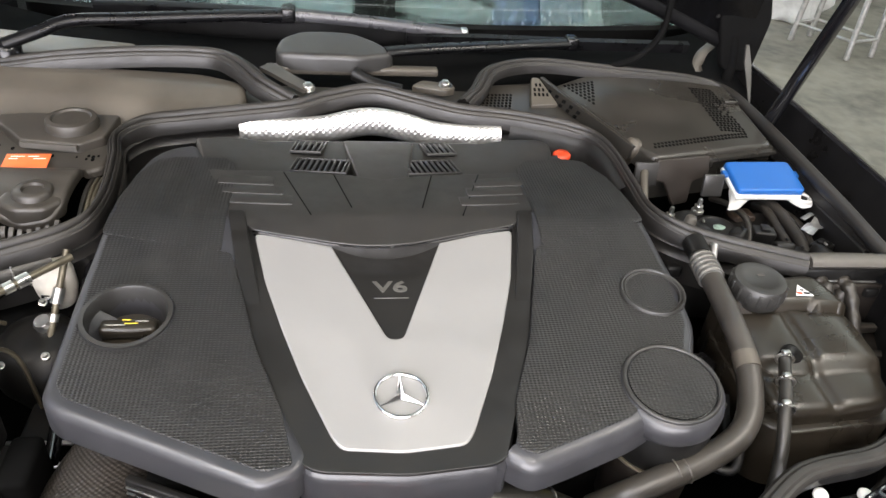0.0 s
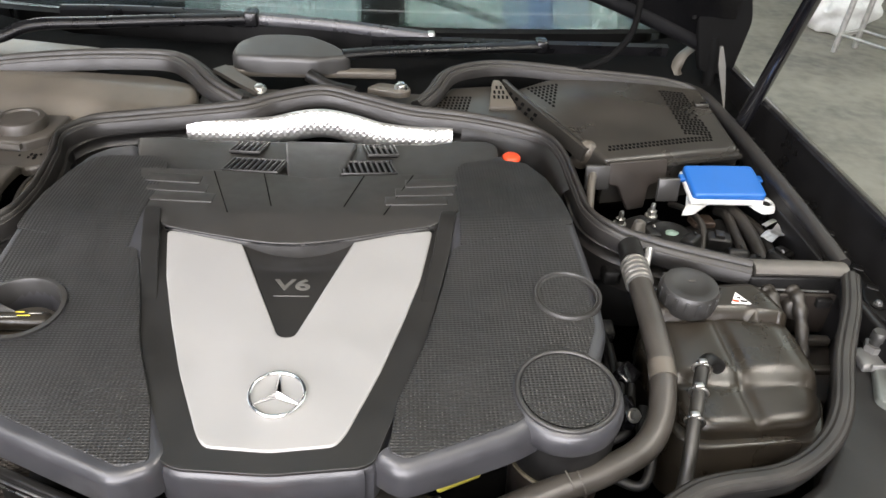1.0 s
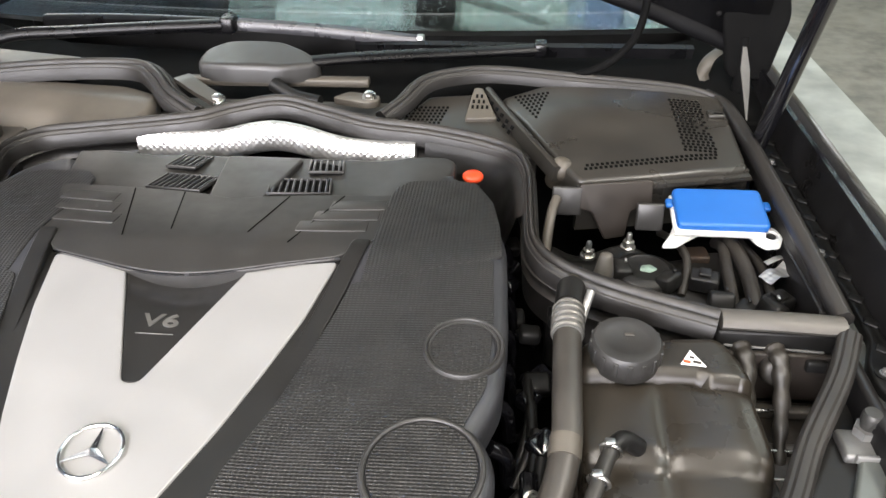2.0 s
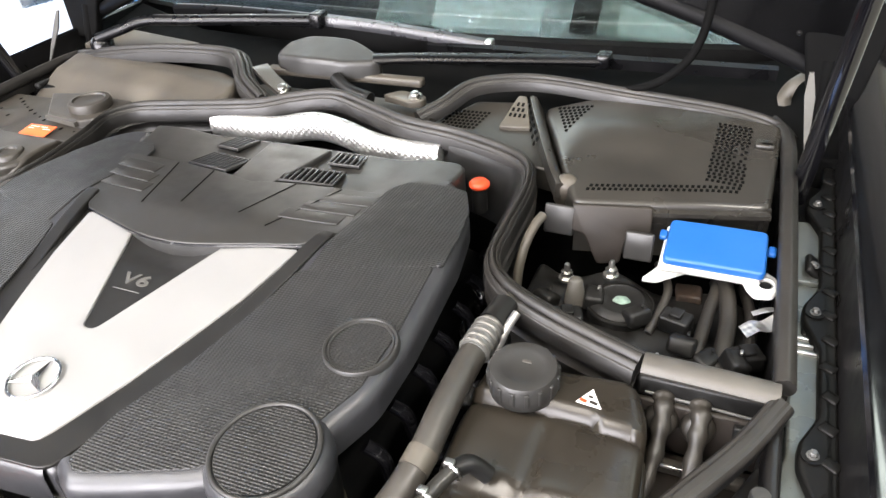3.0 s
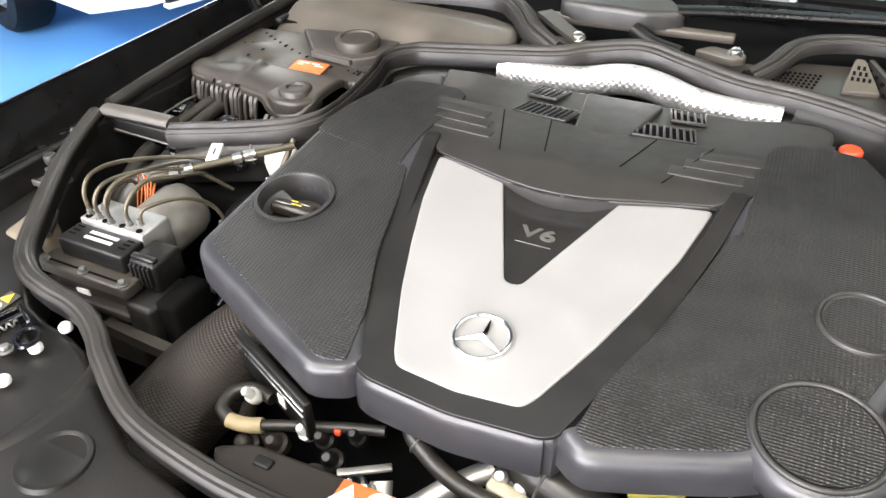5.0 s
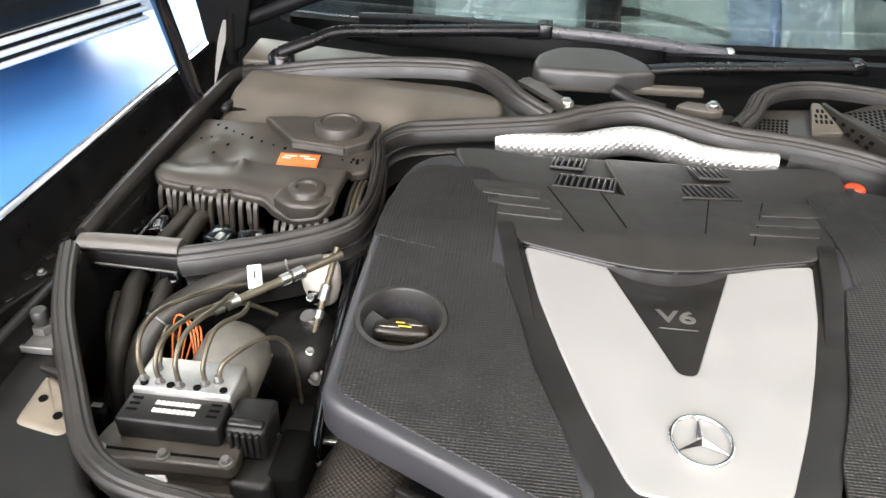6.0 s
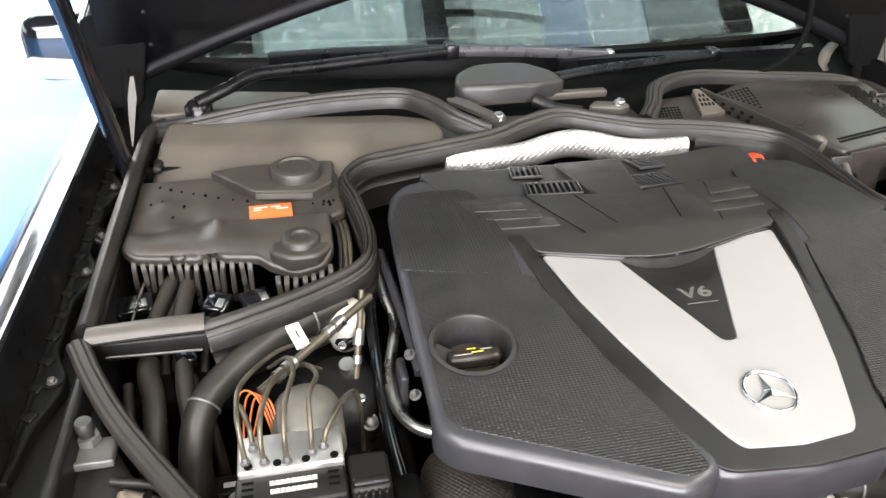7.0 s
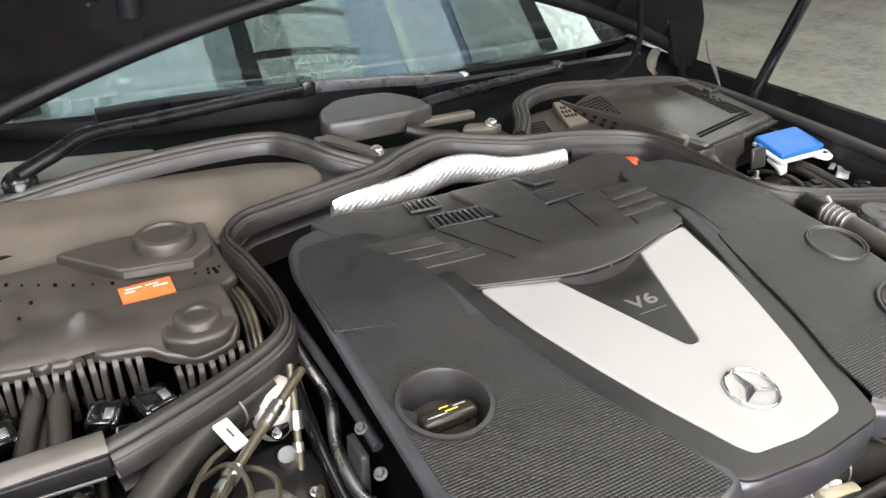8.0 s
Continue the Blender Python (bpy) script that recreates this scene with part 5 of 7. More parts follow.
part("plate", box(-0.278, 0.585, 0.80, 0.07, 0.09, 0.01, 0.003), M_SATIN, bracket)
bolt((-0.285, 0.592, 0.835), 0.006, 0.008, bracket, M_DULL, (0.1, -0.7, 0.7))
part("plate", box(-0.285, 0.61, 0.82, 0.09, 0.008, 0.06, 0.003), M_SATIN, bracket)
alone("side_motor", box(-0.268, 0.455, 0.845, 0.028, 0.055, 0.07, 0.006), M_VOID, "black ribbed actuator beside the cover", "actuator")
for k in range(3):
    alone("side_rail", box(-0.285, 0.54 - 0.02 * k, 0.80 - 0.01 * k, 0.08, 0.006, 0.006, 0.002), M_STEEL, "narrow metal rail deep in the bay", "rail", group="narrow rails")
M_STOP = mat("dirty_dark_steel", (0.05, 0.05, 0.048), 0.45, 0.5, var=0.3, dust=0.1)
stop = thing("bonnet_stop", "steel bonnet stop bolt on a bracket", "stop", group="bonnet stops")
part("post", lathe([(0.006, -0.03), (0.006, 0.0), (0.0078, 0.002), (0.0078, 0.010), (0.0066, 0.0125), (0, 0.013)], pose(-0.532, 0.545, 0.918), 20), M_STOP, stop)
part("foot", box(-0.532, 0.535, 0.901, 0.045, 0.030, 0.010, 0.003), M_DULL, stop)
part("bracket_edge", box(-0.528, 0.5185, 0.905, 0.040, 0.004, 0.008, 0.001), M_DULL, stop)
part("nut", lathe([(0.0105, 0.0), (0.0105, 0.008), (0, 0.008)], pose(-0.532, 0.545, 0.906), 6), M_DULL, stop)
copy_thing(stop, pose(1.190, 0.010, 0.0))
lamp_corner = alone("headlamp_housing", slab(rounded([(-0.505, 0.50), (-0.468, 0.485), (-0.444, 0.45), (-0.455, 0.43), (-0.505, 0.44)], 0.01, 3), lambda x, y: 0.900 + 0.10 * (y - 0.5), 0.008, 0.05, 0.04, 3), M_TAN, "tan plastic headlamp housing corner", "housing")
for x, y in ((-0.49, 0.468), (-0.468, 0.452), (-0.478, 0.482)):
    part("screw_hole", lathe([(0.004, 0), (0.004, 0.0008), (0, 0.0008)], pose(x, y, 0.9004 + 0.10 * (y - 0.5), 6), 12), M_VOID, lamp_corner)
part("edge_strip", tube([(-0.508, 0.50, 0.902), (-0.470, 0.487, 0.901), (-0.446, 0.455, 0.897)], 0.004, 5, 8), M_BLACK, lamp_corner)

# ---- right box: control unit cover, blue lid, terminals ----
ecu = thing("control_unit_cover", "dusty grey-brown perforated control unit cover", "box cover")


def zecu(x, y):
    hump = 0.010 * math.exp(-(((x - 0.46) / 0.07) ** 2 + ((y - 1.03) / 0.05) ** 2))
    roll = 0.006 * max(0.0, 1 - (x - 0.37) / 0.04) if x < 0.41 else 0.0
    return 0.9615 + 0.075 * (y - 0.88) + hump - roll - 0.06 * max(0, x - 0.58)


ECU_FRONT = [(0.441, 0.866), (0.530, 0.884), (0.643, 0.912)]
part("cover", slab(rounded([(0.346, 1.088), (0.352, 1.062), (0.376, 1.010), (0.402, 0.950), (0.424, 0.898)] + ECU_FRONT + [(0.646, 1.098), (0.50, 1.112), (0.40, 1.110)], 0.010, 3), zecu, 0.007, 0.030, 0.012, 4), M_ECU, ecu)
part("side_latch", box(0.628, 1.040, zecu(0.628, 1.040) + 0.002, 0.022, 0.018, 0.006, 0.002), M_ECU, ecu)
part("latch_slot", box(0.630, 1.036, zecu(0.630, 1.036) + 0.0052, 0.012, 0.006, 0.001, 0.0003), M_VOID, ecu)
part("front_wall", sweep([(x, y + 0.006, 0.925) for x, y in ECU_FRONT], [(-0.004, -0.032), (-0.004, 0.032), (0.004, 0.032), (0.004, -0.032)], 1, smooth=False), M_ECU, ecu)
part("front_ledge", sweep([(x, y - 0.003, 0.9530) for x, y in ECU_FRONT], [(-0.006, -0.003), (-0.006, 0.002), (0.006, 0.002), (0.006, -0.003)], 1, smooth=False), M_ECU, ecu, "thin ledge along the front of the cover")
tab = slab(rounded([(0.000, 0.000), (0.086, 0.000), (0.086, -0.030), (0.060, -0.036), (0.054, -0.066), (0.030, -0.068), (0.014, -0.034), (0.000, -0.030)], 0.003, 2), 0.0, 0.002, 0.005, 0, 2)
bmesh.ops.transform(tab, matrix=pose(0.442, 0.858, 0.961, 74, 0, 11), verts=tab.verts)
part("tab", tab, M_BROWN, ecu, "hanging plastic flap")
for x, y, z, w, h in ((0.520, 0.836, 0.935, 0.030, 0.032), (0.428, 0.856, 0.940, 0.034, 0.034)):
    part("tab", box(x, y, z, w, 0.006, h, 0.002, Matrix.Rotation(radians(-12), 4, "X")), M_SMOOTH, ecu, "grey plastic tab")
# Raised near-black dots stand in for the shade inside punched holes.
dots = bmesh.new()


def dot(x, y, zf, w=0.0032, d=0.0045):
    box(x, y, zf(x, y) + 0.0004, w, d, 0.0008, 0, None, dots)


for i in range(27):
    for j in range(2):
        x = 0.450 + 0.0060 * i + 0.0022 * j
        dot(x, 0.893 + 0.24 * (x - 0.45) + 0.0075 * j, zecu, 0.0034, 0.0050)
for i in range(7):
    for j in range(19):
        if i > 3 and 6 < j < 12 and (i + j) % 2:
            continue
        dot(0.573 + 0.0060 * i + 0.0016 * (j % 2), 0.945 + 0.0072 * j, zecu, 0.0034, 0.0046)
for j in range(8):
    for i in range(8 - j):
        dot(0.366 + 0.0062 * (i + j * 0.62), 1.083 - 0.0098 * j, zecu, 0.0036, 0.0058)
tagged(part("perforation", dots, M_VOID, ecu, "near-black dots standing in for shaded punched holes"), kind="stuff")
grille_panel = thing("cowl_grille", "dusty perforated plastic grille beside the wiper linkage", "grille")


def zgr(x, y):
    return 0.9585 + 0.16 * (y - 1.02)


part("panel", slab(rounded([(0.200, 1.008), (0.33, 0.965), (0.395, 0.945), (0.385, 0.985), (0.352, 1.045), (0.335, 1.098), (0.245, 1.085)], 0.008, 3), zgr, 0.005, 0.03, 0.03, 3), M_ECU, grille_panel)
# the pale three-cornered plate, sloping up towards the screen
WEDGE = [(0.298, 1.022), (0.342, 1.026), (0.320, 1.082), (0.308, 1.082)]


def zwedge(x, y):
    return 0.9635 + 0.36 * (y - 1.022)


plate = part("vent_plate", slab(rounded(WEDGE, 0.004, 2), zwedge, 0.002, 0.010, 0.02, 2), M_BEIGE, grille_panel, "pale dusty three-cornered vent plate")
for x, y in ((0.3130, 1.064), (0.3195, 1.064), (0.3080, 1.044), (0.3145, 1.044), (0.3210, 1.044), (0.3275, 1.044), (0.3090, 1.054), (0.3160, 1.054), (0.3225, 1.054)):
    part("slot", box(x, y, zwedge(x, y) + 0.0004, 0.0032, 0.0062, 0.0012, 0, Matrix.Rotation(radians(20), 4, "X")), M_VOID, plate)
# the slanting rib: its holed face looks towards the engine
RIB = [(0.328, 1.086, 0.977), (0.345, 1.045, 0.974), (0.372, 0.985, 0.969), (0.400, 0.925, 0.964), (0.418, 0.893, 0.958)]
rib = part("rib", sweep(RIB, [(-0.013, -0.014), (-0.004, 0.005), (0.001, 0.0075), (0.005, 0.0065), (0.006, -0.014)], 6), M_ECU, grille_panel, "slanting perforated rib")
for k in range(6):
    for e in (0.30, 0.68):
        a = Vector(RIB[0]).lerp(Vector(RIB[2]), 0.10 + 0.16 * k + 0.05 * e)
        part("slot", box(0, 0, 0, 0.0046, 0.0060, 0.0014, 0, Matrix.Translation(a + Vector((-0.0128 + 0.0082 * e, -0.0056 + 0.0036 * e, -0.0132 + 0.0180 * e))) @ Matrix.Rotation(radians(24), 4, "Z") @ Matrix.Rotation(radians(-62), 4, "Y")), M_VOID, rib)
part("elbow", lathe([(0.013, -0.03), (0.0140, -0.004), (0.0125, 0.004), (0.008, 0.009), (0, 0.010)], pose(0.423, 0.905, 0.958, 25, 12, 0), 24), M_BEIGE, grille_panel, "pale rounded end of the rib")
dots = bmesh.new()
for i in range(9):
    for j in range(6):
        dot(0.216 + 0.0060 * i + 0.0018 * j, 1.016 + 0.0075 * j + 0.05 * 0.006 * i, zgr, 0.0034, 0.0052)
tagged(part("perforation", dots, M_VOID, grille_panel, "near-black dots standing in for shaded punched holes"), kind="stuff")

lid = thing("blue_lid", "bright blue plastic lid on a white holder", "lid")
mb = pose(0.597, 0.842, 0.9455, 13, 0, 0)
bm = slab(rounded([(-0.050, -0.030), (0.049, -0.030), (0.047, 0.030), (-0.050, 0.030)], 0.007, 4), lambda x, y: 0.004 - 0.25 * x * x + 0.0006 * math.sin(40 * x), 0.0035, 0.009, 0.02, 4)
bmesh.ops.transform(bm, matrix=mb, verts=bm.verts)
part("lid_top", bm, M_BLUE, lid, "slightly crowned blue lid")
for s in (-1, 1):
    part("lug", box(0, 0, 0, 0.008, 0.012, 0.006, 0.002, mb @ Matrix.Translation((s * 0.0535 - 0.001, 0.010, -0.004))), M_BLUE, lid)
part("holder", box(0, 0, 0, 0.098, 0.060, 0.007, 0.002, mb @ Matrix.Translation((-0.004, -0.004, -0.0085))), M_BRACKET, lid)
strap = thing("white_bracket", "white plastic bracket arm with an eyelet", "bracket")
arm = slab(rounded([(0.530, 0.799), (0.541, 0.817), (0.550, 0.842), (0.566, 0.846), (0.612, 0.840), (0.629, 0.829), (0.646, 0.836), (0.657, 0.828), (0.661, 0.814), (0.655, 0.800), (0.639, 0.798), (0.631, 0.808), (0.627, 0.818), (0.609, 0.826), (0.590, 0.826), (0.573, 0.821), (0.556, 0.808), (0.546, 0.800)], 0.004, 3), lambda x, y: 0.9275 + 0.04 * (x - 0.60) + 0.12 * (y - 0.82), 0.0015, 0.005, 0.02, 3, hole=(0.648, 0.815, 0.0040))
part("arm", arm, M_BRACKET, strap)
part("eyelet", torus((0.648, 0.815, 0.9290), 0.0085, 0.0018, (-0.04, -0.12, 1), 24), M_BRACKET, strap)
part("eyelet_core", lathe([(0.0055, -0.006), (0.0055, -0.0005), (0, -0.0005)], pose(0.648, 0.815, 0.9295), 16), M_BLACK, strap)
for x, y, z in ((0.497, 0.815, 0.905), (0.452, 0.802, 0.90)):
    stud = thing("terminal_stud", "zinc terminal stud with a washer", "stud", group="terminal studs")
    part("washer", lathe([(0.0, -0.002), (0.0085, -0.002), (0.0085, 0.001), (0.0, 0.001)], pose(x, y, z + 0.002), 20), M_STEEL, stud)
    part("nut", lathe([(0.0065, 0.0), (0.0065, 0.007), (0, 0.007)], pose(x, y, z + 0.003), 6), M_STEEL, stud)
    part("shank", lathe([(0.0032, 0.0), (0.0032, 0.015), (0.0024, 0.0175), (0, 0.018)], pose(x, y, z + 0.003), 14), M_STEEL, stud)
alone("terminal_block", slab(rounded([(0.405, 0.70), (0.44, 0.69), (0.55, 0.672), (0.645, 0.672), (0.645, 0.835), (0.41, 0.845)], 0.01, 3), lambda x, y: 0.885 + 0.012 * math.sin(60 * x) * math.sin(50 * y), 0.006, 0.06, 0.012, 3), M_BLACK, "black plastic terminal block under the blue lid", "terminal block")
alone("small_cone", lathe([(0.012, -0.012), (0.007, 0.016), (0.004, 0.018), (0, 0.018)], pose(0.468, 0.776, 0.905), 20), M_GREYRUB, "small grey rubber cone", "grommet")
for pts, r in (([(0.606, 0.855, 0.90), (0.610, 0.838, 0.908), (0.616, 0.809, 0.908), (0.620, 0.775, 0.902), (0.619, 0.740, 0.895), (0.617, 0.70, 0.875)], 0.0085), ([(0.602, 0.850, 0.895), (0.604, 0.824, 0.904), (0.600, 0.783, 0.902), (0.597, 0.739, 0.896), (0.594, 0.70, 0.875)], 0.0065), ([(0.540, 0.862, 0.898), (0.550, 0.835, 0.906), (0.558, 0.805, 0.908), (0.556, 0.778, 0.904), (0.548, 0.752, 0.89)], 0.0045), ([(0.630, 0.85, 0.895), (0.640, 0.80, 0.898), (0.642, 0.76, 0.89), (0.638, 0.70, 0.87)], 0.006)):
    cable("cable", pts, r, M_LOOM, "taped black cable loom under the blue lid", group="terminal cables", bumps=0.0006, every=2)
hub = thing("round_cap", "round black cap with a small pale green sticker", "cap")
part("dome", lathe([(0.034, -0.03), (0.034, -0.006), (0.031, 0.0), (0.024, 0.003), (0.022, 0.0015), (0, 0.0025)], pose(0.514, 0.784, 0.899), 40), M_BLACK, hub)
part("rim", torus((0.514, 0.784, 0.895), 0.0335, 0.0022, (0, 0, 1), 40, 6), M_BLACK, hub)
part("sticker", slab(rounded([(0.506, 0.777), (0.517, 0.774), (0.526, 0.781), (0.519, 0.789), (0.509, 0.787)], 0.003, 3), 0.9025, 0.0003, 0.001, 0, 1), mat("pale_green_sticker", (0.22, 0.30, 0.25), 0.4, var=0.3, scale=200), hub, "pale green sticker")
alone("rusty_bolt_plate", slab(rounded([(0.562, 0.848), (0.590, 0.842), (0.592, 0.818), (0.566, 0.824)], 0.004, 2), lambda x, y: 0.892 + 0.05 * math.sin(120 * x) * 0.05, 0.002, 0.008, 0.008, 2), mat("rusty_steel", (0.035, 0.022, 0.014), 0.6, 0.2, var=0.6, scale=120, bump=0.5), "small rusty plate below the white bracket", "plate")
for x, y, z, a in ((0.470, 0.735, 0.902, 20), (0.572, 0.766, 0.900, -15), (0.640, 0.735, 0.898, 30)):
    cc = thing("cable_connector", "black plastic plug with a low latch", "connector", group="terminal plugs")
    part("housing", box(x, y, z, 0.030, 0.022, 0.018, 0.003, Matrix.Rotation(radians(a), 4, "Z")), M_BLACK, cc)
    part("latch", box(x, y, z + 0.011, 0.012, 0.014, 0.004, 0.001, Matrix.Rotation(radians(a), 4, "Z")), M_BLACK, cc)
alone("foil_tape", sweep([(0.634, 0.765, 0.905), (0.644, 0.771, 0.911), (0.654, 0.776, 0.909), (0.667, 0.788, 0.914)], [(-0.009, -0.0006), (-0.004, 0.0012), (0.002, -0.0008), (0.009, 0.0008), (0.009, 0.0002), (0.002, -0.0014), (-0.004, 0.0006), (-0.009, -0.0012)], 4), M_FOIL, "crumpled strip of silver foil tape", "tape", group="foil tapes")
alone("foil_tape", sweep([(0.640, 0.790, 0.910), (0.652, 0.795, 0.914), (0.662, 0.802, 0.912)], [(-0.004, -0.0006), (0.0, 0.001), (0.004, 0.0006), (0.004, 0.0), (0.0, 0.0002), (-0.004, -0.0012)], 4), M_FOIL, "short strip of silver foil tape", "tape", group="foil tapes")
cable("pale_pipe", [(0.415, 0.835, 0.955), (0.41, 0.82, 0.95), (0.406, 0.80, 0.938), (0.404, 0.785, 0.92), (0.404, 0.775, 0.90)], 0.0055, M_BEIGE, "short pale plastic pipe in the box corner", "pipe")

# ---- right: expansion tank, cooling pipe ----
tank = thing("expansion_tank", "glossy brown-black coolant expansion tank", "tank")


def ztank(x, y):
    z = 0.934 + 0.05 * (y - 0.60)
    edge = 0.584 + 0.08 * (x - 0.45) if x < 0.50 else 0.588 - 0.10 * (x - 0.50)
    if y < edge:
        a = (x - 0.424) / 0.070 if x < 0.494 else (x - 0.494) / 0.080
        b = (y - 0.450) / 0.058 if y < 0.508 else (y - 0.508) / (edge - 0.508)
        drop = 0.0 if y > 0.508 else 0.010 * min(1.0, (0.508 - y) / 0.006)
        a, b = min(1, max(0, a)), min(1, max(0, b))
        pillow = (1 - abs(2 * a - 1) ** 10) * (1 - abs(2 * b - 1) ** 10)
        z = 0.915 + 0.08 * (y - 0.55) - drop + 0.0055 * pillow + 0.002 * (1 - (2 * a - 1) ** 2) * (1 - (2 * b - 1) ** 2)
    return z - 6.0 * max(0, abs(x - 0.495) - 0.05) ** 2


part("shell", slab(rounded([(0.43, 0.625), (0.555, 0.638), (0.572, 0.60), (0.578, 0.52), (0.565, 0.47), (0.545, 0.458), (0.44, 0.452), (0.425, 0.475), (0.422, 0.56)], 0.015, 4), ztank, 0.012, 0.09, 0.005, 5), M_TANK, tank, angle=70)
part("lower_lip", slab(rounded([(0.422, 0.60), (0.575, 0.60), (0.585, 0.50), (0.56, 0.452), (0.44, 0.442), (0.417, 0.46)], 0.012, 3), 0.885, 0.003, 0.08, 0.05, 2), M_TANK, tank)
capm = pose(0.466, 0.602, 0.938, 3, 0, 0)
tcap = part("tank_cap", lathe([(0.026, -0.012), (0.0295, -0.008), (0.0305, 0.002), (0.0305, 0.012), (0.028, 0.0165), (0.020, 0.0175), (0.018, 0.0165), (0, 0.0162)], capm, 40), M_SMOOTH, tank, "dark grey round screw cap")
for k in range(16):
    a = 2 * math.pi * k / 16
    part("grip", box(0, 0, 0, 0.0022, 0.0040, 0.015, 0.0006, capm @ Matrix.Rotation(a, 4, "Z") @ Matrix.Translation((0.0302, 0, 0.006))), M_SMOOTH, tcap)
part("cap_mark", box(0.468, 0.606, 0.9556, 0.008, 0.003, 0.0008, 0.0002), M_GREYRUB, tcap)
tri = bmesh.new()
tv = [(0.513, 0.5955), (0.534, 0.5940), (0.5235, 0.6125)]
tz = [ztank(x, y) + 0.0012 for x, y in tv]
f0 = [tri.verts.new((x, y, z)) for (x, y), z in zip(tv, tz)]
f1 = [tri.verts.new((x, y, z - 0.001)) for (x, y), z in zip(tv, tz)]
tri.faces.new(f0), tri.faces.new(f1[::-1])
for k in range(3):
    tri.faces.new((f0[k], f1[k], f1[(k + 1) % 3], f0[(k + 1) % 3]))
warn = part("warning_triangle", tri, M_PRINT, tank, "white warning triangle sticker")
for dx, dy, w, d, mt in ((-0.0050, 0.0015, 0.0060, 0.0034, M_RED), (0.0035, 0.0012, 0.0070, 0.0030, M_BROWN), (0.0000, 0.0068, 0.0040, 0.0024, M_BROWN)):
    part("print_bar", box(0.5235 + dx, 0.5965 + dy, ztank(0.5235, 0.5965 + dy) + 0.0014, w, d, 0.0006, 0, Matrix.Rotation(radians(-14), 4, "Z")), mt, warn)
small = thing("tank_hose", "short tank hose with bright spring clips", "hose")
part("nozzle", tube([(0.468, 0.508, 0.925), (0.455, 0.505, 0.936), (0.446, 0.497, 0.936)], 0.0075, 4, 12), M_BLACK, small)
part("hose", tube([(0.448, 0.50, 0.936), (0.440, 0.485, 0.934), (0.430, 0.46, 0.928), (0.422, 0.44, 0.918), (0.412, 0.41, 0.89), (0.405, 0.39, 0.84)], 0.0062, 6, 12), M_HOSE, small)
for x, y, z in ((0.4445, 0.4945, 0.9355), (0.4335, 0.469, 0.930), (0.4235, 0.4435, 0.920)):
    part("hose_clip", torus((x, y, z), 0.0078, 0.0018, (0.35, 0.9, 0.2), 20, 6), M_STEEL, small)
    part("clip_ear", box(x - 0.002, y, z + 0.009, 0.008, 0.006, 0.004, 0.001), M_STEEL, small)
acp = thing("cooling_pipe", "thick dusty refrigerant hose with a ribbed metal collar", "hose")
ACP = [(0.423, 0.672, 0.946), (0.4185, 0.64, 0.945), (0.416, 0.60, 0.943), (0.414, 0.55, 0.936), (0.412, 0.505, 0.924), (0.400, 0.46, 0.908), (0.378, 0.432, 0.898), (0.34, 0.415, 0.888), (0.30, 0.405, 0.878), (0.262, 0.40, 0.862), (0.24, 0.41, 0.83)]
part("hose", tube(ACP, 0.0125, 8, 16), M_ACHOSE, acp)
part("collar", tube([(0.4195, 0.650, 0.9455), (0.4165, 0.612, 0.944)], 0.0132, 1, 18, smooth=False), M_DULL, acp, "dull crimped collar")
for k in range(5):
    a, b = Vector((0.4195, 0.650, 0.9455)), Vector((0.4165, 0.612, 0.944))
    part("crimp", torus(a.lerp(b, 0.1 + 0.2 * k), 0.0136, 0.0016, (b - a), 24, 6), M_WORN, acp)
part("end_fitting", tube([(0.4235, 0.682, 0.946), (0.422, 0.668, 0.946), (0.4195, 0.652, 0.9455)], 0.0135, 4, 14), M_BLACK, acp)
part("tip", tube([(0.428, 0.70, 0.946), (0.4235, 0.682, 0.946)], 0.009, 1, 12, smooth=False), M_BRASSY, acp)
part("tape_ring", tube([(0.4125, 0.512, 0.926), (0.4105, 0.495, 0.9215)], 0.0131, 1, 16, smooth=False), M_BEIGE, acp, "tan tape ring")
for x in (0.318, 0.308):
    part("paint_ring", torus((x, 0.409, 0.8825), 0.0128, 0.0009, (1, 0.25, 0.25), 24, 6), M_GREYRUB, acp)
cable("valve_pipe", [(0.428, 0.635, 0.925), (0.434, 0.65, 0.945), (0.440, 0.665, 0.955)], 0.0042, M_ALU, "short white pipe stub beside the tank cap", "pipe")
tray = thing("cable_tray", "dark cable tray with two thick dusty cable boots", "tray")
part("base", box(0.615, 0.585, 0.845, 0.105, 0.11, 0.02, 0.004), M_BROWN, tray)
for x, y, w in ((0.61, 0.612, 0.085), (0.612, 0.575, 0.08), (0.60, 0.55, 0.06)):
    part("ledge", box(x, y, 0.868 - (0.612 - y) * 0.3, w, 0.01, 0.01, 0.002), M_BOX, tray)
    part("edge", box(x - 0.01, y - 0.006, 0.874 - (0.612 - y) * 0.3, 0.03, 0.002, 0.003, 0.0005), M_STEEL, tray)
part("wall", box(0.606, 0.640, 0.886, 0.122, 0.006, 0.056, 0.002), M_BROWN, tray, "dark brown front wall of the box")
part("wall_clip", box(0.645, 0.635, 0.905, 0.018, 0.008, 0.012, 0.002), M_BLACK, tray)
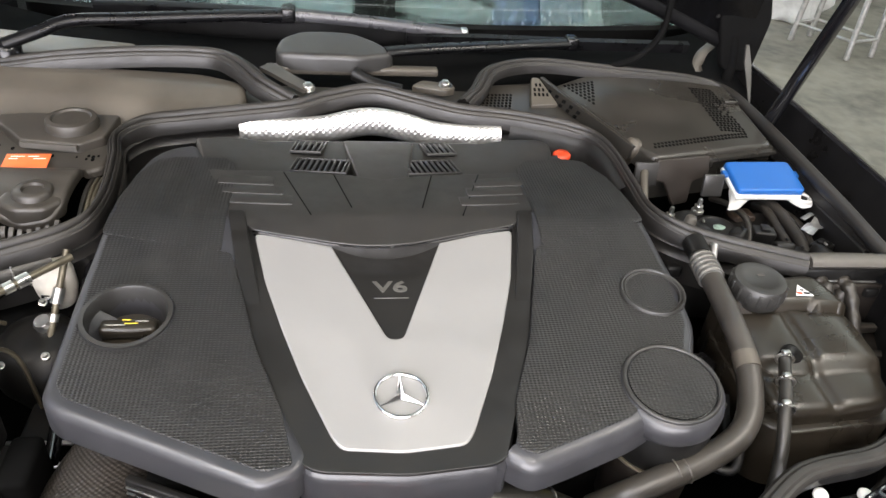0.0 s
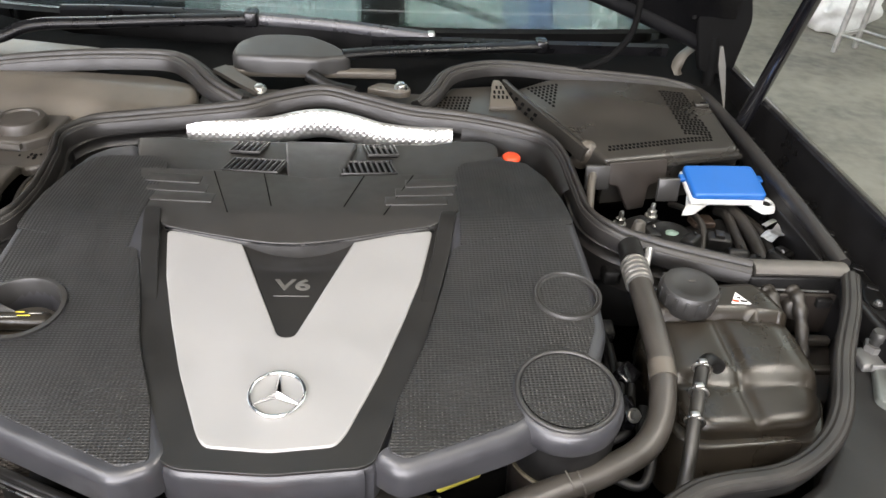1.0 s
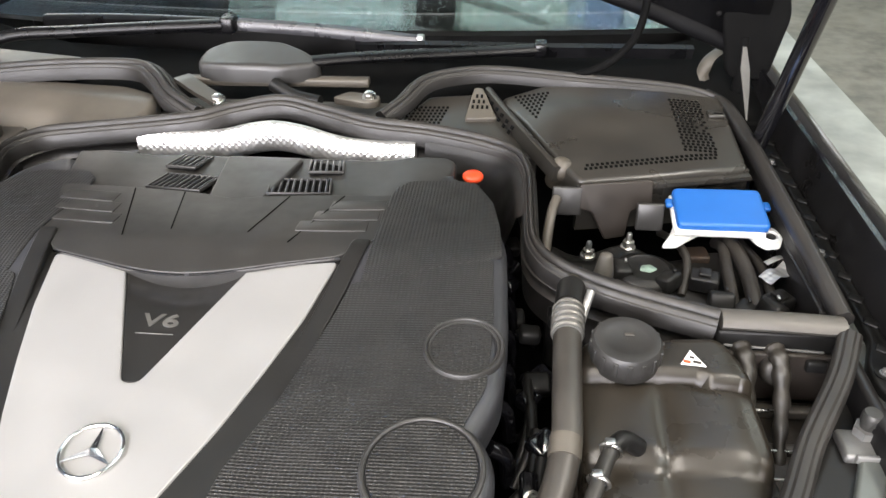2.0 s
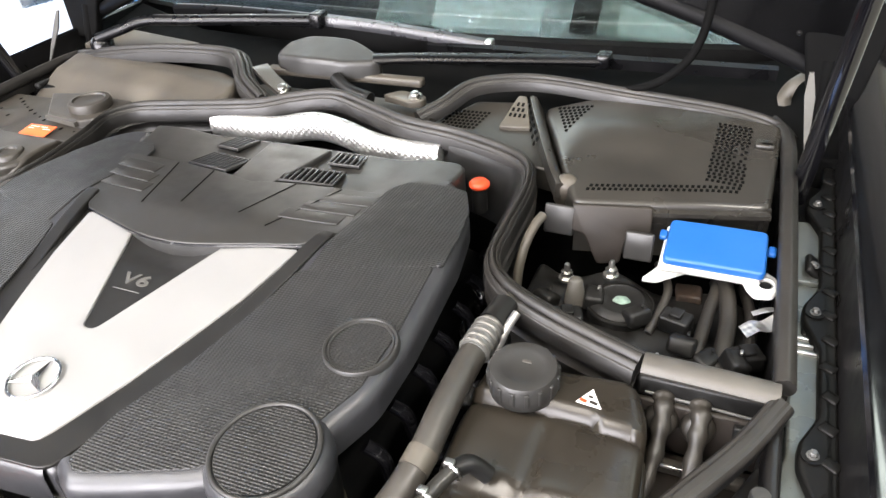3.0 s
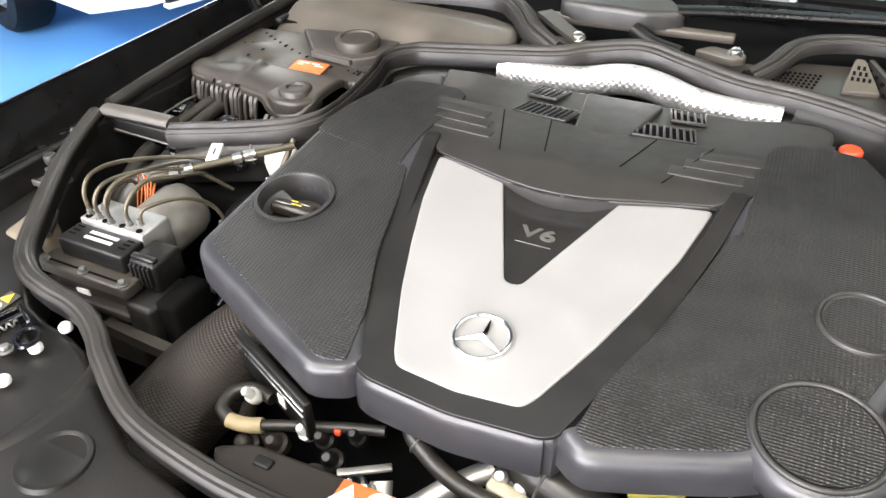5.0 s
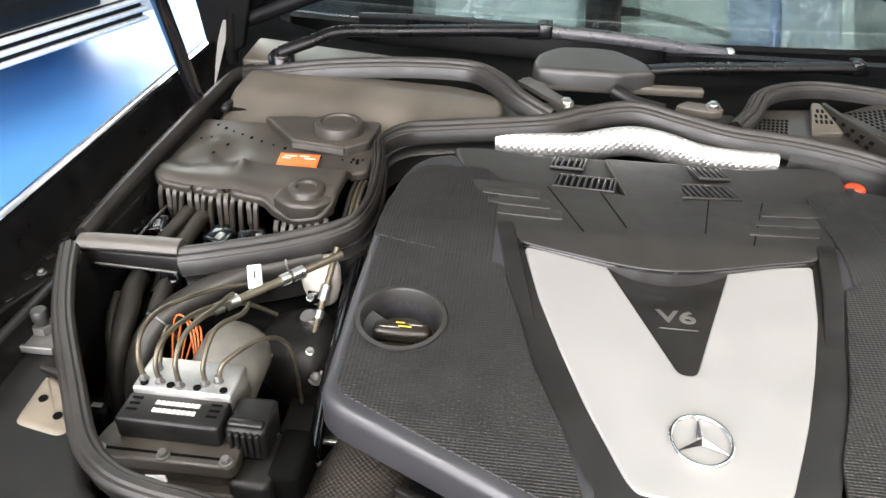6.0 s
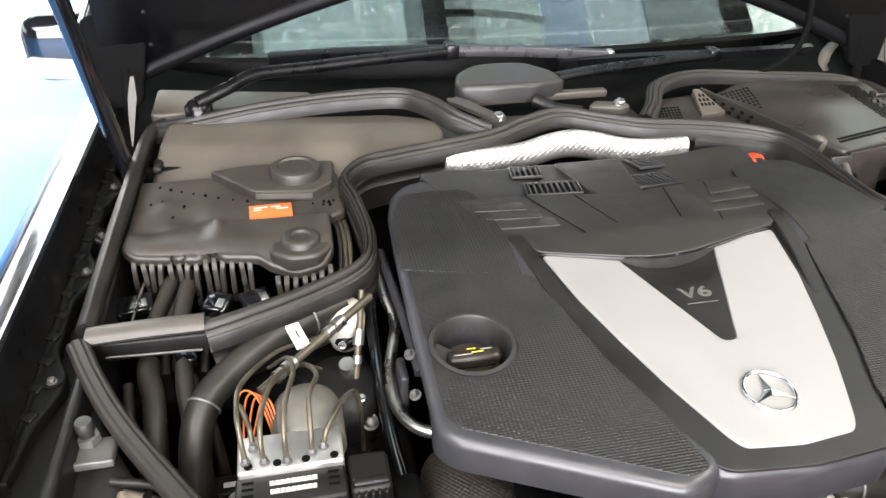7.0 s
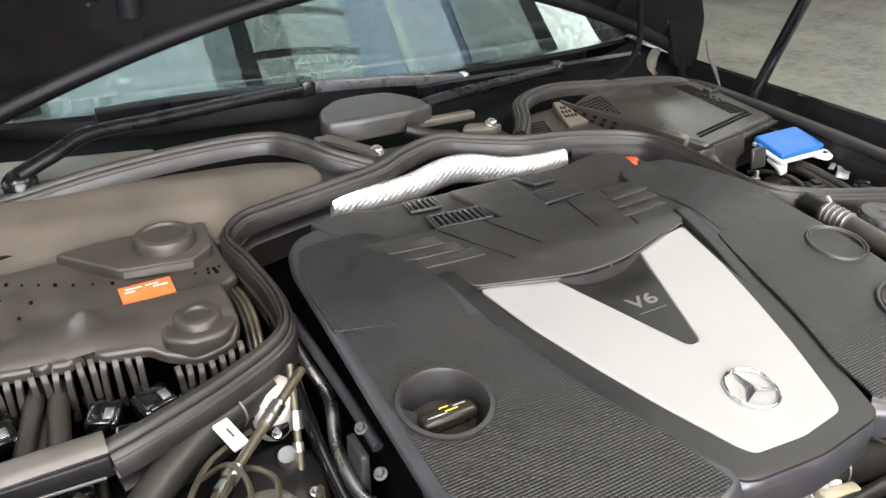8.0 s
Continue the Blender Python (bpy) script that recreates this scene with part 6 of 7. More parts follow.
for x in (0.578, 0.608):
    part("grommet", lathe([(0.0, 0.0), (0.0135, 0.0), (0.0145, 0.004), (0.0125, 0.012), (0.009, 0.014), (0.0, 0.014)], pose(x + 0.001, 0.637, 0.898, 70), 24), M_DUSTRUB, tray, "round rubber grommet")
    part("boot", tube([(x, 0.645, 0.915), (x + 0.002, 0.628, 0.912), (x + 0.002, 0.605, 0.89), (x - 0.002, 0.575, 0.865), (x - 0.004, 0.55, 0.83)], lambda t: 0.009 - 0.004 * t + 0.0010 * math.sin(40 * t), 8, 12), M_DUSTRUB, tray)
M_WING = mat("dull_black_sealer", (0.004, 0.004, 0.004), 0.42, var=0.4, scale=30, dust=0.03, spec=0.2)
M_BARE = mat("grey_green_metal", (0.115, 0.125, 0.115), 0.32, 0.35, var=0.2, scale=18, dust=0.15)
shelf = alone("inner_panel", slab(rounded([(0.668, 0.965), (0.702, 0.965), (0.702, 0.60), (0.688, 0.565), (0.640, 0.47), (0.628, 0.49), (0.660, 0.56), (0.676, 0.62)], 0.006, 3), lambda x, y: 0.909 + 0.035 * (y - 0.65), 0.003, 0.02, 0.03, 2), M_BARE, "grey-green inner wing panel", "panel")
for y in (0.742, 0.752, 0.762):
    part("fold", box(0.687, y, 0.9135, 0.026, 0.0032, 0.004, 0.001), M_STEEL, shelf, "bright folded edge")
part("step", box(0.684, 0.846, 0.9185, 0.026, 0.004, 0.006, 0.001), M_BARE, shelf)
for s in (-1, 1):
    wing_edge = thing("wing_flange", "black scalloped wing flange with steel bolts", "flange", group="wing flanges")
    rim = [(0.6525, 1.08), (0.6525, 0.55), (0.648, 0.50), (0.644, 0.52)]
    for yc in (0.615, 0.790, 0.985):
        rim += [(0.6375, yc - 0.048), (0.6230, yc - 0.010), (0.6230, yc + 0.012), (0.6375, yc + 0.045)]
    rim += [(0.640, 1.08)]
    part("strip", slab(rounded([(CX + s * x, y) for x, y in rim], 0.006, 3), lambda x, y: 0.9185 + 0.035 * (y - 0.65), 0.003, 0.012, 0.03, 3), M_WING, wing_edge)
    for yc in (0.615, 0.790, 0.985):
        part("washer", lathe([(0.0, 0.0), (0.0085, 0.0), (0.0085, 0.0016), (0.0, 0.0016)], pose(CX + s * 0.6335, yc, 0.9188 + 0.035 * (yc - 0.65)), 20), M_WING, wing_edge)
        bolt((CX + s * 0.6335, yc, 0.9200 + 0.035 * (yc - 0.65)), 0.0034, 0.005, wing_edge, M_DULL)
    for k in range(14):
        yc = 0.575 + 0.036 * k
        part("gusset", box(CX + s * (0.645 + 0.002 * (k % 2)), yc, 0.9190 + 0.035 * (yc - 0.65), 0.014, 0.011, 0.0034, 0.0016, Matrix.Rotation(radians(-32), 4, "Z")), M_WING, wing_edge, "small pressed gusset")
for y, z in ((0.875, 0.93), (0.782, 0.92)):
    for s in (-1, 1):
        wing_clip = thing("wing_clip", "grey metal clip on the inner wing", "clip", group="wing clips")
        part("clip_plate", box(CX + s * 0.632, y, z - 0.01, 0.018, 0.03, 0.008, 0.003, Matrix.Rotation(radians(25 * y * 10), 4, "Y")), M_BLACK, wing_clip)
        bolt((CX + s * 0.632, y - 0.004, z - 0.006), 0.004, 0.004, wing_clip, M_DULL)

# ---- under the cover ----
filt = thing("oil_filter_housing", "brown-grey oil filter housing under the round dome", "filter")
part("bowl", lathe([(0.030, -0.10), (0.041, -0.08), (0.044, -0.02), (0.046, 0.0), (0.044, 0.004), (0, 0.004)], pose(0.310, 0.458, 0.862), 40), M_BROWN, filt)
part("metal_ring", torus((0.310, 0.458, 0.868), 0.0462, 0.0022, (0, 0, 1), 48, 6), M_BRASSY, filt)
part("neck", lathe([(0.045, 0.0), (0.047, 0.01), (0.047, 0.055), (0, 0.055)], pose(0.310, 0.458, 0.868), 40), M_BLACK, filt)
M_MESH = mat("woven_brown_fabric", (0.013, 0.0098, 0.0075), 0.6, var=0.3, waves=0.6, pitch=0.0026, wave_dir="DIAGONAL", diamond=True, dust=0.12)
intake = alone("air_intake_pipe", tube([(-0.195, 0.52, 0.812), (-0.212, 0.455, 0.814), (-0.228, 0.395, 0.800), (-0.246, 0.345, 0.765), (-0.255, 0.32, 0.68)], 0.050, 8, 32), M_MESH, "thick dark brown fabric-textured intake pipe", "pipe")
part("arm", sweep([(-0.345, 0.418, 0.836), (-0.300, 0.412, 0.840), (-0.255, 0.412, 0.836)], [(-0.007, -0.006), (-0.006, 0.006), (0.006, 0.006), (0.007, -0.006)], 5), M_BOX, brake, "dusty plastic arm below the control box")
# Near-black block; shade under the cover is put into its colour.
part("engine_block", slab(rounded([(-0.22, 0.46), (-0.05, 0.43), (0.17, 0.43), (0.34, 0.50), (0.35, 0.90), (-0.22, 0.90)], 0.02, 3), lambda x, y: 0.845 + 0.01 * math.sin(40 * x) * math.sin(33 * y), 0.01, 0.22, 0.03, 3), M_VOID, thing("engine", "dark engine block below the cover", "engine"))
eng = bpy.data.objects["engine"]
for k in range(7):
    y = 0.52 + 0.05 * k
    part("side_rib", tube([(0.352 - 0.04 * max(0, y - 0.72), y, 0.90), (0.366 - 0.04 * max(0, y - 0.72), y + 0.004, 0.885), (0.37 - 0.04 * max(0, y - 0.72), y + 0.006, 0.85)], 0.007, 4, 10), M_PAINT, eng, "glossy black rib on the engine's side")
under = thing("under_shield", "black shield with two bright edges and a white sticker", "shield")
turn = Matrix.Rotation(radians(-24.6), 4, "Z")
SH = Vector((-0.118, 0.4015, 0.864))
part("plate", box(SH.x, SH.y, SH.z, 0.120, 0.008, 0.046, 0.002, turn), M_BLACK, under)
for dz, out in ((0.0155, 0.0050), (0.0085, 0.0055)):
    part("bright_edge", box(SH.x - 0.416 * out, SH.y - 0.909 * out, SH.z + dz, 0.116, 0.002, 0.0022, 0.0006, turn), M_STEEL, under)
part("white_sticker", box(-0.1040, 0.3900, 0.858, 0.012, 0.0015, 0.012, 0.0004, turn), M_PRINT, under)
shroud = thing("fan_shroud", "dusty brown-black fan shroud behind the front seal", "shroud")
part("shelf", slab(rounded([(-0.12, 0.318), (-0.1, 0.302), (0.06, 0.285), (0.22, 0.30), (0.40, 0.36), (0.38, 0.385), (0.22, 0.335), (0.09, 0.340), (-0.02, 0.338), (-0.09, 0.336)], 0.008, 2), lambda x, y: 0.872 - 0.10 * (y - 0.32), 0.004, 0.10, 0.03, 2), M_BROWN, shroud)
for x, y in ((-0.07, 0.321), (0.17, 0.318), (0.30, 0.342)):
    part("clip", box(x, y, 0.8725, 0.016, 0.01, 0.006, 0.002), M_BLACK, shroud)
flabel = thing("front_label", "orange warning label with white round pictograms", "label")
ml = pose(0.037, 0.3225, 0.8755, -6, 0, 2)
part("sheet", box(0, 0, 0, 0.080, 0.025, 0.0012, 0.0003, ml), M_ORANGE, flabel)
for x in (-0.004, 0.026):
    pm = part("pictogram", lathe([(0.0115, 0), (0.0115, 0.0008), (0, 0.0008)], ml @ Matrix.Translation((x, 0, 0.0006)), 28), M_PRINT, flabel)
    part("print_bar", box(0, 0, 0, 0.012, 0.0022, 0.0006, 0, ml @ Matrix.Translation((x, 0, 0.0018)) @ Matrix.Rotation(0.6, 4, "Z")), M_BLACK, pm)
part("pictogram", lathe([(0.013, 0), (0.013, 0.0008), (0, 0.0008)], ml @ Matrix.Translation((-0.031, -0.003, 0.0006)) @ Matrix.Rotation(radians(90), 4, "Z"), 3), M_PRINT, flabel)
cable("vacuum_hose", [(0.015, 0.405, 0.872), (0.03, 0.392, 0.866), (0.075, 0.377, 0.855), (0.16, 0.373, 0.85), (0.25, 0.372, 0.848), (0.33, 0.375, 0.85), (0.40, 0.38, 0.84)], 0.0075, M_HOSE, "thin dusty rubber hose across the front", "hose", seg=12)
vh = bpy.data.objects["vacuum_hose"]
for p, q in (((0.03, 0.392, 0.866), (1, -0.5, -0.2)), ((0.25, 0.372, 0.848), (1, 0, 0)), ((0.36, 0.3765, 0.847), (1, 0.1, -0.1))):
    part("hose_clamp", torus(p, 0.0080, 0.0010, q, 24, 6), M_DULL, vh)
cable("radiator_hose", [(0.10, 0.43, 0.86), (0.13, 0.41, 0.858), (0.19, 0.402, 0.842), (0.25, 0.395, 0.80), (0.27, 0.39, 0.72)], 0.020, M_HOSE, "thick brown-black radiator hose", "hose", seg=16)
rh = bpy.data.objects["radiator_hose"]
for p, q in (((0.135, 0.4095, 0.857), (1, -0.25, -0.1)), ((0.19, 0.402, 0.842), (1, -0.1, -0.45))):
    part("hose_clamp", torus(p, 0.0206, 0.0014, q, 32, 6), M_DULL, rh)
ch = bpy.data.objects["coolant_hose"]
for p, q in (((-0.335, 0.672, 0.915), (0.9, 0.5, 0)), ((-0.442, 0.59, 0.888), (0.4, 0.85, 0.35))):
    part("hose_clamp", torus(p, 0.0160, 0.0012, q, 32, 6), M_DULL, ch)
cable("steel_tube", [(0.090, 0.408, 0.848), (0.062, 0.382, 0.840), (0.036, 0.356, 0.828), (0.016, 0.352, 0.826), (0.008, 0.366, 0.838)], 0.0095, M_ALU, "bright bare aluminium tube", "tube", seg=14)
cable("fuel_line", [(-0.112, 0.367, 0.847), (-0.08, 0.378, 0.850), (-0.04, 0.391, 0.853), (-0.005, 0.400, 0.856)], 0.0050, M_HOSE, "thin black fuel line", "hose")
cable("coiled_hose", [(-0.142, 0.3615, 0.845), (-0.126, 0.3625, 0.8455), (-0.110, 0.3675, 0.847)], 0.0070, mat("aged_tan_hose", (0.30, 0.24, 0.13), 0.5, var=0.25, dust=0.2), "tan plastic hose end", "hose", seg=12)
cable("coiled_hose", [(-0.118, 0.394, 0.850), (-0.140, 0.398, 0.850), (-0.156, 0.388, 0.849), (-0.156, 0.370, 0.847), (-0.141, 0.3615, 0.845)], 0.0062, M_HOSE, "dark rubber hose loop", "hose", seg=12)
cable("coiled_hose", [(-0.155, 0.40, 0.818), (-0.14, 0.378, 0.818), (-0.10, 0.375, 0.816)], 0.008, M_BROWN, "dark rubber hose end", "hose")
for x, y, z, r, mt in ((-0.133, 0.384, 0.860, 0.0062, M_BRACKET), (-0.075, 0.380, 0.844, 0.0068, M_WHITE), (-0.098, 0.366, 0.832, 0.009, M_BROWN), (-0.125, 0.358, 0.826, 0.010, M_BROWN), (-0.058, 0.382, 0.840, 0.008, M_BLACK), (-0.108, 0.350, 0.812, 0.012, M_BOX), (-0.083, 0.352, 0.818, 0.007, M_TAN), (-0.060, 0.360, 0.812, 0.011, M_BROWN), (-0.030, 0.392, 0.846, 0.007, M_BLACK), (-0.135, 0.345, 0.800, 0.012, M_BROWN), (-0.045, 0.372, 0.830, 0.009, M_BLACK), (0.100, 0.400, 0.852, 0.009, M_ALU), (0.118, 0.398, 0.848, 0.008, M_WHITE), (-0.020, 0.366, 0.818, 0.008, M_STEEL), (0.006, 0.352, 0.844, 0.004, M_STEEL)):
    fx = thing("small_fitting", "small fitting between the hoses", "fitting", group="small fittings")
    part("collar", lathe([(r, -0.014), (r * 1.15, -0.01), (r * 1.15, -0.002), (r * 0.8, 0.0)], pose(x, y, z, 30, 0, 0), 16), mt, fx)
    part("tip", lathe([(r * 0.8, 0.0), (r * 0.7, 0.010), (r * 0.4, 0.013), (0, 0.013)], pose(x, y, z, 30, 0, 0), 14), mt, fx)
alone("cream_block", box(0.112, 0.386, 0.853, 0.040, 0.012, 0.012, 0.003, Matrix.Rotation(radians(-14), 4, "Z")), mat("yellowed_plastic", (0.42, 0.38, 0.27), 0.5, var=0.25, dust=0.15), "yellowed plastic plug between the hoses", "plug")
alone("red_clip", box(-0.044, 0.386, 0.852, 0.006, 0.006, 0.006, 0.001), M_RED, "tiny red plastic clip", "clip")
alone("flat_bar", box(-0.008, 0.367, 0.842, 0.046, 0.007, 0.004, 0.001, Matrix.Rotation(radians(32), 4, "Z")), M_ALU, "narrow bare aluminium bar", "bar")
alone("yellow_rib", box(0.214, 0.428, 0.866, 0.044, 0.012, 0.010, 0.003, Matrix.Rotation(radians(24), 4, "Z")), mat("dull_yellow_plastic", (0.38, 0.33, 0.05), 0.5, var=0.2), "yellow plastic piece below the cover", "clip")
for k in range(6):
    cable("loose_cable", [(0.385 + 0.004 * k, 0.62 - 0.03 * k, 0.88), (0.388, 0.58 - 0.03 * k, 0.872 - 0.004 * k), (0.378 - 0.004 * k, 0.54 - 0.02 * k, 0.85)], 0.005, M_BLACK, "black cable beside the engine", group="engine side cables")
for y, z in ((0.50, 0.868),):
    ac = thing("side_clip", "black clip with a bright screw beside the cover", "clip", group="side clips")
    part("plate", box(0.386, y, z, 0.016, 0.03, 0.03, 0.004), M_PAINT, ac)
    bolt((0.388, y - 0.012, z + 0.012), 0.005, 0.008, ac, M_STEEL, (0.2, -0.6, 0.6))
# foil-wrapped pipe behind the cover
alone("foil_wrapped_pipe", sweep([(-0.128, 0.962, 0.936), (-0.06, 0.963, 0.937), (-0.01, 0.966, 0.941), (0.03, 0.968, 0.950), (0.060, 0.968, 0.953), (0.095, 0.966, 0.948), (0.135, 0.963, 0.938), (0.18, 0.960, 0.934), (0.240, 0.958, 0.934)], [(0.012 * math.cos(2 * math.pi * k / 18), 0.021 * math.sin(2 * math.pi * k / 18) + 0.003) for k in range(18)], 12), M_FOIL, "pipe wrapped in bright dimpled silver foil", "pipe")
alone("foil_end_clip", box(-0.28, 0.90, 0.925, 0.03, 0.02, 0.035, 0.006), M_BLACK, "black clip under the seal corner", "clip")

# ---- radiator support details ----
for s in (-1, 1):
    for x, y in ((0.376, 0.358), (0.379, 0.327), (0.371, 0.287)) if s < 0 else ((0.367, 0.368), (0.409, 0.365), (0.366, 0.290)):
        pin = thing("plastic_pin", "round white plastic push pin", "pin", group="push pins")
        part("head", lathe([(0.0, -0.004), (0.0062, -0.003), (0.0066, 0.001), (0.0045, 0.0035), (0, 0.004)], pose(CX + s * x, y, 0.893), 20), M_WHITE, pin)
    lock = thing("bonnet_latch", "black bonnet latch with a bright rivet", "latch", group="bonnet latches")
    fore = 0.012 if s < 0 else 0.0
    ml2 = pose(CX + s * 0.403, 0.334 - fore, 0.896, 2, 0, s * 24)
    part("plate", box(0, 0, 0, 0.034, 0.026, 0.006, 0.002, ml2), M_BLACK, lock)
    for dx, w, d in ((0.020, 0.006, 0.036), (0.032, 0.005, 0.030)):
        part("frame_bar", box(0, 0, 0, w, d, 0.010, 0.002, ml2 @ Matrix.Translation((s * dx, 0.004, 0.004))), M_PAINT, lock)
    for dy in (-0.012, 0.020):
        part("frame_bar", box(0, 0, 0, 0.034, 0.005, 0.010, 0.002, ml2 @ Matrix.Translation((s * 0.020, dy, 0.004))), M_PAINT, lock)
    part("spring", tube([ml2 @ Vector((s * (0.012 + 0.0025 * math.cos(k * 1.6)), -0.010 + 0.0017 * k, 0.007 + 0.0025 * math.sin(k * 1.6))) for k in range(14)], 0.0011, 3, 6), M_DULL, lock, "small steel spring")
    part("hook", torus((CX + s * 0.385, 0.340 - fore, 0.902), 0.0105, 0.0024, (0, -0.2, 1), 24, 6), M_PAINT, lock)
    bolt((CX + s * 0.392, 0.322 - fore, 0.899), 0.0045, 0.006, lock, M_DULL)
    ylab = thing("yellow_label", "small yellow and white warning label", "label", group="yellow labels")
    my = pose(CX + s * 0.464, 0.357, 0.8895, 3, 0, s * 6)
    part("sheet", box(0, 0, 0, 0.017, 0.036, 0.001, 0.0003, my), M_GREYRUB, ylab)
    part("yellow_patch", lathe([(0.0075, 0), (0.0075, 0.0008), (0, 0.0008)], my @ Matrix.Translation((0, 0.009, 0.0006)) @ Matrix.Rotation(radians(90), 4, "Z"), 3), M_YELLOW, ylab, "yellow triangle")
    part("pictogram", lathe([(0.0035, 0), (0.0035, 0.0008), (0, 0.0008)], my @ Matrix.Translation((0.001, -0.002, 0.0006)), 16), M_PRINT, ylab, "white round pictogram")
    for k in range(3):
        part("print_bar", box(0, 0, 0, 0.012, 0.0016, 0.0008, 0.0002, my @ Matrix.Translation((0, -0.008 - 0.0035 * k, 0.0008))), M_PRINT, ylab)

for s in (-1, 1):
    rimrib = thing("support_ridge", "low rounded crease in the radiator support", "ridge", group="support ridges")
    part("ridge", sweep([(CX + s * x, y, 0.8855 + 0.05 * (y - 0.3)) for x, y in ((0.318, 0.345), (0.312, 0.312), (0.314, 0.278), (0.324, 0.248), (0.345, 0.215))], [(-0.010, -0.002), (-0.005, 0.0014), (0.0, 0.0024), (0.005, 0.0014), (0.010, -0.002)], 5), M_SUPPORT, rimrib)
    dish = thing("support_dish", "round shallow dish moulded in the radiator support", "dish", group="support dishes")
    md = pose(CX + s * 0.273, 0.250, 0.884)
    part("rim", lathe([(0.0, -0.001), (0.023, -0.001), (0.026, 0.0012), (0.029, 0.0011), (0.031, -0.003)], md, 36), M_SUPPORT, dish)
for x, y, w, d, a in ((-0.12, 0.18, 0.06, 0.024, -10), (0.24, 0.18, 0.06, 0.024, 10)):
    pocket = thing("support_pocket", "shallow moulded pocket in the radiator support", "pocket", group="support pockets")
    mp = pose(x, y, 0.8885 + 0.05 * (y - 0.3), 2, 0, a)
    part("rim", slab(rounded([(-w / 2, -d / 2), (w / 2, -d / 2), (w / 2, d / 2), (-w / 2, d / 2)], 0.006, 3), 0.0, 0.002, 0.006, 0, 3), M_SMOOTH, pocket)
    pocket.children[0].data.transform(mp)
    # Near-black plate laid on top stands in for the pocket's shaded floor.
    part("floor", box(0, 0, 0.0003, w * 0.72, d * 0.6, 0.0012, 0.0004, mp), M_VOID, pocket)

# ---- wipers and linkage ----
M_ARM = mat("black_wiper_lacquer", (0.004, 0.004, 0.0045), 0.3, var=0.3, scale=40, bump=0.03, spec=0.25)
M_BLADE = mat("grey_satin_wiper_plastic", (0.030, 0.030, 0.034), 0.30, var=0.2, scale=60, bump=0.03, spec=0.55)
wiper = thing("wiper", "black wiper with a broad smooth arm head", "wiper", group="wipers")
HEAD = [(-0.086, 1.092), (-0.080, 1.076), (-0.03, 1.066), (0.04, 1.066), (0.086, 1.084), (0.092, 1.098), (0.066, 1.116), (0.030, 1.130), (-0.050, 1.132), (-0.080, 1.118)]
part("arm_head", slab(rounded(HEAD, 0.01, 3), lambda x, y: 1.020 + 0.28 * (y - 1.09) - 1.1 * x * x, 0.009, 0.026, 0.02, 4), M_SMOOTH, wiper, "broad smooth grey-black arm head")
part("arm", sweep([(0.078, 1.098, 1.010), (0.14, 1.118, 1.010), (0.24, 1.148, 1.007), (0.33, 1.172, 1.005), (0.40, 1.190, 1.004)], [(0.0125 * math.cos(2 * math.pi * k / 12), 0.0075 * math.sin(2 * math.pi * k / 12)) for k in range(12)], 6), M_ARM, wiper)
part("clip", box(0.40, 1.191, 1.004, 0.02, 0.028, 0.022, 0.004), M_HOOD, wiper)
part("blade", sweep([(0.12, 1.205, 0.998), (0.25, 1.205, 1.0), (0.40, 1.205, 1.0), (0.52, 1.215, 0.998), (0.63, 1.235, 0.992)], [(-0.006, -0.012), (-0.008, 0.004), (0.0, 0.008), (0.008, 0.004), (0.006, -0.012)], 6), M_ARM, wiper)
wiper2 = thing("wiper", "long black wiper resting along the glass", "wiper", group="wipers")
part("pivot", lathe([(0.0, -0.02), (0.020, -0.02), (0.020, -0.004), (0.012, 0.004), (0, 0.005)], pose(-0.463, 1.10, 1.0), 24), M_HOOD, wiper2)
part("arm", sweep([(-0.463, 1.095, 1.002), (-0.42, 1.11, 1.016), (-0.378, 1.13, 1.028), (-0.30, 1.15, 1.028), (-0.20, 1.168, 1.03), (-0.08, 1.188, 1.031)], [(0.0115 * math.cos(2 * math.pi * k / 12), 0.0090 * math.sin(2 * math.pi * k / 12)) for k in range(12)], 6), M_ARM, wiper2)
part("clip", box(-0.07, 1.192, 1.032, 0.022, 0.03, 0.024, 0.004), M_HOOD, wiper2)
part("blade", sweep([(-0.36, 1.19, 1.034), (-0.28, 1.194, 1.035), (-0.2, 1.197, 1.034), (-0.07, 1.203, 1.029)], [(-0.007, -0.016), (-0.010, 0.002), (-0.004, 0.007), (0.004, 0.007), (0.010, 0.002), (0.007, -0.016)], 6), M_ARM, wiper2)
part("blade_cover", sweep([(-0.062, 1.203, 1.030), (0.0, 1.206, 1.026), (0.08, 1.209, 1.020), (0.214, 1.214, 1.006)], [(-0.009, -0.010), (-0.010, 0.002), (-0.007, 0.0055), (0.007, 0.0055), (0.010, 0.002), (0.009, -0.010)], 6), M_BLADE, wiper2, "smooth grey cover of the blade")
part("end_cap", box(0.218, 1.214, 1.004, 0.012, 0.018, 0.018, 0.003), M_STEEL, wiper2)
linkage = thing("wiper_linkage", "dusty metal wiper linkage with two steel bolts", "linkage")
part("lever", sweep([(-0.098, 1.055, 0.998), (-0.085, 1.045, 0.996), (-0.06, 1.03, 0.988), (-0.034, 1.018, 0.980)], [(-0.012, -0.003), (-0.012, 0.003), (0.012, 0.003), (0.012, -0.003)], 5), M_BOX, linkage)
bolt((-0.036, 1.018, 0.982), 0.007, 0.008, linkage, M_STEEL, (0, -0.4, 1))
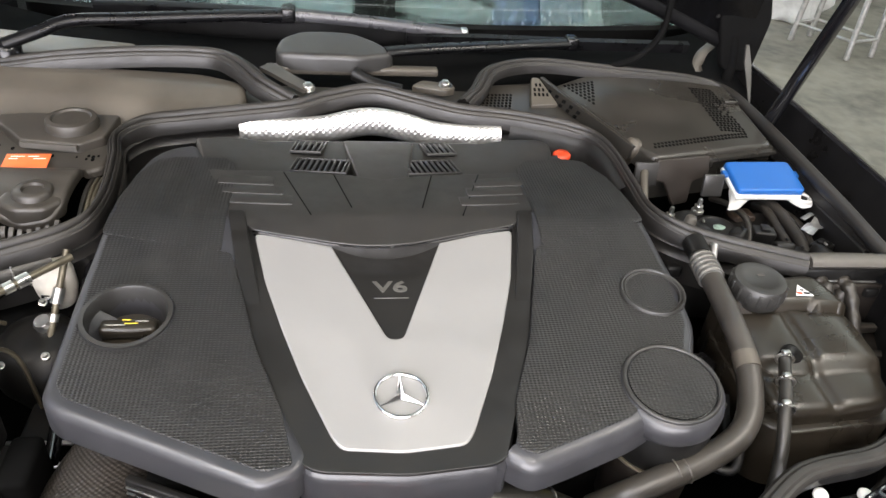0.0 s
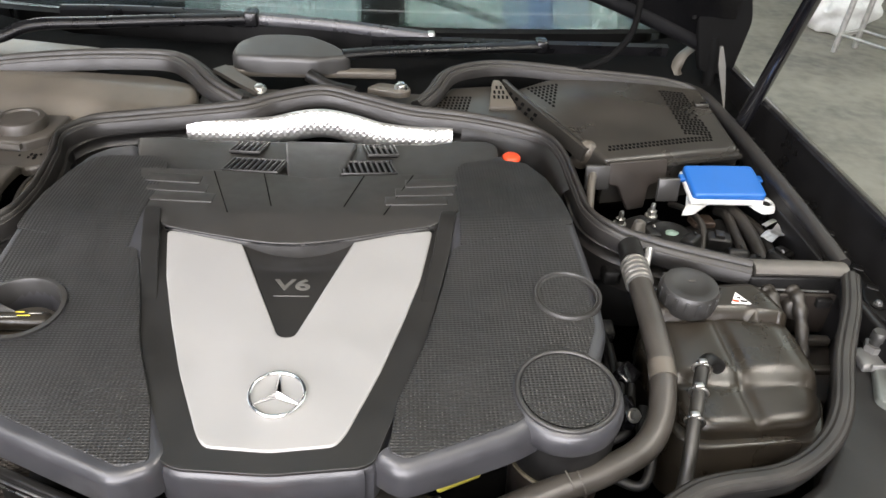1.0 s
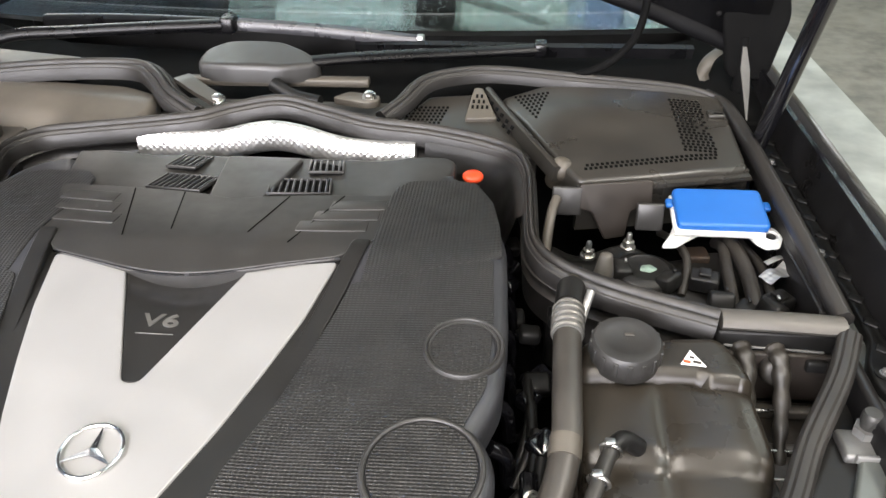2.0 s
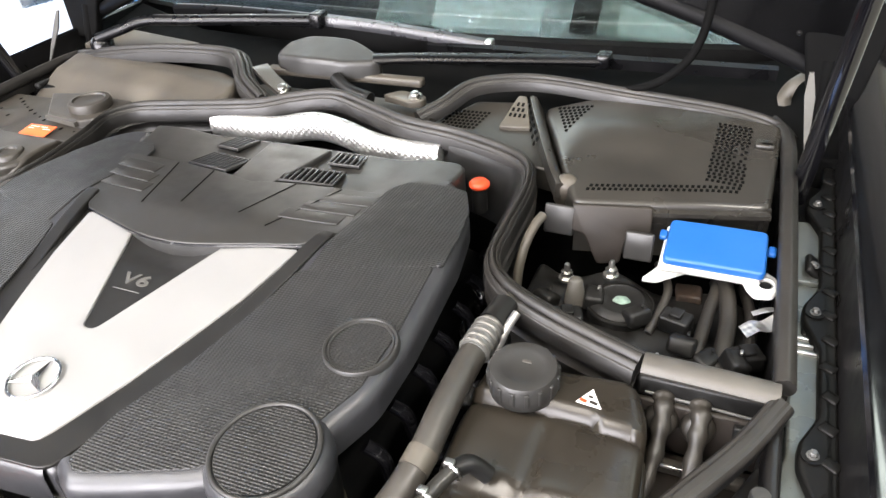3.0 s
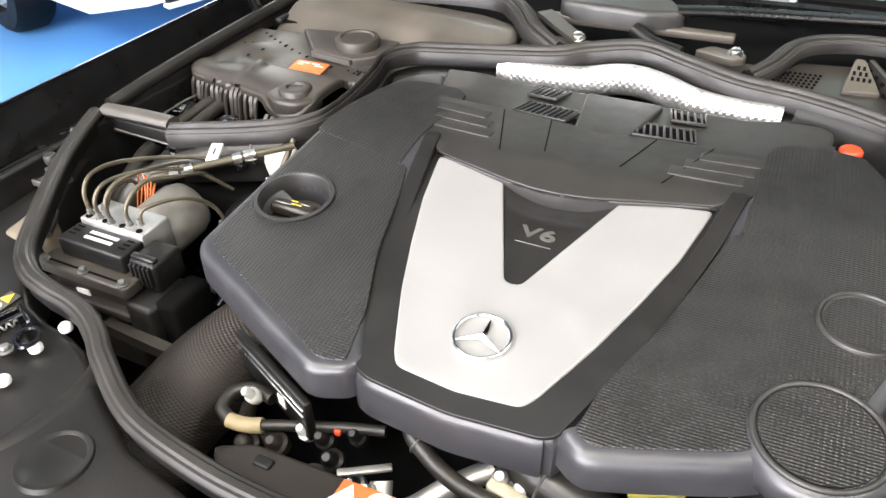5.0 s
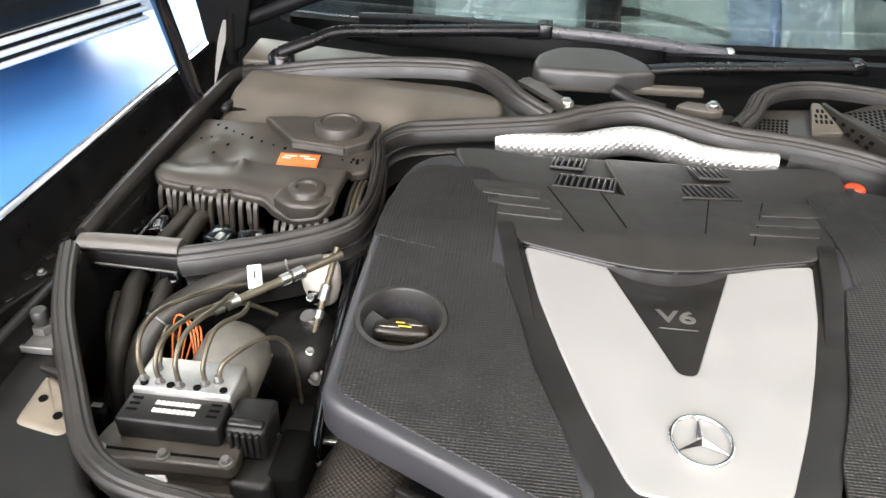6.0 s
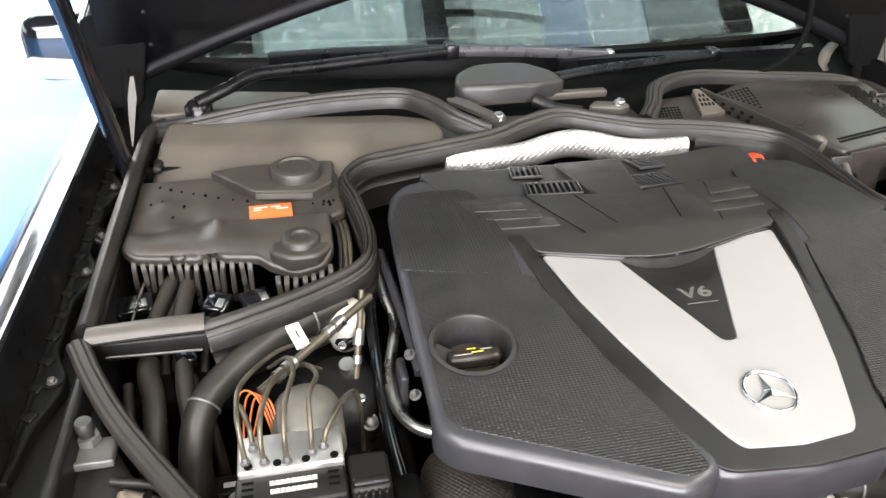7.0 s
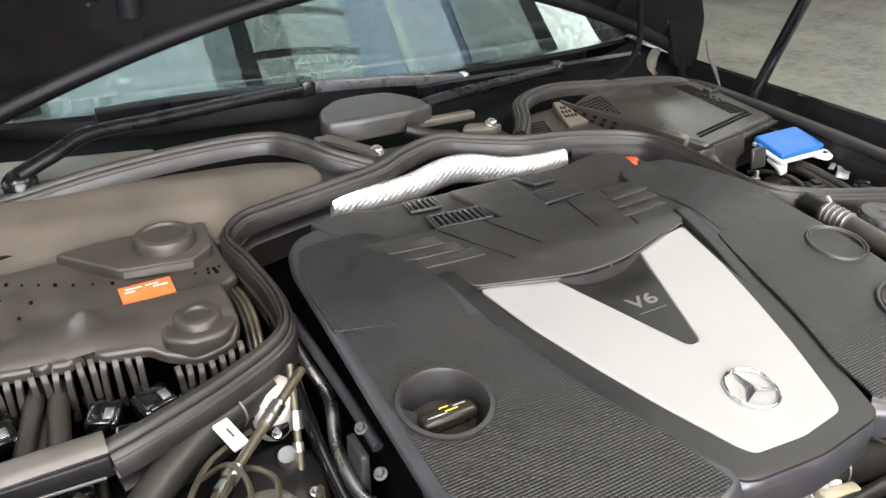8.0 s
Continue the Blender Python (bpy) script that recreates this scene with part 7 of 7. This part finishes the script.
part("plate", slab(rounded([(0.115, 1.045), (0.135, 1.068), (0.18, 1.056), (0.182, 1.038), (0.165, 1.03)], 0.006, 2), 0.980, 0.002, 0.01, 0, 2), M_BEIGE, linkage)
bolt((0.167, 1.046, 0.980), 0.007, 0.009, linkage, M_STEEL, (0, -0.4, 1))
part("beam", box(0.03, 1.085, 0.985, 0.26, 0.018, 0.012, 0.003, Matrix.Rotation(radians(2), 4, "Z")), M_BEIGE, linkage)
part("strut", tube([(0.03, 1.06, 0.99), (0.06, 1.045, 0.98), (0.10, 1.035, 0.975)], 0.010, 4, 10), M_BLACK, linkage)
part("well", box(0.04, 1.05, 0.945, 0.34, 0.08, 0.02, 0.004), M_BOX, linkage)
cable("washer_hose", [(0.37, 1.118, 0.992), (0.41, 1.122, 0.990), (0.45, 1.12, 0.992), (0.495, 1.12, 1.012), (0.528, 1.13, 1.05), (0.538, 1.15, 1.11), (0.53, 1.15, 1.18)], 0.0055, M_VOID, "black washer hose rising to the bonnet", "hose", seg=10)
part("cowl_end", slab(rounded([(-0.535, 1.12), (-0.30, 1.128), (-0.30, 1.165), (-0.44, 1.185), (-0.53, 1.20)], 0.008, 3), lambda x, y: 0.978 + 0.15 * (y - 1.12), 0.004, 0.02, 0.03, 3), M_BEIGE, car, "dusty beige end of the cowl")
part("cowl_end", sweep([(0.650, 1.196, 0.958), (0.646, 1.205, 0.972), (0.654, 1.216, 0.988), (0.674, 1.228, 1.000)], [(-0.012, -0.002), (-0.006, 0.002), (0.005, 0.002), (0.010, -0.002), (0.005, -0.001), (-0.006, -0.001)], 6, narrow=0.4), M_BEIGE, car, "curled dusty beige end of the cowl")

# ---- bonnet struts and hinges ----
M_PALE = mat("pale_zinc_plate", (0.065, 0.064, 0.060), 0.45, 0.4, var=0.25, dust=0.2)
for s in (-1, 1):
    strut = thing("gas_strut", "black gas strut holding the bonnet", "strut", group="gas struts")
    a = Vector((CX + s * 0.611, 0.996, 0.93))
    b = Vector((CX + s * 0.633, 0.889, 1.30))
    part("cylinder", tube([a, a.lerp(b, 0.4), a.lerp(b, 0.72)], 0.0105, 3, 14), M_PAINT, strut)
    part("rod", tube([a.lerp(b, 0.70), b], 0.005, 2, 10, smooth=False), M_STEEL, strut)
    plate_bm = slab(rounded([(-0.030, -0.055), (0.026, -0.060), (0.046, 0.03), (0.036, 0.075), (-0.060, 0.085), (-0.046, 0.02)], 0.012, 3), 0.0, 0.004, 0.014, 0, 3)
    bmesh.ops.transform(plate_bm, matrix=Matrix.Translation((CX + s * 0.640, 1.178, 1.030)) @ Matrix.Diagonal((s, 1, 1, 1)) @ Matrix.Rotation(radians(80), 4, "X"), verts=plate_bm.verts)
    hinge = part("bonnet_hinge", plate_bm, M_VOID, car, "black pressed bonnet hinge")
    lk = bmesh.new()
    axis = ((0.604, 1.098, 1.044, 0.0025), (0.607, 1.086, 1.018, 0.0060), (0.610, 1.072, 0.994, 0.0042), (0.613, 1.052, 0.960, 0.0008))
    ring_mesh(lk, [[Vector((CX + s * (u + a * w), y + b, z)) for a, b in ((-1, 0.0), (1, 0.0), (1, 0.003), (-1, 0.003))] for u, y, z, w in axis])
    part("link", lk, M_PALE, hinge, "pale tapered hinge link")
    part("brace", tube([(CX + s * 0.628, 1.165, 0.93), (CX + s * 0.630, 1.175, 0.98), (CX + s * 0.626, 1.185, 1.03)], 0.010, 5, 10), M_VOID, hinge)

# ---- inside the car ----
dash = alone("dashboard", slab(rounded([(-0.56, 1.42), (0.0, 1.30), (0.12, 1.30), (0.68, 1.42), (0.68, 1.95), (-0.56, 1.95)], 0.05, 3), lambda x, y: 1.015 + 0.03 * math.sin(3 * (y - 1.3)), 0.02, 0.2, 0.06, 3), M_BLACK, "dark dashboard behind the windscreen", "dashboard")
part("instrument_hood", slab(rounded([(-0.47, 1.60), (-0.13, 1.60), (-0.13, 1.86), (-0.47, 1.86)], 0.06, 4), lambda x, y: 1.062 - 1.2 * (x + 0.30) ** 2, 0.02, 0.05, 0.05, 3), M_BLACK, dash, "hooded instrument panel")
for x in (-0.02, 0.14):
    part("air_vent", box(x, 1.93, 1.02, 0.12, 0.03, 0.06, 0.01), M_BLACK, dash)
M_SEAT = mat("pale_leather", (0.42, 0.45, 0.44), 0.5, var=0.1, bump=0.1, fine=300)
for x in (-0.30, 0.42):
    seat = part("seat", box(x, 2.25, 0.60, 0.5, 0.5, 0.16, 0.05), M_SEAT, car, "pale grey leather seat")
    part("backrest", slab(rounded([(-0.25, 0), (0.25, 0), (0.22, 0.6), (-0.22, 0.6)], 0.1, 5), lambda u, v: 0.05 - 0.3 * u * u, 0.05, 0.12, 0.08, 4), M_SEAT, seat)
    seat.children[0].data.transform(pose(x, 2.45, 0.62, 75))
    part("headrest", box(x, 2.60, 1.28, 0.27, 0.10, 0.18, 0.04), M_SEAT, seat)
wheel = thing("steering_wheel", "dark leather steering wheel", "steering wheel")
part("rim", torus((-0.30, 1.99, 1.02), 0.185, 0.015, (0, -1, 0.4), 40, 8), M_BLACK, wheel)
part("hub", box(-0.30, 1.98, 1.02, 0.16, 0.05, 0.12, 0.02, Matrix.Rotation(radians(-20), 4, "X")), M_BLACK, wheel)
mirror = thing("door_mirror", "black door mirror with a pale indicator strip", "mirror")
part("housing", box(-0.792, 1.80, 0.892, 0.19, 0.10, 0.150, 0.050, seg=6), M_PAINT, mirror)
part("indicator", box(-0.822, 1.752, 0.856, 0.115, 0.030, 0.046, 0.014, Matrix.Rotation(radians(6), 4, "Y"), seg=4), M_WHITE, mirror)
part("arm", tube([(-0.76, 1.80, 0.875), (-0.72, 1.83, 0.87), (-0.66, 1.86, 0.865)], 0.02, 4, 12), M_PAINT, mirror)

# ---- the garage beyond ----
other = thing("white_car", "white saloon car parked on the blue floor", "car")
mo = pose(-3.22, 3.39, 0, 0, 0, 72)
bm = bmesh.new()
SECT = [(-0.1, 0.30, 0.62, 0.70), (0.25, 0.22, 0.72, 0.84), (1.2, 0.20, 0.90, 0.90), (1.9, 0.20, 1.35, 0.80), (3.2, 0.20, 1.40, 0.80), (4.1, 0.22, 0.98, 0.86), (4.6, 0.30, 0.85, 0.74)]
rings = []
for yy, lo, hi, w in SECT:
    rings.append([mo @ Vector((u * w, yy - 1.0, z)) for u, z in ((-0.9, lo), (-1, lo + 0.15), (-1, min(hi, 0.75)), (-0.85, hi), (0.85, hi), (1, min(hi, 0.75)), (1, lo + 0.15), (0.9, lo))])
ring_mesh(bm, rings)
part("body", bm, M_WHITEPAINT, other, angle=40)
for u in (-0.82, 0.82):
    for yy in (0.0, 2.7):
        w = part("wheel", lathe([(0.0, -0.10), (0.31, -0.10), (0.33, -0.07), (0.33, 0.07), (0.31, 0.10), (0.22, 0.10), (0.21, 0.06), (0.0, 0.06)], mo @ pose(u, yy, 0.33, 0, 90 if u > 0 else -90, 0), 36), M_UNDER, other, "black tyre")
        part("rim", lathe([(0.0, 0.07), (0.05, 0.09), (0.06, 0.07), (0.19, 0.085), (0.21, 0.065), (0, 0.062)], mo @ pose(u, yy, 0.33, 0, 90 if u > 0 else -90, 0), 10), M_ALU, w)
for u in (-0.55, 0.55):
    part("headlamp", box(0, 0, 0, 0.3, 0.14, 0.12, 0.04, mo @ Matrix.Translation((u, -1.03, 0.58))), M_STEEL, other)
part("grille", box(0, 0, 0, 0.6, 0.06, 0.16, 0.02, mo @ Matrix.Translation((0, -1.10, 0.48))), M_BLACK, other)
intake = part("lower_intake", box(0, 0, 0, 1.10, 0.05, 0.13, 0.02, mo @ Matrix.Translation((0, -1.09, 0.33))), M_BLACK, other, "dark lower air intake")
for k in range(3):
    part("slat", box(0, 0, 0, 1.12, 0.05, 0.022, 0.008, mo @ Matrix.Translation((0, -1.115, 0.285 + 0.045 * k))), M_WHITEPAINT, intake, "white painted slat")
for u in (-0.62, 0.62):
    part("fog_lamp", lathe([(0.0, 0.0), (0.055, 0.0), (0.06, 0.012), (0.045, 0.02), (0, 0.016)], mo @ pose(u, -1.0, 0.36, 90, 0, 0), 24), M_CHROME, other, "round fog lamp")
stand = thing("metal_stand", "bare metal trestle stand on the concrete floor", "stand")
P = [(2.86, 4.25, 0.0), (3.05, 3.93, 0.0), (3.26, 4.0, 0.0), (3.05, 4.35, 0.0)]
for x, y, z in P:
    part("leg", tube([(x, y, 0.01), (x * 0.85 + 3.05 * 0.15, y * 0.85 + 4.13 * 0.15, 0.8)], 0.017, 1, 8, smooth=False), M_ALU, stand)
for a, b in zip(P, P[1:] + P[:1]):
    part("rung", tube([(a[0], a[1], 0.12), (b[0], b[1], 0.12)], 0.010, 1, 8, smooth=False), M_ALU, stand)
part("top", box(3.05, 4.13, 0.82, 0.5, 0.5, 0.04, 0.01), M_BROWN, stand)
sack = bmesh.new()
bmesh.ops.create_icosphere(sack, subdivisions=4, radius=1.0)
for v in sack.verts:
    c = v.co.copy()
    k = 1 + 0.16 * math.sin(5 * c.x + 2 * c.z) * math.cos(4 * c.y) + 0.08 * math.sin(11 * c.z + 6 * c.y) + 0.05 * math.sin(17 * c.x)
    v.co = Vector((3.12 + 0.22 * c.x * k, 4.72 + 0.16 * c.y * k, max(0.004, 0.17 + 0.21 * c.z * k)))
alone("white_sack", sack, M_WHITE, "crumpled white plastic sack on the concrete floor", "sack")
pillar = alone("blue_pillar", box(1.6, 6.0, 2.0, 0.5, 0.4, 4.0, 0.02), M_BLUE, "blue painted garage pillar", "pillar")

# ---- loose clutter in the dark gaps ----
random.seed(7)
for k in range(14):
    y = 0.52 + 0.028 * k
    x = 0.392 + 0.006 * math.sin(k * 1.7) - (0.03 if y > 0.72 else 0.0)
    z = 0.86 + 0.02 * math.sin(k * 2.3)
    nest = thing("cable_joint", "black plastic cable joint beside the engine", "connector", group="engine side joints")
    part("housing", box(x, y, z, 0.018 + 0.008 * (k % 3), 0.022, 0.016, 0.004, Matrix.Rotation(k * 0.8, 4, "Z") @ Matrix.Rotation(0.4 * math.sin(k), 4, "X")), M_PAINT if k % 2 else M_BLACK, nest)
    part("sleeve", tube([(x, y, z), (x - 0.006, y + 0.02, z - 0.012), (x - 0.012, y + 0.035, z - 0.03)], 0.004, 4, 8), M_HOSE if k % 3 == 0 else M_BLACK, nest)
for k in range(10):
    x = 0.415 + 0.024 * k
    y = 0.70 + 0.03 * math.sin(k * 2.6) + 0.05 * (k % 2)
    clump = thing("relay_plug", "black relay plug with a small pin", "connector", group="relay plugs")
    part("housing", box(x, y, 0.896 + 0.006 * math.sin(3 * k), 0.02, 0.026, 0.018, 0.004, Matrix.Rotation(k * 1.1, 4, "Z") @ Matrix.Rotation(0.5 * math.sin(2 * k), 4, "Y")), M_BLACK, clump)
    part("pin", box(x + 0.004, y + 0.004, 0.908 + 0.006 * math.sin(3 * k), 0.003, 0.006, 0.003, 0.0008), M_STEEL if k % 3 == 0 else M_BLACK, clump)
for k in range(12):
    x = -0.50 + 0.018 * k
    y = 0.685 + 0.02 * math.sin(k * 2.2)
    clump = thing("fuse_plug", "glossy black plug below the fuse box", "connector", group="fuse plugs")
    part("housing", box(x, y, 0.893 + 0.008 * math.sin(2.7 * k), 0.018, 0.022, 0.016, 0.004, Matrix.Rotation(k * 0.9, 4, "Z") @ Matrix.Rotation(0.6 * math.sin(2 * k), 4, "Y")), M_PAINT, clump)
    part("pin", box(x + 0.003, y + 0.002, 0.905 + 0.008 * math.sin(2.7 * k), 0.003, 0.008, 0.003, 0.0008), M_STEEL if k % 4 == 0 else M_BLACK, clump)
